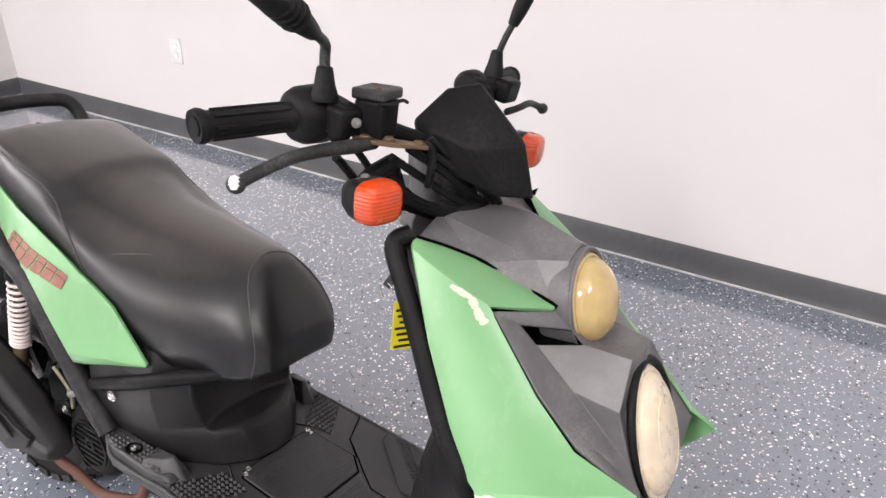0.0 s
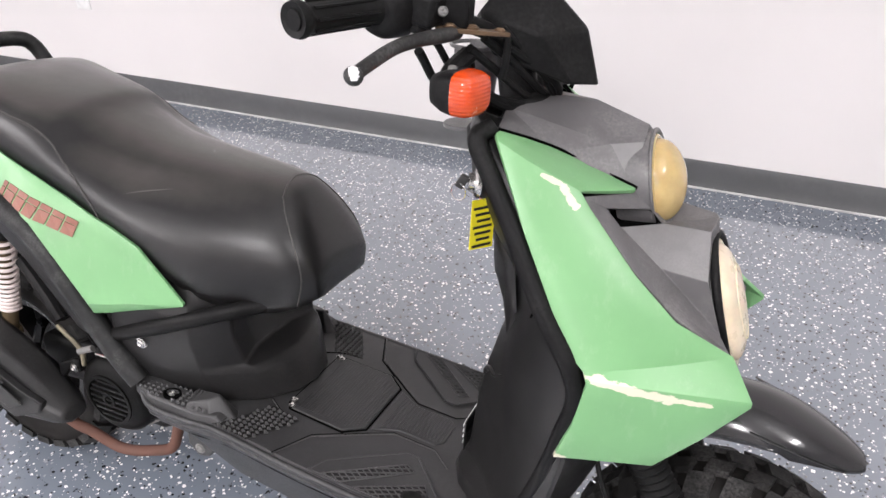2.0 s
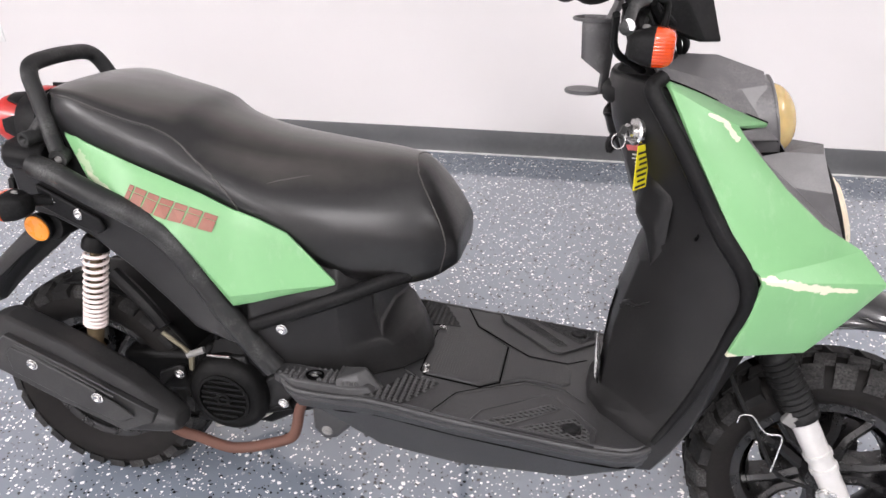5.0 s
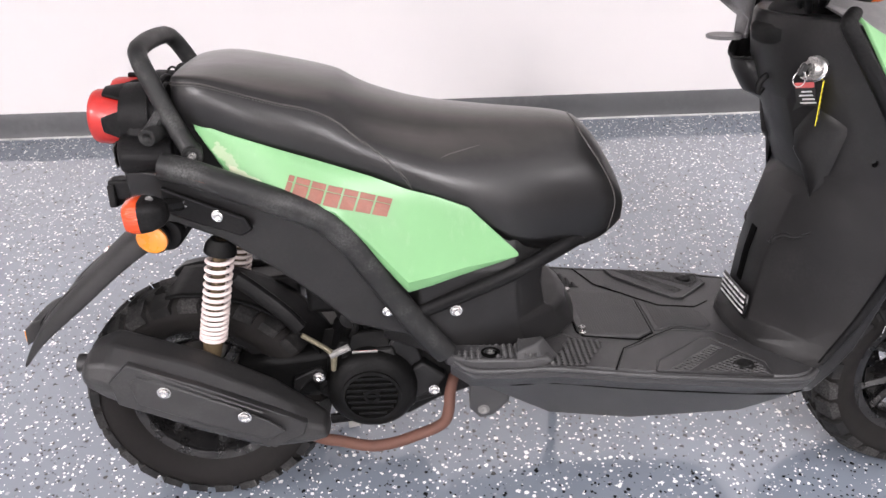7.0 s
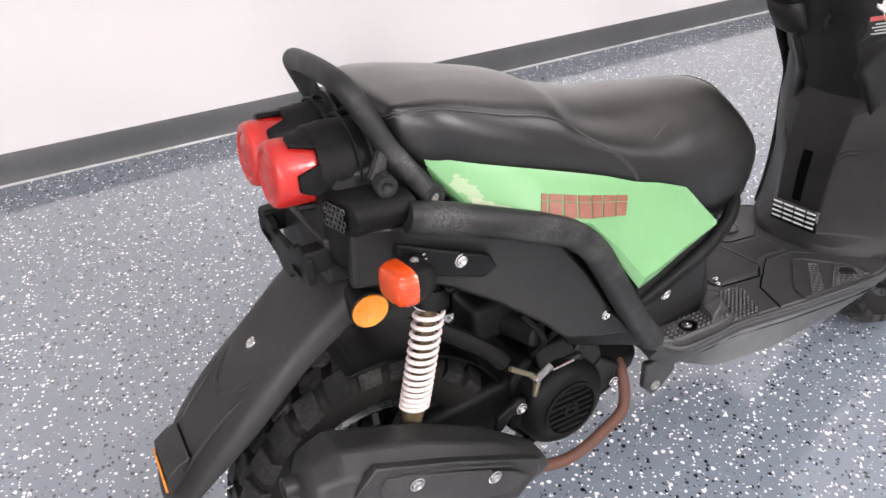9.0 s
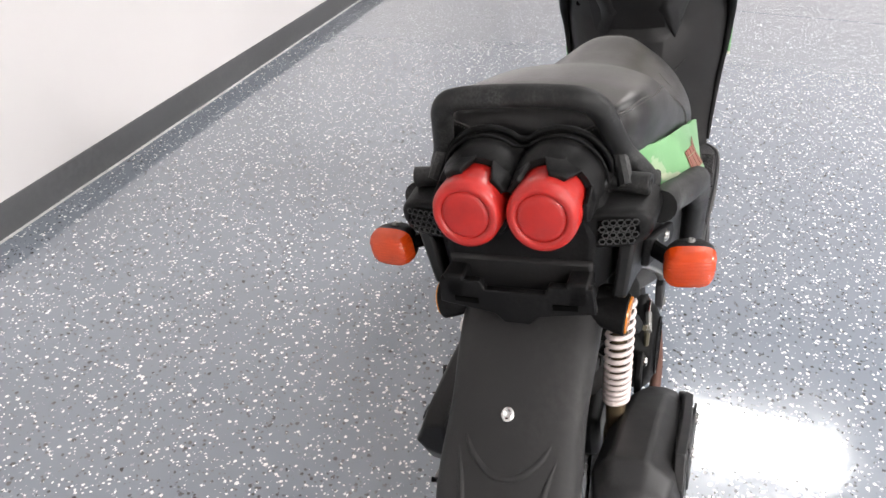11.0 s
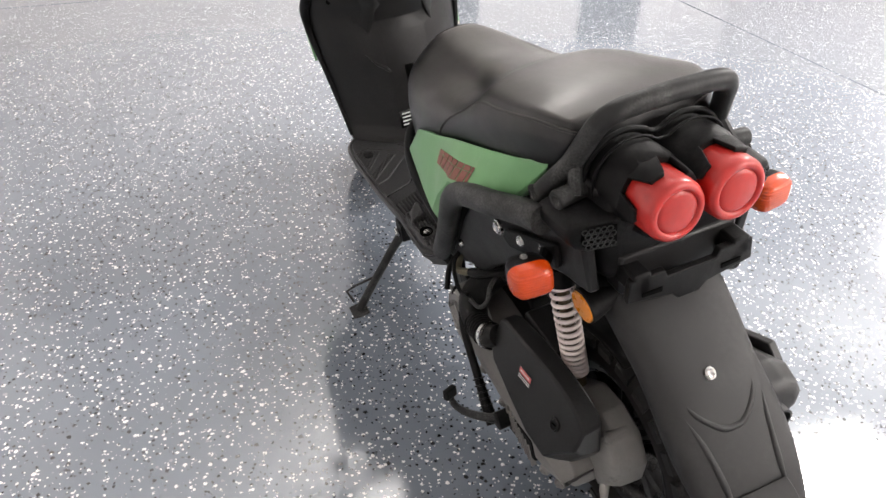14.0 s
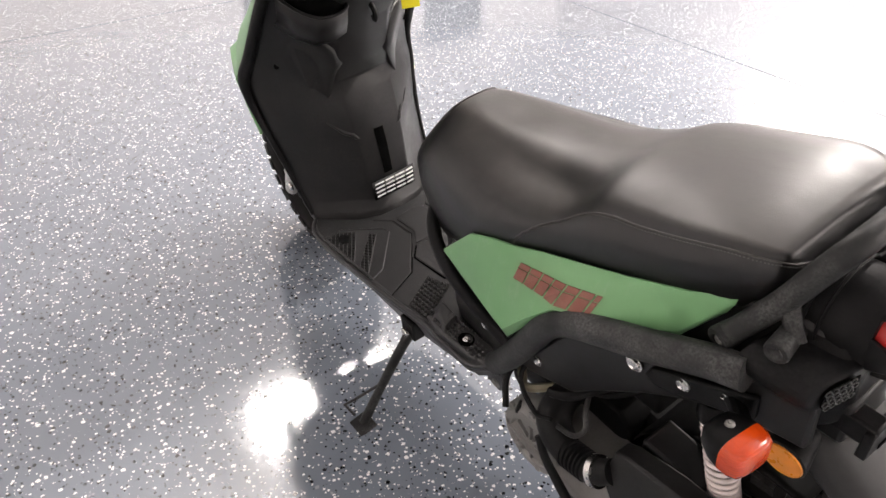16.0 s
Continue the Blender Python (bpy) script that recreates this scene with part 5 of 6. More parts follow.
for s in SIDES:
    # openings drawn as flat black patches, painted as shade
    part("slot", slab([(-0.1358, s * y, z - 0.004) for y, z in ((0.052, 0.679), (0.086, 0.680), (0.086, 0.673), (0.052, 0.671))], (-0.0015, 0, 0)), M_DARK, br)
    part("bracket_arm", block((-0.10, 0.085 * s, 0.69), (0.07, 0.03, 0.035)), M_BLACK, br, bevel=0.004)
part("bracket_back", block((-0.085, 0, 0.685), (0.04, 0.2, 0.07)), M_SHIELD, br, bevel=0.006)

# grab rail
arm = [(0.028, 0.153, 0.765), (0.012, 0.141, 0.79), (-0.010, 0.121, 0.826), (-0.029, 0.108, 0.866), (-0.043, 0.098, 0.895), (-0.0515, 0.078, 0.911), (-0.054, 0.03, 0.916)]
rail = part("grab_rail", tube(flip(arm, -1) + [(x, y, z) for x, y, z in reversed(arm)], 0.0145, 14), M_TUBE, S, "bent black tube grab rail", smooth=70)
for s in SIDES:
    part("tube_end", spin([(-0.02, 0.0145), (0.006, 0.0165), (0.009, 0.015), (0.009, 0.008), (0.0, 0.0075), (0, 0)], (0.028, 0.155 * s, 0.765), (0.2, s, -0.15), 18), M_TUBE, rail)
    bolt((0.028, 0.160 * s, 0.764), (0, s, 0), 0.006, rail, M_DULL)
    part("rear_stub", spin([(-0.045, 0.013), (0.0, 0.0145), (0.003, 0.013), (0.003, 0.008), (-0.004, 0.0)], (-0.034, 0.157 * s, 0.794), (-0.15, s, 0.0), 16), M_TUBE, rail)
    part("rail_link", tube(flip([(-0.04, 0.13, 0.794), (-0.028, 0.124, 0.81), (-0.018, 0.118, 0.826)], s), 0.0105, 10), M_TUBE, rail)

# -- turn signals --
def turn_signal(c, face, size, stalk, s):
    """A rounded lamp: dark back half, ribbed orange lens in front, on a stalk."""
    f = Vector(face).normalized()
    up = Vector((0, 0, 1))
    side = f.cross(up).normalized()
    up = side.cross(f)
    w, h, d = size
    def ring(k, sc):
        pts = []
        for j in range(20):
            a = 2 * math.pi * j / 20
            ca, sa = math.cos(a), math.sin(a)
            pts.append(Vector(c) + f * k + side * (math.copysign(abs(ca) ** 0.55, ca) * w * sc) + up * (math.copysign(abs(sa) ** 0.55, sa) * h * sc))
        return pts
    body = part("turn_signal", loft([ring(-d, 0.45), ring(-d * 0.85, 0.7), ring(-d * 0.4, 0.93), ring(0, 1.0)]), M_BLACK, S, "orange turn signal with black back shell", smooth=50)
    part("lens", loft([ring(0.0, 1.0), ring(d * 0.35, 0.97), ring(d * 0.6, 0.85), ring(d * 0.7, 0.6)]), M_ORANGE, body, "ribbed orange lens", smooth=60)
    part("stalk", tube(stalk, 0.011, 10), M_BLACK, body)
    bolt(Vector(c) + up * h * 0.96 - f * d * 0.4, up, 0.0045, body, M_DULL)
    return body


for s in SIDES:
    turn_signal((-0.045, 0.216 * s, 0.69), (-1, 0.1 * s, 0), (0.034, 0.026, 0.036), flip([(0.0, 0.16, 0.685), (-0.02, 0.175, 0.688), (-0.04, 0.195, 0.69)], s), s)
    c = Vector((-0.066, 0.135 * s, 0.617))
    ax = Vector((-0.04, 0.99 * s, -0.1))
    refl = part("side_reflector", spin([(-0.05, 0.018), (-0.008, 0.027), (0.004, 0.0285), (0.006, 0.027)], c, ax, 24), M_BLACK, S, "round amber side reflector")
    part("lens", spin([(0.005, 0.0262), (0.0085, 0.025), (0.0095, 0.0)], c, ax, 24), M_AMBER, refl)

part("cross_tube", spin([(-0.125, 0.027), (-0.12, 0.03), (0.12, 0.03), (0.125, 0.027)], (-0.05, 0, 0.617), (0, 1, 0), 20), M_BLACK, S, "black tube carrying the side reflectors", smooth=40)

# -- rear mudguard --
mid = [(-0.03, 0.665, 0.096, 0.05), (-0.09, 0.632, 0.096, 0.046), (-0.15, 0.586, 0.093, 0.04), (-0.198, 0.543, 0.088, 0.038), (-0.25, 0.499, 0.095, 0.038), (-0.301, 0.450, 0.092, 0.032), (-0.345, 0.398, 0.08, 0.022), (-0.376, 0.342, 0.068, 0.012)]
rows = []
for k, (x, z, w, drop) in enumerate(mid):
    nx, nz = (-0.66, 0.75) if k < 5 else (-0.76, 0.65) if k < 7 else (-0.88, 0.47)
    rows.append([(x - nx * dn, w * y, z - nz * dn) for y, dn in ((-1.0, drop), (-0.98, drop * 0.5), (-0.9, 0.007), (-0.5, 0.001), (0, 0.0), (0.5, 0.001), (0.9, 0.007), (0.98, drop * 0.5), (1.0, drop))])
mg = part("rear_mudguard", sheet(rows), M_GUARD, S, "long matt black rear mudguard", smooth=50, solid=0.005, subdivide=1, straight=True)
guard_skin = skin_of(mg)
bolt((-0.201, 0.004, 0.541), (-0.66, 0, 0.75), 0.0105, mg)
for s in SIDES:
    crease = laid(guard_skin, smoothed([(-0.222, 0.07 * s, 0.52), (-0.265, 0.055 * s, 0.482), (-0.31, 0.047 * s, 0.44), (-0.34, 0.044 * s, 0.40)], 4), -0.002)
    part("crease", tube(crease, [0.001, 0.005, 0.006, 0.003], 8, steps=1), M_GUARD, mg, smooth=70, straight=True)
bulge = laid(guard_skin, smoothed([(-0.205, -0.062, 0.531), (-0.235, -0.048, 0.508), (-0.256, -0.02, 0.49), (-0.26, 0, 0.488), (-0.256, 0.02, 0.49), (-0.235, 0.048, 0.508), (-0.205, 0.062, 0.531)], 4), -0.002)
part("bulge", tube(bulge, [0.001, 0.005, 0.006, 0.006, 0.006, 0.005, 0.001], 8, steps=1), M_GUARD, mg, smooth=70, straight=True)
hood = [[(-0.326, y, 0.428), (-0.3455, y, 0.421), (-0.363, y, 0.408), (-0.3655, y, 0.373), (-0.343, y, 0.388)] for y in (-0.046, -0.042, 0.042, 0.046)]
rb = part("reflector_holder", loft(hood), M_GUARD, mg, "hooded reflector holder", bevel=0.002, straight=True)
part("rear_reflector", block((-0.3668, 0, 0.389), (0.004, 0.08, 0.024), (0, 0, 0)), M_AMBER, rb, "amber bar reflector", bevel=0.0015, straight=True)

# -- rear shocks --
for s in SIDES:
    a, b = Vector((0.040, 0.118 * s, 0.605)), Vector((-0.017, 0.116 * s, 0.345))
    d = (b - a)
    L, w = d.length, d.normalized()
    rod = part("rear_shock", tube([a, a + d * 0.5, b], [0.011, 0.013, 0.016], 14, steps=1), M_SHOCKROD, S, "grimy rear shock absorber")
    part("top_cap", spin([(-0.012, 0.018), (0.0, 0.026), (0.014, 0.028), (0.018, 0.02)], a + w * 0.012, w, 20), M_ENGINE, rod)
    part("lower_eye", spin([(-0.017, 0.017), (0.017, 0.017)], b, (0, 1, 0), 16), M_SHOCKROD, rod)
    part("lower_body", tube([a + d * 0.74, b], [0.019, 0.014], 14, steps=1), M_SHOCKROD, rod)
    u1 = w.orthogonal().normalized()
    u2 = w.cross(u1)
    coil, turns, n = [], 14.5, 260
    for k in range(n + 1):
        f = k / n
        ang = 2 * math.pi * turns * f
        h = L * (0.10 + 0.67 * (f - 0.28 * f * f) / 0.72)
        coil.append(a + w * h + (u1 * math.cos(ang) + u2 * math.sin(ang)) * 0.0212)
    part("spring", tube(coil, 0.0038, 8, steps=1), M_SPRING, rod, "pinkish white coil spring", smooth=80)

# -- engine, transmission, exhaust --
eng = part("engine", loft([[(x, y, z) for y, z in ((-0.085, zb), (0.09, zb), (0.10, zb + 0.03), (0.10, zt - 0.03), (0.085, zt), (-0.08, zt), (-0.095, zt - 0.03), (-0.095, zb + 0.03))] for x, zb, zt in ((0.19, 0.24, 0.34), (0.22, 0.205, 0.375), (0.34, 0.20, 0.37), (0.40, 0.235, 0.345), (0.47, 0.26, 0.33))]), M_ENGINE, S, "grimy dark single-cylinder engine", smooth=30, bevel=0.006)
part("cylinder_head", block((0.43, 0.0, 0.30), (0.09, 0.13, 0.10), (0, 10, 0)), M_DULL, eng, bevel=0.01)
for k in range(6):
    part("cooling_fin", block((0.375 + 0.012 * k, 0.0, 0.30), (0.004, 0.15, 0.12), (0, 10, 0)), M_DULL, eng)
fan_c = Vector((0.275, 0, 0.29))
fan = part("fan_cover", spin([(0.07, 0.088), (0.135, 0.083), (0.15, 0.072), (0.158, 0.056), (0.158, 0.049), (0.152, 0.048), (0.152, 0)], fan_c, (0, -1, 0), 40), M_ENGINE, eng, "round black fan cover with slatted grille", smooth=40)
part("cover_shell", slab([(0.228, -0.108, 0.364), (0.261, -0.108, 0.372), (0.306, -0.108, 0.375), (0.317, -0.108, 0.378), (0.332, -0.108, 0.323), (0.347, -0.108, 0.275), (0.357, -0.108, 0.252), (0.332, -0.108, 0.242), (0.303, -0.108, 0.226), (0.272, -0.108, 0.215), (0.236, -0.108, 0.226), (0.211, -0.108, 0.26), (0.205, -0.108, 0.301), (0.21, -0.108, 0.338)], (0, 0.05, 0)), M_COVER, fan, bevel=0.007, segments=3, straight=True)
part("air_duct", slab([(0.305, -0.098, 0.372), (0.322, -0.098, 0.396), (0.36, -0.098, 0.38), (0.37, -0.098, 0.343), (0.335, -0.098, 0.318)], (0, 0.05, 0)), M_COVER, fan, bevel=0.005, straight=True)
part("air_duct", slab([(0.337, -0.1, 0.316), (0.37, -0.1, 0.338), (0.414, -0.1, 0.306), (0.394, -0.1, 0.279), (0.368, -0.1, 0.263), (0.348, -0.1, 0.257)], (0, 0.05, 0)), M_COVER, fan, bevel=0.005, straight=True)
part("cover_crown", slab([(0.235, -0.098, 0.366), (0.312, -0.098, 0.374), (0.312, -0.075, 0.40), (0.24, -0.075, 0.395)], (0, 0.03, 0)), M_ENGINE, fan, bevel=0.004, straight=True)
for k in range(7):
    z = -0.039 + 0.013 * k
    w = math.sqrt(0.047 ** 2 - z * z)
    part("grille_slat", block((0.275, -0.157, 0.29 + z), (2 * w, 0.007, 0.0062), (12, 0, 0)), M_ENGINE, fan, bevel=0.001)
part("fan_boss", spin([(0.148, 0.016), (0.162, 0.0155), (0.162, 0.009), (0.155, 0.008), (0.155, 0)], fan_c, (0, -1, 0), 20), M_ENGINE, fan)
part("grille_ring", spin([(0.15, 0.056), (0.162, 0.055), (0.163, 0.049), (0.15, 0.047)], fan_c, (0, -1, 0), 40), M_ENGINE, fan)
for x, z, r in ((0.321, 0.344, 0.0055), (0.346, 0.285, 0.0055), (0.39, 0.283, 0.0085), (0.345, 0.262, 0.005)):
    bolt((x, -0.108 / waist(z), z), (0, -1, 0), r, fan, M_STEEL)
part("cover_label", block((0.267, -0.137, 0.3765), (0.046, 0.003, 0.009), (50, 0, 3)), M_DULL, fan, smooth=0)
part("cover_label_bar", block((0.268, -0.1385, 0.3785), (0.042, 0.003, 0.0022), (50, 0, 3)), M_PINK, fan, smooth=0)
part("oil_filler", spin([(0.06, 0.02), (0.115, 0.02), (0.117, 0.012), (0.125, 0.011), (0.125, 0)], (0.195, 0, 0.285), (0, -1, 0), 16), M_BLACK, eng)
part("centre_case", block((0.12, -0.02, 0.29), (0.2, 0.12, 0.10), (0, -6, 0)), M_ENGINE, eng, bevel=0.015)
part("sump_lug", slab([(0.222, -0.085, 0.222), (0.25, -0.085, 0.212), (0.247, -0.085, 0.188), (0.222, -0.085, 0.183)], (0, 0.05, 0)), M_LUG, eng, "pale cast lug", bevel=0.003, straight=True)
part("sump_rib", slab([(0.262, -0.085, 0.208), (0.31, -0.085, 0.222), (0.355, -0.085, 0.25), (0.352, -0.085, 0.235), (0.318, -0.085, 0.212), (0.29, -0.085, 0.201)], (0, 0.05, 0)), M_LUG, eng, bevel=0.003, straight=True)
part("muffler_stay", slab([(0.135, -0.118, 0.325), (0.16, -0.118, 0.337), (0.178, -0.118, 0.346), (0.191, -0.118, 0.342), (0.192, -0.118, 0.32), (0.18, -0.118, 0.313), (0.164, -0.118, 0.319), (0.145, -0.118, 0.297), (0.13, -0.118, 0.29)], (0, 0.012, 0)), M_BLACK, eng, bevel=0.003, straight=True)
bolt((0.18, -0.12 / waist(0.33), 0.328), (0, -1, 0), 0.0085, eng)
link = part("linkage", tube([(0.158, -0.142, 0.42), (0.197, -0.142, 0.391), (0.212, -0.142, 0.375), (0.208, -0.142, 0.342)], [0.005, 0.005, 0.007, 0.005], 8, steps=1), M_BRASS, eng, "yellowed zinc brake linkage")
part("link_pin", tube([(0.205, -0.145, 0.375), (0.24, -0.14, 0.39)], 0.007, 8, steps=1), M_DULL, link)
part("cable_sleeve", tube([(0.05, -0.10, 0.52), (0.09, -0.11, 0.49), (0.13, -0.12, 0.455), (0.155, -0.125, 0.425)], 0.015, 10), M_BLACK, eng)
for k, pts in enumerate((((0.22, -0.08, 0.47), (0.25, -0.10, 0.42), (0.24, -0.08, 0.38)), ((0.30, -0.08, 0.47), (0.28, -0.1, 0.43), (0.26, -0.06, 0.38)), ((0.15, 0.08, 0.50), (0.22, 0.12, 0.44), (0.30, 0.12, 0.40)), ((0.35, 0.1, 0.47), (0.36, 0.15, 0.42), (0.33, 0.13, 0.36)), ((0.42, 0.12, 0.42), (0.40, 0.16, 0.35), (0.34, 0.14, 0.30)))):
    part("hose", tube(pts, 0.006, 8), M_RUBBER, eng)
part("carburettor", block((0.20, 0.02, 0.44), (0.09, 0.09, 0.07)), M_COVER, eng, bevel=0.01)
part("starter_motor", spin([(-0.04, 0.022), (0.03, 0.022), (0.034, 0.016), (0.034, 0)], (0.235, -0.06, 0.425), (0.3, -1, 0), 16), M_COVER, eng)
# inner rear wheel guard
rows = [[(RW.x + math.sin(a) * 0.262, y, RW.z + math.cos(a) * 0.262 + (0.0 if abs(y) < 0.06 else -0.025)) for y in (-0.075, -0.06, 0.06, 0.075)] for a in np.linspace(-0.15, 1.25, 14)]
part("inner_wheel_guard", sheet(rows), M_ENGINE, S, "black inner wheel guard", solid=0.004, smooth=50)
# left-hand transmission case, air box, intake, kick lever
case = [[(x, y, z) for y, z in ((0.075, zb), (0.165, zb + 0.008), (0.184, zb + 0.03), (0.186, (zb + zt) / 2), (0.165, zt - 0.012), (0.075, zt))]
        for x, zb, zt in ((0.372, 0.265, 0.31), (0.352, 0.238, 0.328), (0.32, 0.226, 0.336), (0.28, 0.222, 0.335), (0.18, 0.214, 0.326), (0.105, 0.205, 0.34), (0.065, 0.186, 0.34), (0.0, 0.186, 0.335), (-0.05, 0.204, 0.33), (-0.09, 0.226, 0.315), (-0.115, 0.25, 0.295))]
cvt = part("transmission_case", loft(case), M_CASE, S, "dusty cast aluminium transmission case", smooth=40, bevel=0.006, straight=True)
part("vent_panel", block((0.048, 0.178, 0.222), (0.108, 0.018, 0.05), (0, 12, 0)), M_ENGINE, cvt, "black louvred vent panel", bevel=0.004, straight=True)
for k in range(8):
    part("case_rib", block((0.09 - 0.0122 * k, 0.186, 0.2315 - 0.0026 * k), (0.0045, 0.01, 0.044), (0, 22, 0)), M_CASE, cvt, bevel=0.001, straight=True)
for x, z in ((0.345, 0.245), (0.295, 0.23), (0.225, 0.226), (0.135, 0.218), (-0.03, 0.207), (-0.085, 0.238)):
    part("bolt_boss", spin([(-0.03, 0.0115), (0.004, 0.011), (0.007, 0.008), (0.007, 0.0)], (x, 0.176, z), (0, 1, -0.3), 14), M_CASE, cvt, straight=True)
    bolt((x, 0.184 / waist(z), z), (0, 1, -0.3), 0.006, cvt, M_DULL)
# reduction gear housing beside the rear hub
hub = [(0.01, 0.36), (-0.04, 0.398), (-0.1, 0.404), (-0.148, 0.384), (-0.174, 0.338), (-0.166, 0.285), (-0.135, 0.245), (-0.075, 0.225), (0.0, 0.235)]
gear = part("gear_housing", loft([[(-0.08 + (x + 0.08) * k, y, 0.315 + (z - 0.315) * k) for x, z in hub] for y, k in ((0.066, 0.96), (0.074, 1.0), (0.108, 0.97), (0.124, 0.86), (0.13, 0.66))]), M_CASE, cvt, "grey cast gear housing", smooth=45, bevel=0.006, straight=True)
for k in range(5):
    part("housing_rib", block((-0.13 + 0.009 * k, 0.117, 0.362 - 0.002 * k), (0.003, 0.008, 0.03), (0, 8, 0)), M_CASE, gear, bevel=0.001, straight=True)
for x, z in ((-0.152, 0.305), (-0.12, 0.255), (-0.13, 0.38)):
    part("bolt_boss", spin([(-0.03, 0.011), (0.006, 0.0105), (0.009, 0.008), (0.009, 0)], (x, 0.114, z), (0, 1, 0), 14), M_CASE, gear, straight=True)
    bolt((x, 0.123 / waist(z), z), (0, 1, 0), 0.006, gear, M_DULL)
part("drain_pipe", tube([(-0.12, 0.11, 0.265), (-0.135, 0.122, 0.245), (-0.14, 0.125, 0.228)], [0.009, 0.008, 0.006], 10), M_LUG, gear, straight=True)
cover = part("crank_cover", spin([(0.14, 0.078), (0.17, 0.076), (0.182, 0.066), (0.184, 0.05), (0.178, 0.046), (0.178, 0.0)], (0.315, 0, 0.285), (0, 1, 0), 32), M_DULL, cvt, "round cast crank cover", smooth=40, straight=True)
for k in range(8):
    a = 2 * math.pi * k / 8
    part("cover_fin", block((0.315 + 0.028 * math.cos(a), 0.18, 0.285 + 0.028 * math.sin(a)), (0.034, 0.008, 0.005), (0, -math.degrees(a), 0)), M_DULL, cover, straight=True)
    bolt((0.315 + 0.072 * math.cos(a), 0.174 / waist(0.285), 0.285 + 0.072 * math.sin(a)), (0, 1, 0), 0.0055, cover, M_STEEL if k % 3 == 0 else M_DULL)
for pts, r, m in (([(0.36, 0.12, 0.45), (0.35, 0.17, 0.42), (0.30, 0.185, 0.39), (0.265, 0.18, 0.40)], 0.0045, M_RUBBER), ([(0.39, 0.10, 0.43), (0.395, 0.16, 0.38), (0.375, 0.185, 0.33)], 0.006, M_RUBBER),
                  ([(0.22, 0.10, 0.46), (0.25, 0.15, 0.45), (0.29, 0.16, 0.43)], 0.009, M_RUBBER), ([(0.30, 0.13, 0.41), (0.34, 0.165, 0.40), (0.37, 0.15, 0.41)], 0.008, M_BRASS)):
    part("engine_pipe", tube(pts, r, 8), m, cvt, straight=True)
air = [[(x, y, z) for y, z in row] for x, row in (
    (0.146, ((0.135, 0.40), (0.135, 0.428), (0.165, 0.430), (0.184, 0.40), (0.190, 0.387), (0.17, 0.38))),
    (0.118, ((0.135, 0.36), (0.135, 0.445), (0.167, 0.443), (0.192, 0.388), (0.200, 0.364), (0.17, 0.34))),
    (0.04, ((0.13, 0.33), (0.13, 0.452), (0.166, 0.449), (0.190, 0.392), (0.208, 0.347), (0.175, 0.32))),
    (-0.03, ((0.13, 0.31), (0.13, 0.455), (0.163, 0.452), (0.187, 0.398), (0.213, 0.333), (0.18, 0.30))),
    (-0.085, ((0.13, 0.30), (0.13, 0.452), (0.163, 0.449), (0.186, 0.398), (0.212, 0.335), (0.18, 0.305))),
    (-0.116, ((0.13, 0.325), (0.13, 0.445), (0.165, 0.442), (0.183, 0.40), (0.196, 0.372), (0.175, 0.335))),
    (-0.138, ((0.135, 0.365), (0.135, 0.43), (0.168, 0.425), (0.178, 0.402), (0.184, 0.392), (0.17, 0.375))))]
ab = part("air_box", loft(air), M_SHIELD, S, "matt black air filter box", smooth=28, bevel=0.004, straight=True)
part("box_step", block((0.075, 0.098, 0.405), (0.11, 0.062, 0.075), (0, -4, 0)), M_SHIELD, ab, bevel=0.006, straight=True)
face = skin_of(ab)


def on_box(corners, lift):
    """A thin patch pressed onto the sloping face of the air box."""
    return slab(laid(face, [(x, 0.354 - 0.42 * z, z) for x, z in corners], lift), (0, 0.0006, 0.0003))


part("box_label", on_box([(0.044, 0.414), (0.004, 0.417), (0.0, 0.399), (0.04, 0.396)], 0.0006), M_INK, ab, "black warning label", smooth=0, straight=True)
part("box_label_bar", on_box([(0.040, 0.4135), (0.004, 0.416), (0.003, 0.408), (0.039, 0.4055)], 0.0013), M_PINK, ab, "red printed bar", smooth=0, straight=True)
for z in (0.4035, 0.400):
    part("label_line", on_box([(0.038, z - 0.0013), (0.003, z + 0.0012), (0.003, z), (0.038, z - 0.0024)], 0.0013), M_WHITE, ab, smooth=0, straight=True)
part("label_line", on_box([(0.036, 0.4105), (0.008, 0.4125), (0.008, 0.4112), (0.036, 0.4092)], 0.002), M_WHITE, ab, smooth=0, straight=True)
part("box_screw", spin([(-0.002, 0.013), (0.002, 0.0125), (0.0022, 0.009), (-0.001, 0.0075), (-0.001, 0.0)], (-0.082, 0.1865, 0.3985), (0, 0.92, 0.38), 16), M_SHIELD, ab, straight=True)
part("screw_slot", block((-0.082, 0.1873, 0.399), (0.012, 0.002, 0.003), (-22, 20, 0)), M_DARK, ab, straight=True)
hose = part("intake_hose", tube([(0.135, 0.178, 0.402), (0.162, 0.187, 0.382), (0.20, 0.187, 0.368), (0.242, 0.18, 0.366), (0.275, 0.165, 0.374), (0.288, 0.135, 0.392), (0.28, 0.10, 0.41)], [0.02, 0.022, 0.022, 0.027, 0.03, 0.029, 0.026], 16), M_RUBBER, S, "ribbed black intake hose", smooth=70, straight=True)
for k in range(6):
    part("hose_rib", spin([(-0.003, 0.021), (-0.0015, 0.0255), (0.0015, 0.0255), (0.003, 0.021)], (0.177 + 0.0085 * k, 0.1872 - 0.0003 * k, 0.3765 - 0.0022 * k), (1, 0, -0.3), 18), M_RUBBER, hose, straight=True)
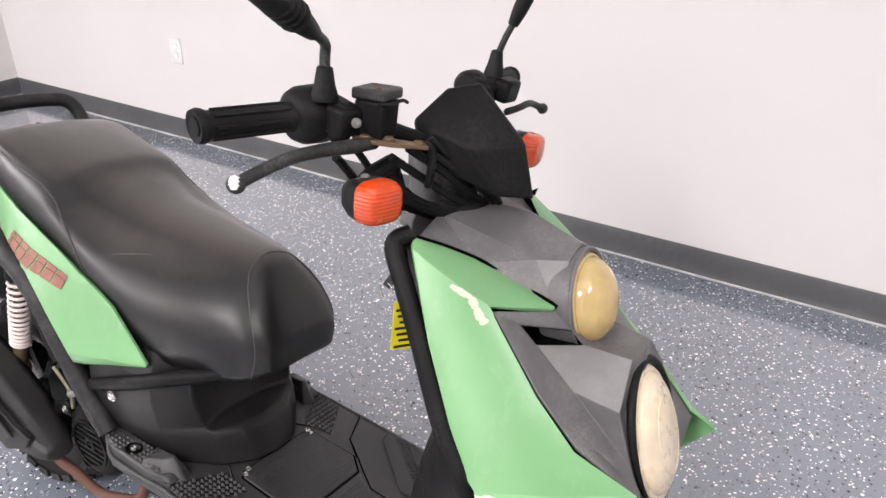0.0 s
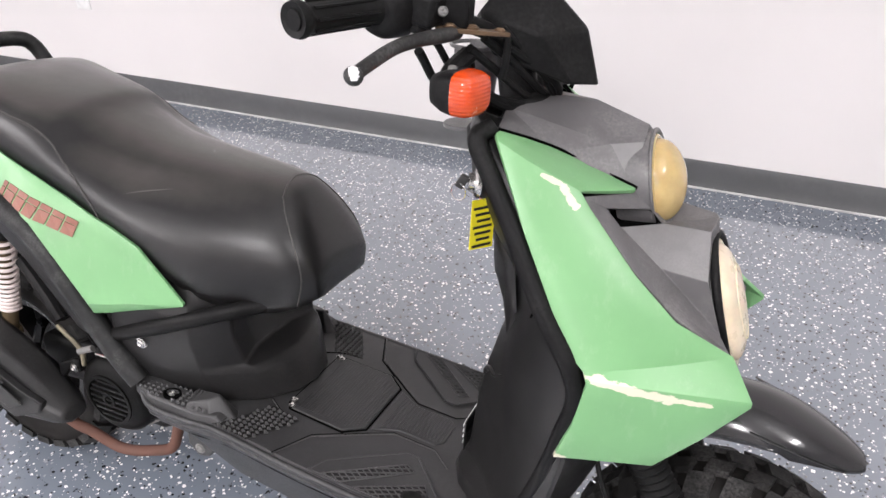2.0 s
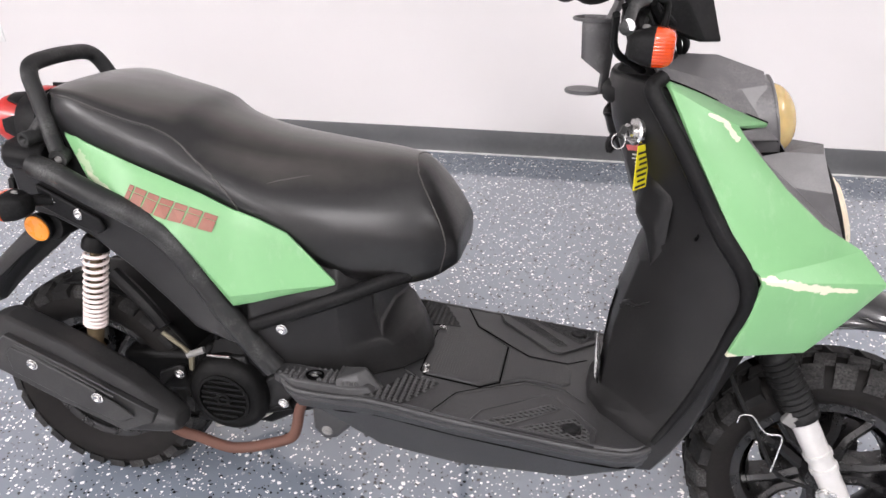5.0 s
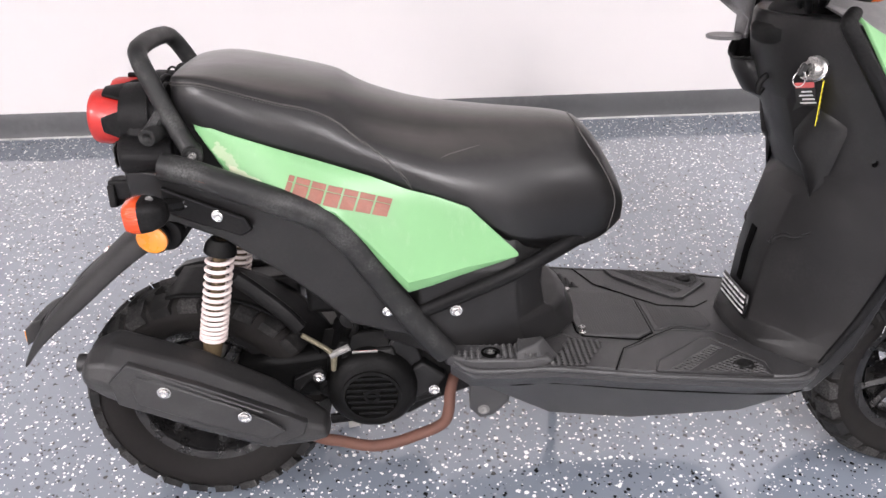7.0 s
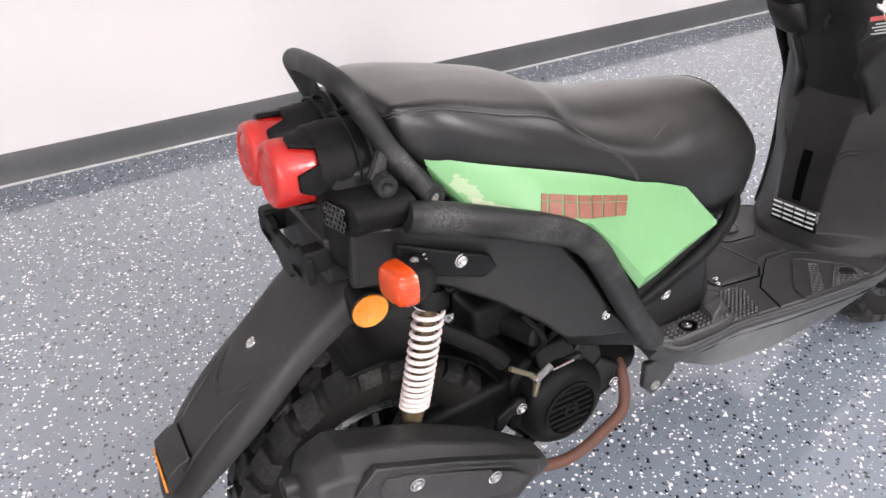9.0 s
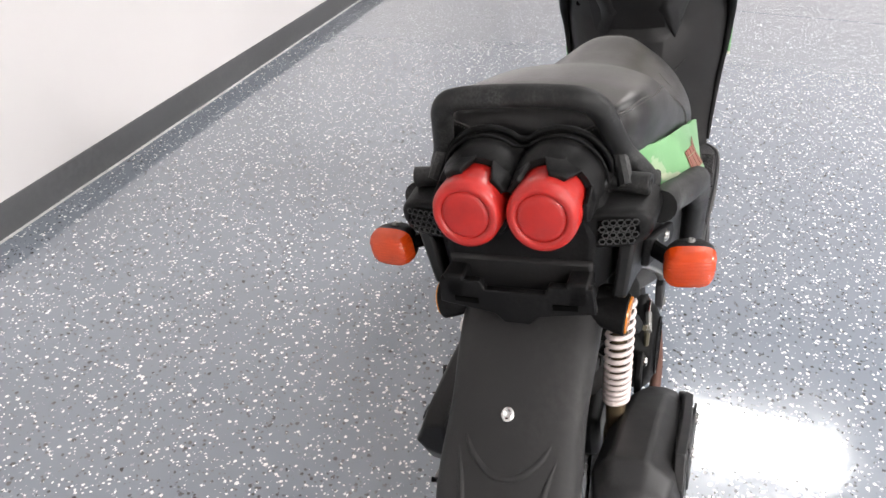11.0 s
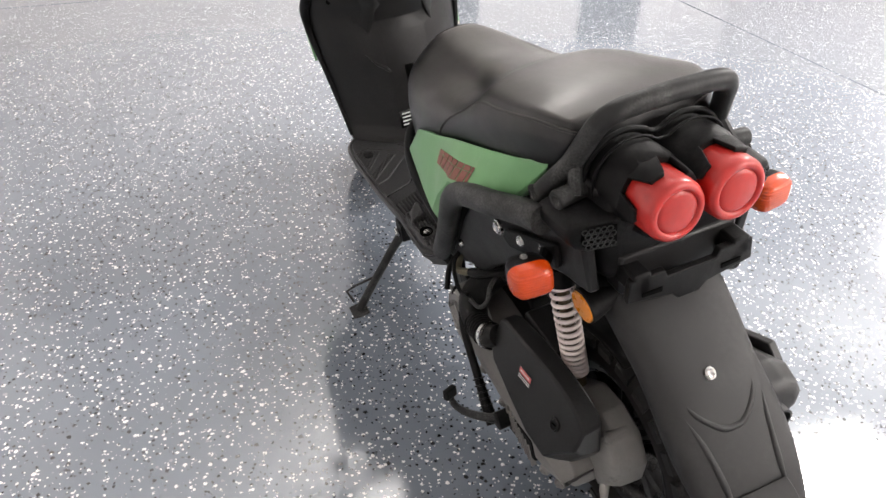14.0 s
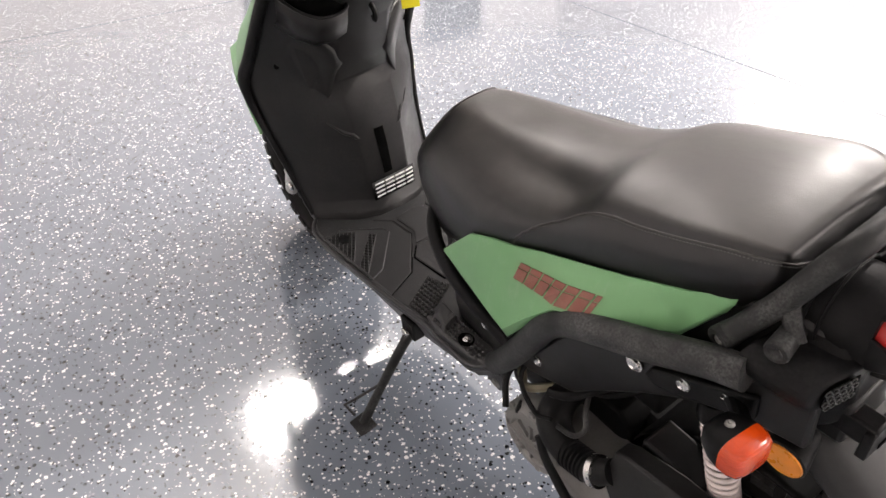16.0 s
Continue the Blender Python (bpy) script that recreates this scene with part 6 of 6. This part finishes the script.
clamp = part("hose_clamp", spin([(-0.0055, 0.0225), (-0.0055, 0.0262), (0.0055, 0.0262), (0.0055, 0.0225)], (0.158, 0.186, 0.385), (1, 0.2, -0.6), 24), M_STEEL, hose, "bright steel hose clamp", straight=True)
part("clamp_screw", block((0.162, 0.196, 0.361), (0.016, 0.007, 0.008), (0, 30, 0)), M_BRASS, clamp, bevel=0.001, straight=True)
part("vent_pipe", tube([(0.25, 0.10, 0.455), (0.222, 0.148, 0.445), (0.205, 0.166, 0.424), (0.218, 0.178, 0.404), (0.25, 0.182, 0.40)], 0.0045, 8), M_TUBE, hose, "thin grimy pipe", straight=True)
part("hose_stub", spin([(-0.02, 0.012), (0.012, 0.0125), (0.014, 0.009), (0.014, 0)], (0.345, 0.168, 0.338), (0.8, 0.5, 0.3), 14), M_RUBBER, hose, straight=True)
kick = part("kick_lever", tube([(0.096, 0.198, 0.222), (0.115, 0.222, 0.218), (0.148, 0.248, 0.21), (0.176, 0.262, 0.208), (0.186, 0.266, 0.216)], [0.011, 0.009, 0.008, 0.007, 0.007], 10), M_TUBE, S, "folded black kick lever", straight=True)
part("pedal", block((0.191, 0.267, 0.236), (0.013, 0.03, 0.022), (12, 10, 30)), M_RUBBER, kick, bevel=0.003, straight=True)
part("pedal_arm", tube([(0.186, 0.266, 0.212), (0.19, 0.266, 0.23)], 0.006, 8, steps=1), M_TUBE, kick, straight=True)
part("pivot", spin([(-0.04, 0.018), (0.012, 0.018), (0.014, 0.012), (0.014, 0)], (0.096, 0.2, 0.222), (0, 1, 0), 16), M_RUBBER, kick, straight=True)
boot = part("breather_hose", tube([(0.285, 0.19, 0.345), (0.262, 0.198, 0.318), (0.225, 0.203, 0.29), (0.185, 0.207, 0.258), (0.148, 0.21, 0.222), (0.116, 0.212, 0.192)], [0.007, 0.0075, 0.008, 0.0085, 0.011, 0.0125], 12), M_RUBBER, S, "black breather hose with a ribbed boot", smooth=60, straight=True)
for k in range(7):
    q = Vector((0.182, 0.207, 0.255)).lerp(Vector((0.125, 0.212, 0.2)), k / 6)
    part("boot_rib", spin([(-0.002, 0.009), (-0.001, 0.013), (0.001, 0.013), (0.002, 0.009)], q, (-0.72, 0.06, -0.69), 12), M_RUBBER, boot, straight=True)
# muffler
body = []
for xt, zt, xb, zb, k in ((-0.203, 0.418, -0.213, 0.375, 0.6), (-0.19, 0.432, -0.203, 0.358, 0.85), (-0.155, 0.443, -0.172, 0.335, 1.0), (-0.02, 0.394, -0.035, 0.258, 1.0), (0.099, 0.329, 0.088, 0.214, 0.97), (0.165, 0.281, 0.172, 0.222, 0.7), (0.192, 0.262, 0.197, 0.228, 0.5)):
    a, b = Vector((xt, 0, zt)), Vector((xb, 0, zb))
    body.append([a.lerp(b, f) + Vector((0, -0.148 + (y + 0.148) * k, 0)) for y, f in ((-0.115, 0), (-0.165, 0), (-0.198, 0.2), (-0.208, 0.5), (-0.198, 0.8), (-0.165, 1), (-0.115, 1), (-0.09, 0.75), (-0.09, 0.25))])
muf = part("muffler", loft(body), M_MUFFLER, S, "matt black muffler with bolted heat shield", smooth=30, bevel=0.006, segments=3, straight=True)


def shield_face(x, out):
    return -0.2085 - out + 0.35 * max(0.0, x - 0.115)


guard_out = [(-0.152, 0.395), (-0.118, 0.428), (0.0, 0.378), (0.128, 0.312), (0.165, 0.283), (0.158, 0.262), (0.108, 0.246), (-0.02, 0.296), (-0.145, 0.35)]
hs = part("heat_shield", slab([(x, shield_face(x, -0.012), z) for x, z in guard_out], (0, -0.0155, 0)), M_MUFFLER, muf, "ribbed heat shield", bevel=0.0025, straight=True)
inner = [(-0.118, 0.392), (-0.105, 0.406), (0.0, 0.36), (0.10, 0.308), (0.13, 0.28), (0.10, 0.266), (-0.01, 0.306), (-0.112, 0.352)]
part("shield_inset", slab([(x, shield_face(x, 0.002), z) for x, z in inner], (0, -0.0042, 0)), M_MUFFLER, hs, bevel=0.0018, straight=True)
for a, b in (((-0.095, 0.414), (0.095, 0.322)), ((-0.085, 0.398), (0.06, 0.33)), ((-0.1, 0.352), (0.09, 0.275))):
    part("shield_rib", tube([(a[0], shield_face(a[0], 0.0035), a[1]), (b[0], shield_face(b[0], 0.0035), b[1])], 0.0024, 6, steps=1), M_MUFFLER, hs, straight=True)
for x, z in ((-0.063, 0.374), (0.064, 0.318)):
    bolt((x, -0.216 / waist(z), z), (0, -1, 0), 0.0095, hs)
part("tail_pipe", spin([(-0.02, 0.017), (0.022, 0.0165), (0.022, 0.0125), (0, 0.0125), (0, 0)], (-0.207, -0.138, 0.388), (-1, 0, 0.1), 18), M_MUFFLER, muf, straight=True)
part("exhaust_pipe", tube([(0.165, -0.14, 0.213), (0.185, -0.135, 0.2), (0.21, -0.128, 0.189), (0.25, -0.125, 0.175), (0.28, -0.125, 0.172), (0.32, -0.125, 0.18), (0.36, -0.122, 0.193), (0.392, -0.118, 0.204), (0.41, -0.115, 0.218), (0.417, -0.11, 0.243), (0.42, -0.1, 0.27), (0.43, -0.07, 0.295), (0.435, -0.02, 0.30)], 0.0108, 14), M_RUST, S, "rust-brown exhaust pipe", smooth=70, straight=True)
part("lower_bar", tube([(0.19, -0.1, 0.205), (0.26, -0.1, 0.215), (0.34, -0.11, 0.25), (0.40, -0.11, 0.27)], 0.011, 10), M_BLACK, S)
# side stand
stand = part("side_stand", tube([(0.688, 0.175, 0.268), (0.69, 0.20, 0.24), (0.702, 0.265, 0.142), (0.712, 0.318, 0.056)], [0.014, 0.011, 0.010, 0.011], 12), M_TUBE, S, "black side stand resting on the floor", straight=True)
part("stand_foot", block((0.712, 0.321, 0.052), (0.05, 0.045, 0.006), (-8.2, 0, 0)), M_TUBE, stand, bevel=0.002, straight=True)
part("stand_spring", tube([(0.70, 0.255, 0.155), (0.725, 0.315, 0.125), (0.755, 0.335, 0.09), (0.735, 0.325, 0.064)], 0.0032, 8, steps=1), M_TUBE, stand, straight=True)
part("stand_lug", block((0.688, 0.17, 0.28), (0.045, 0.03, 0.05)), M_BLACK, stand, bevel=0.004, straight=True)
bolt((0.688, 0.235, 0.275), (0, 1, 0), 0.009, stand)

# -- handlebar, turned a little to the right --
TURN = pose(0.981, -0.009, -0.002, 0, 0, 0.3) @ Matrix.Translation((-0.98, 0, 0))
H = part("handlebar", tube([(0.888, -0.325, 1.083), (0.915, -0.21, 1.085), (0.945, -0.15, 1.08), (0.985, -0.09, 1.055), (1.0, 0, 1.03), (0.985, 0.09, 1.055), (0.945, 0.15, 1.08), (0.915, 0.21, 1.085), (0.888, 0.325, 1.083)], 0.011, 12), M_BLACK, S, "black handlebar with controls", smooth=70)
H.matrix_local = TURN


def hpart(name, bm, material, label="", **kw):
    return part(name, bm, material, H, label, **kw)


for s in SIDES:
    ga, gb = Vector((0.888, 0.325 * s, 1.083)), Vector((0.914, 0.215 * s, 1.085))
    w = (gb - ga).normalized()
    prof = [(-0.004, 0.010), (-0.002, 0.0105), (-0.004, 0.0175), (0.002, 0.0192), (0.006, 0.0182), (0.01, 0.0158)] + [(0.012 + 0.0105 * k, 0.0155) for k in range(9)] + [(0.108, 0.0185), (0.114, 0.02), (0.118, 0.019)]
    g = hpart("grip", spin(prof, ga, w, 24), M_RUBBER, "black rubber grip", smooth=50)
    for k in range(8):
        a = 2 * math.pi * k / 8
        o = Vector((0, 0, 1)) * math.cos(a) * 0.0161 + w.cross(Vector((0, 0, 1))) * math.sin(a) * 0.0161
        part("grip_rib", tube([ga + w * 0.014 + o, ga + w * 0.10 + o], 0.0018, 6, steps=1), M_RUBBER, g)
    if s > 0:
        gb = gb - Vector((0.012, 0.03, 0))
    drum = hpart("switch_housing", spin([(h, r * (1.0 if s < 0 else 0.72)) for h, r in ((-0.008, 0.02), (-0.004, 0.028), (0.006, 0.033), (0.03, 0.034), (0.038, 0.03), (0.045, 0.024))], gb, w, 24), M_BLACK, "rounded black switch housing", smooth=40)
    part("housing_lug", block(gb + w * 0.03 + Vector((0.02, 0, 0.0)), (0.05, 0.028, 0.05 if s < 0 else 0.03), (0, 15, 0)), M_BLACK, drum, bevel=0.008)
    boot = hpart("mirror_boot", spin([(-0.006, 0.0155), (0.0, 0.015), (0.012, 0.0115), (0.03, 0.0088), (0.032, 0.006)], (0.943, (0.2 if s < 0 else 0.168) * s, 1.112), (0.02, 0, 1), 20), M_RUBBER, "ribbed black mirror stem boot")
    hpart("clamp", block((0.958, 0.185 * s, 1.085), (0.03, 0.04, 0.035), (0, 10, 0)), M_BLACK, bevel=0.006)
    lever = [(0.985, 0.165, 1.06), (0.985, 0.205, 1.062), (0.977, 0.245, 1.062), (0.968, 0.28, 1.058), (0.962, 0.325, 1.047), (0.96, 0.345, 1.041)]
    if s > 0:
        lever = [(x - 0.01, y, z - 0.004) for x, y, z in lever]
    lv = hpart("brake_lever", tube(flip(lever, s), [0.0075, 0.0085, 0.0075, 0.007, 0.0068, 0.0068] if s < 0 else 0.0055, 10), M_TUBE if s < 0 else M_RUBBER, "black brake lever, ball end rubbed bare" if s < 0 else "black brake lever", smooth=70)
    e = Vector((lever[-1][0], lever[-1][1] * s, lever[-1][2]))
    ball = part("ball_end", spin([(0.0095 * math.cos(a), 0.0095 * math.sin(a)) for a in np.linspace(math.pi, 0, 9)], e, (0, s, -0.1), 16), M_TUBE, lv)
    if s < 0:
        part("worn_patch", spin([(0.0099 * math.cos(a), 0.0099 * math.sin(a)) for a in np.linspace(0.95, 0.02, 6)], e, (0.45, -0.65, 0.6), 9, squash=0.85), M_FIXTURE, ball, "paint rubbed off")
hpart("mirror_stem", tube([(0.943, -0.2, 1.13), (0.944, -0.2, 1.155), (0.95, -0.206, 1.168), (0.962, -0.228, 1.178), (0.975, -0.255, 1.188)], 0.0058, 10), M_TUBE, "bent mirror stem", smooth=70)
st = hpart("stem_sleeve", tube([(0.97, -0.245, 1.184), (0.985, -0.275, 1.196), (1.0, -0.31, 1.21), (1.03, -0.37, 1.236)], [0.009, 0.0125, 0.0145, 0.016], 14), M_RUBBER, "ribbed rubber mirror sleeve", smooth=70)
for k in range(4):
    q = Vector((0.993, -0.292, 1.203)).lerp(Vector((1.008, -0.325, 1.217)), k / 3)
    part("sleeve_rib", spin([(-0.002, 0.013), (-0.001, 0.0165), (0.001, 0.0165), (0.002, 0.013)], q, (0.4, -0.85, 0.36), 14), M_RUBBER, st)
hpart("mirror_stem", tube([(0.943, 0.168, 1.13), (0.953, 0.172, 1.165), (0.963, 0.176, 1.19)], 0.0052, 10, steps=1), M_TUBE, "straight mirror stem")
hpart("stem_sleeve", tube([(0.96, 0.175, 1.182), (0.967, 0.178, 1.205), (0.978, 0.183, 1.24)], [0.008, 0.0115, 0.013], 14), M_RUBBER, "rubber mirror sleeve")
res = hpart("fluid_reservoir", block((0.977, -0.151, 1.086), (0.034, 0.039, 0.046), (0, 0, 12), taper=1.1), M_BLACK, "square black brake fluid reservoir", bevel=0.004)
part("reservoir_lid", block((0.977, -0.151, 1.1155), (0.042, 0.048, 0.013), (0, 0, 12)), M_TUBE, res, "scuffed screw-down lid", bevel=0.003)
for q in ((0.965, -0.14, 1.1215), (0.988, -0.163, 1.1215)):
    bolt(q, (0, 0, 1), 0.003, res, M_RUSTY_PLATE)
part("torn_gasket", tube([(1.0, -0.178, 1.108), (1.004, -0.16, 1.107), (1.002, -0.138, 1.109), (1.004, -0.13, 1.106)], 0.0022, 6), M_RUBBER, res)
mount = hpart("switch_plate", slab([(0.975, -0.19, 1.063), (1.01, -0.168, 1.06), (1.035, -0.128, 1.055), (1.022, -0.118, 1.055), (0.985, -0.15, 1.06), (0.965, -0.18, 1.063)], (0, 0, 0.005)), M_RUSTY_PLATE, "rust-spotted lever bracket", bevel=0.001)
for q in ((0.982, -0.178, 1.068), (1.0, -0.158, 1.066), (1.022, -0.13, 1.061)):
    bolt(q, (0, 0, 1), 0.006, mount, M_RUSTY_PLATE)
bolt((0.978, -0.188, 1.085), (0.6, -0.6, 0.3), 0.0045, mount, M_DULL)
hpart("hose_joint", tube([(1.005, -0.115, 1.055), (1.02, -0.10, 1.05), (1.02, -0.098, 1.02), (1.015, -0.095, 1.0)], 0.005, 10), M_RUBBER)
# instrument pod
T0, T1, R1, R2 = (1.02, 0.0, 1.122), (0.995, 0.034, 1.115), (0.978, 0.082, 1.075), (0.995, 0.078, 1.022)
F0, F1, B0, B1, K1 = (1.094, 0.0, 1.056), (1.05, 0.062, 1.05), (1.117, 0.0, 0.985), (1.085, 0.034, 0.988), (0.955, 0.04, 1.06)
pod = bmesh.new()
P0 = {}
def pv(q):
    key = tuple(round(v, 4) for v in q)
    if key not in P0:
        P0[key] = pod.verts.new(q)
    return P0[key]
for s in SIDES:
    m = lambda q: (q[0], q[1] * s, q[2])
    for face in ((T0, T1, F1, F0), (T1, R1, F1), (F0, F1, B1, B0), (F1, R1, R2), (F1, R2, B1), (T1, K1, R1), (R1, K1, R2), (R2, K1, (0.985, 0.0, 1.005), B1), (B1, (0.985, 0.0, 1.005), B0), (T0, (0.955, 0.0, 1.075), K1, T1), ((0.955, 0.0, 1.075), (0.985, 0.0, 1.005), K1)):
        pts = []
        for q in face:
            v = pv(m(q))
            if v not in pts:
                pts.append(v)
        if len(pts) > 2 and pod.faces.get(pts) is None:
            pod.faces.new(pts)
hpart("instrument_pod", pod, M_BLACK, "faceted matt black instrument pod", smooth=15, bevel=0.005, segments=3)
hpart("pod_neck", tube([(1.02, 0, 0.93), (1.005, 0, 0.98), (1.0, 0, 1.03)], [0.03, 0.026, 0.03], 14), M_BLACK)
for s in SIDES:
    hsig = turn_signal((1.004, 0.188 * s, 1.0), (0.98, 0.14 * s, -0.03), (0.030, 0.026, 0.036), flip([(0.985, 0.13, 1.03), (0.98, 0.16, 1.02), (0.982, 0.185, 1.01)], s), s)
    hsig.parent = H
# cable bundle from the controls down into the steering head
for k, (a, b, c) in enumerate((((1.01, -0.09, 1.06), (1.045, -0.03, 1.0), (1.06, 0.02, 0.95)), ((1.0, -0.10, 1.05), (1.06, -0.02, 0.99), (1.055, 0.03, 0.95)), ((0.975, -0.16, 1.02), (1.01, -0.075, 0.962), (1.05, 0.01, 0.945)), ((0.985, -0.15, 1.01), (1.02, -0.05, 0.955), (1.05, 0.04, 0.945)), ((0.99, -0.14, 1.04), (1.02, -0.06, 0.985), (1.035, -0.01, 0.955)), ((0.98, -0.15, 1.03), (1.0, -0.09, 0.975), (1.04, -0.02, 0.95)), ((0.96, -0.17, 1.05), (0.985, -0.11, 0.98), (1.05, 0.0, 0.95)),
                              ((1.0, -0.12, 1.05), (1.03, -0.05, 1.0), (1.05, 0.01, 0.955)), ((0.97, 0.15, 1.04), (1.01, 0.08, 0.98), (1.04, 0.02, 0.95)), ((0.985, -0.12, 1.02), (0.975, -0.07, 0.965), (1.01, -0.01, 0.94)), ((0.95, -0.19, 1.04), (0.955, -0.13, 0.985), (1.0, -0.05, 0.945)))):
    hpart("control_cable", tube([a, b, c], 0.0045 + 0.001 * (k % 3), 8, steps=10), M_RUBBER)
hpart("steering_gaiter", loft([[(1.0 + rx * math.cos(a) + 0.008, ry * math.sin(a), z + 0.14 * rx * math.cos(a) * 2.0) for a in (2 * math.pi * k / 28 for k in range(28))] for z, rx, ry in ((0.905, 0.058, 0.066), (0.912, 0.064, 0.073), (0.93, 0.066, 0.075), (0.936, 0.06, 0.066), (0.938, 0.05, 0.056), (0.955, 0.044, 0.05), (0.962, 0.034, 0.04))]), M_RUBBER, "black rubber steering head gaiter", smooth=50)
# cup holder clipped to the bar
cup = [[(0.923 + r * math.cos(a), 0.05 + r * math.sin(a), z + 0.02) for a in np.linspace(-2.2, 2.2, 15)] for z, r in ((0.99, 0.034), (0.975, 0.0335), (0.93, 0.030))]
low = [[(0.923 + r * math.cos(a), 0.05 + r * math.sin(a), z + 0.02) for a in np.linspace(-1.0, 1.0, 15)] for z, r in ((0.905, 0.028), (0.88, 0.026), (0.872, 0.025))]
ch = hpart("cup_holder", sheet(cup + low), M_GREY, "grey plastic cup holder", solid=0.004, smooth=50)
part("cup_base", spin([(-0.002, 0.030), (0.002, 0.031), (0.004, 0.029)], (0.911, 0.05, 0.892), (0, 0, 1), 24), M_GREY, ch)
part("cup_rim", tube([(0.923 + 0.035 * math.cos(a), 0.05 + 0.035 * math.sin(a), 1.01) for a in np.linspace(0, 6.28, 24)], 0.003, 8, steps=1), M_GREY, ch)
part("cup_arm", tube([(0.945, 0.065, 1.005), (0.96, 0.09, 1.04), (0.955, 0.12, 1.07)], 0.008, 8), M_GREY, ch)
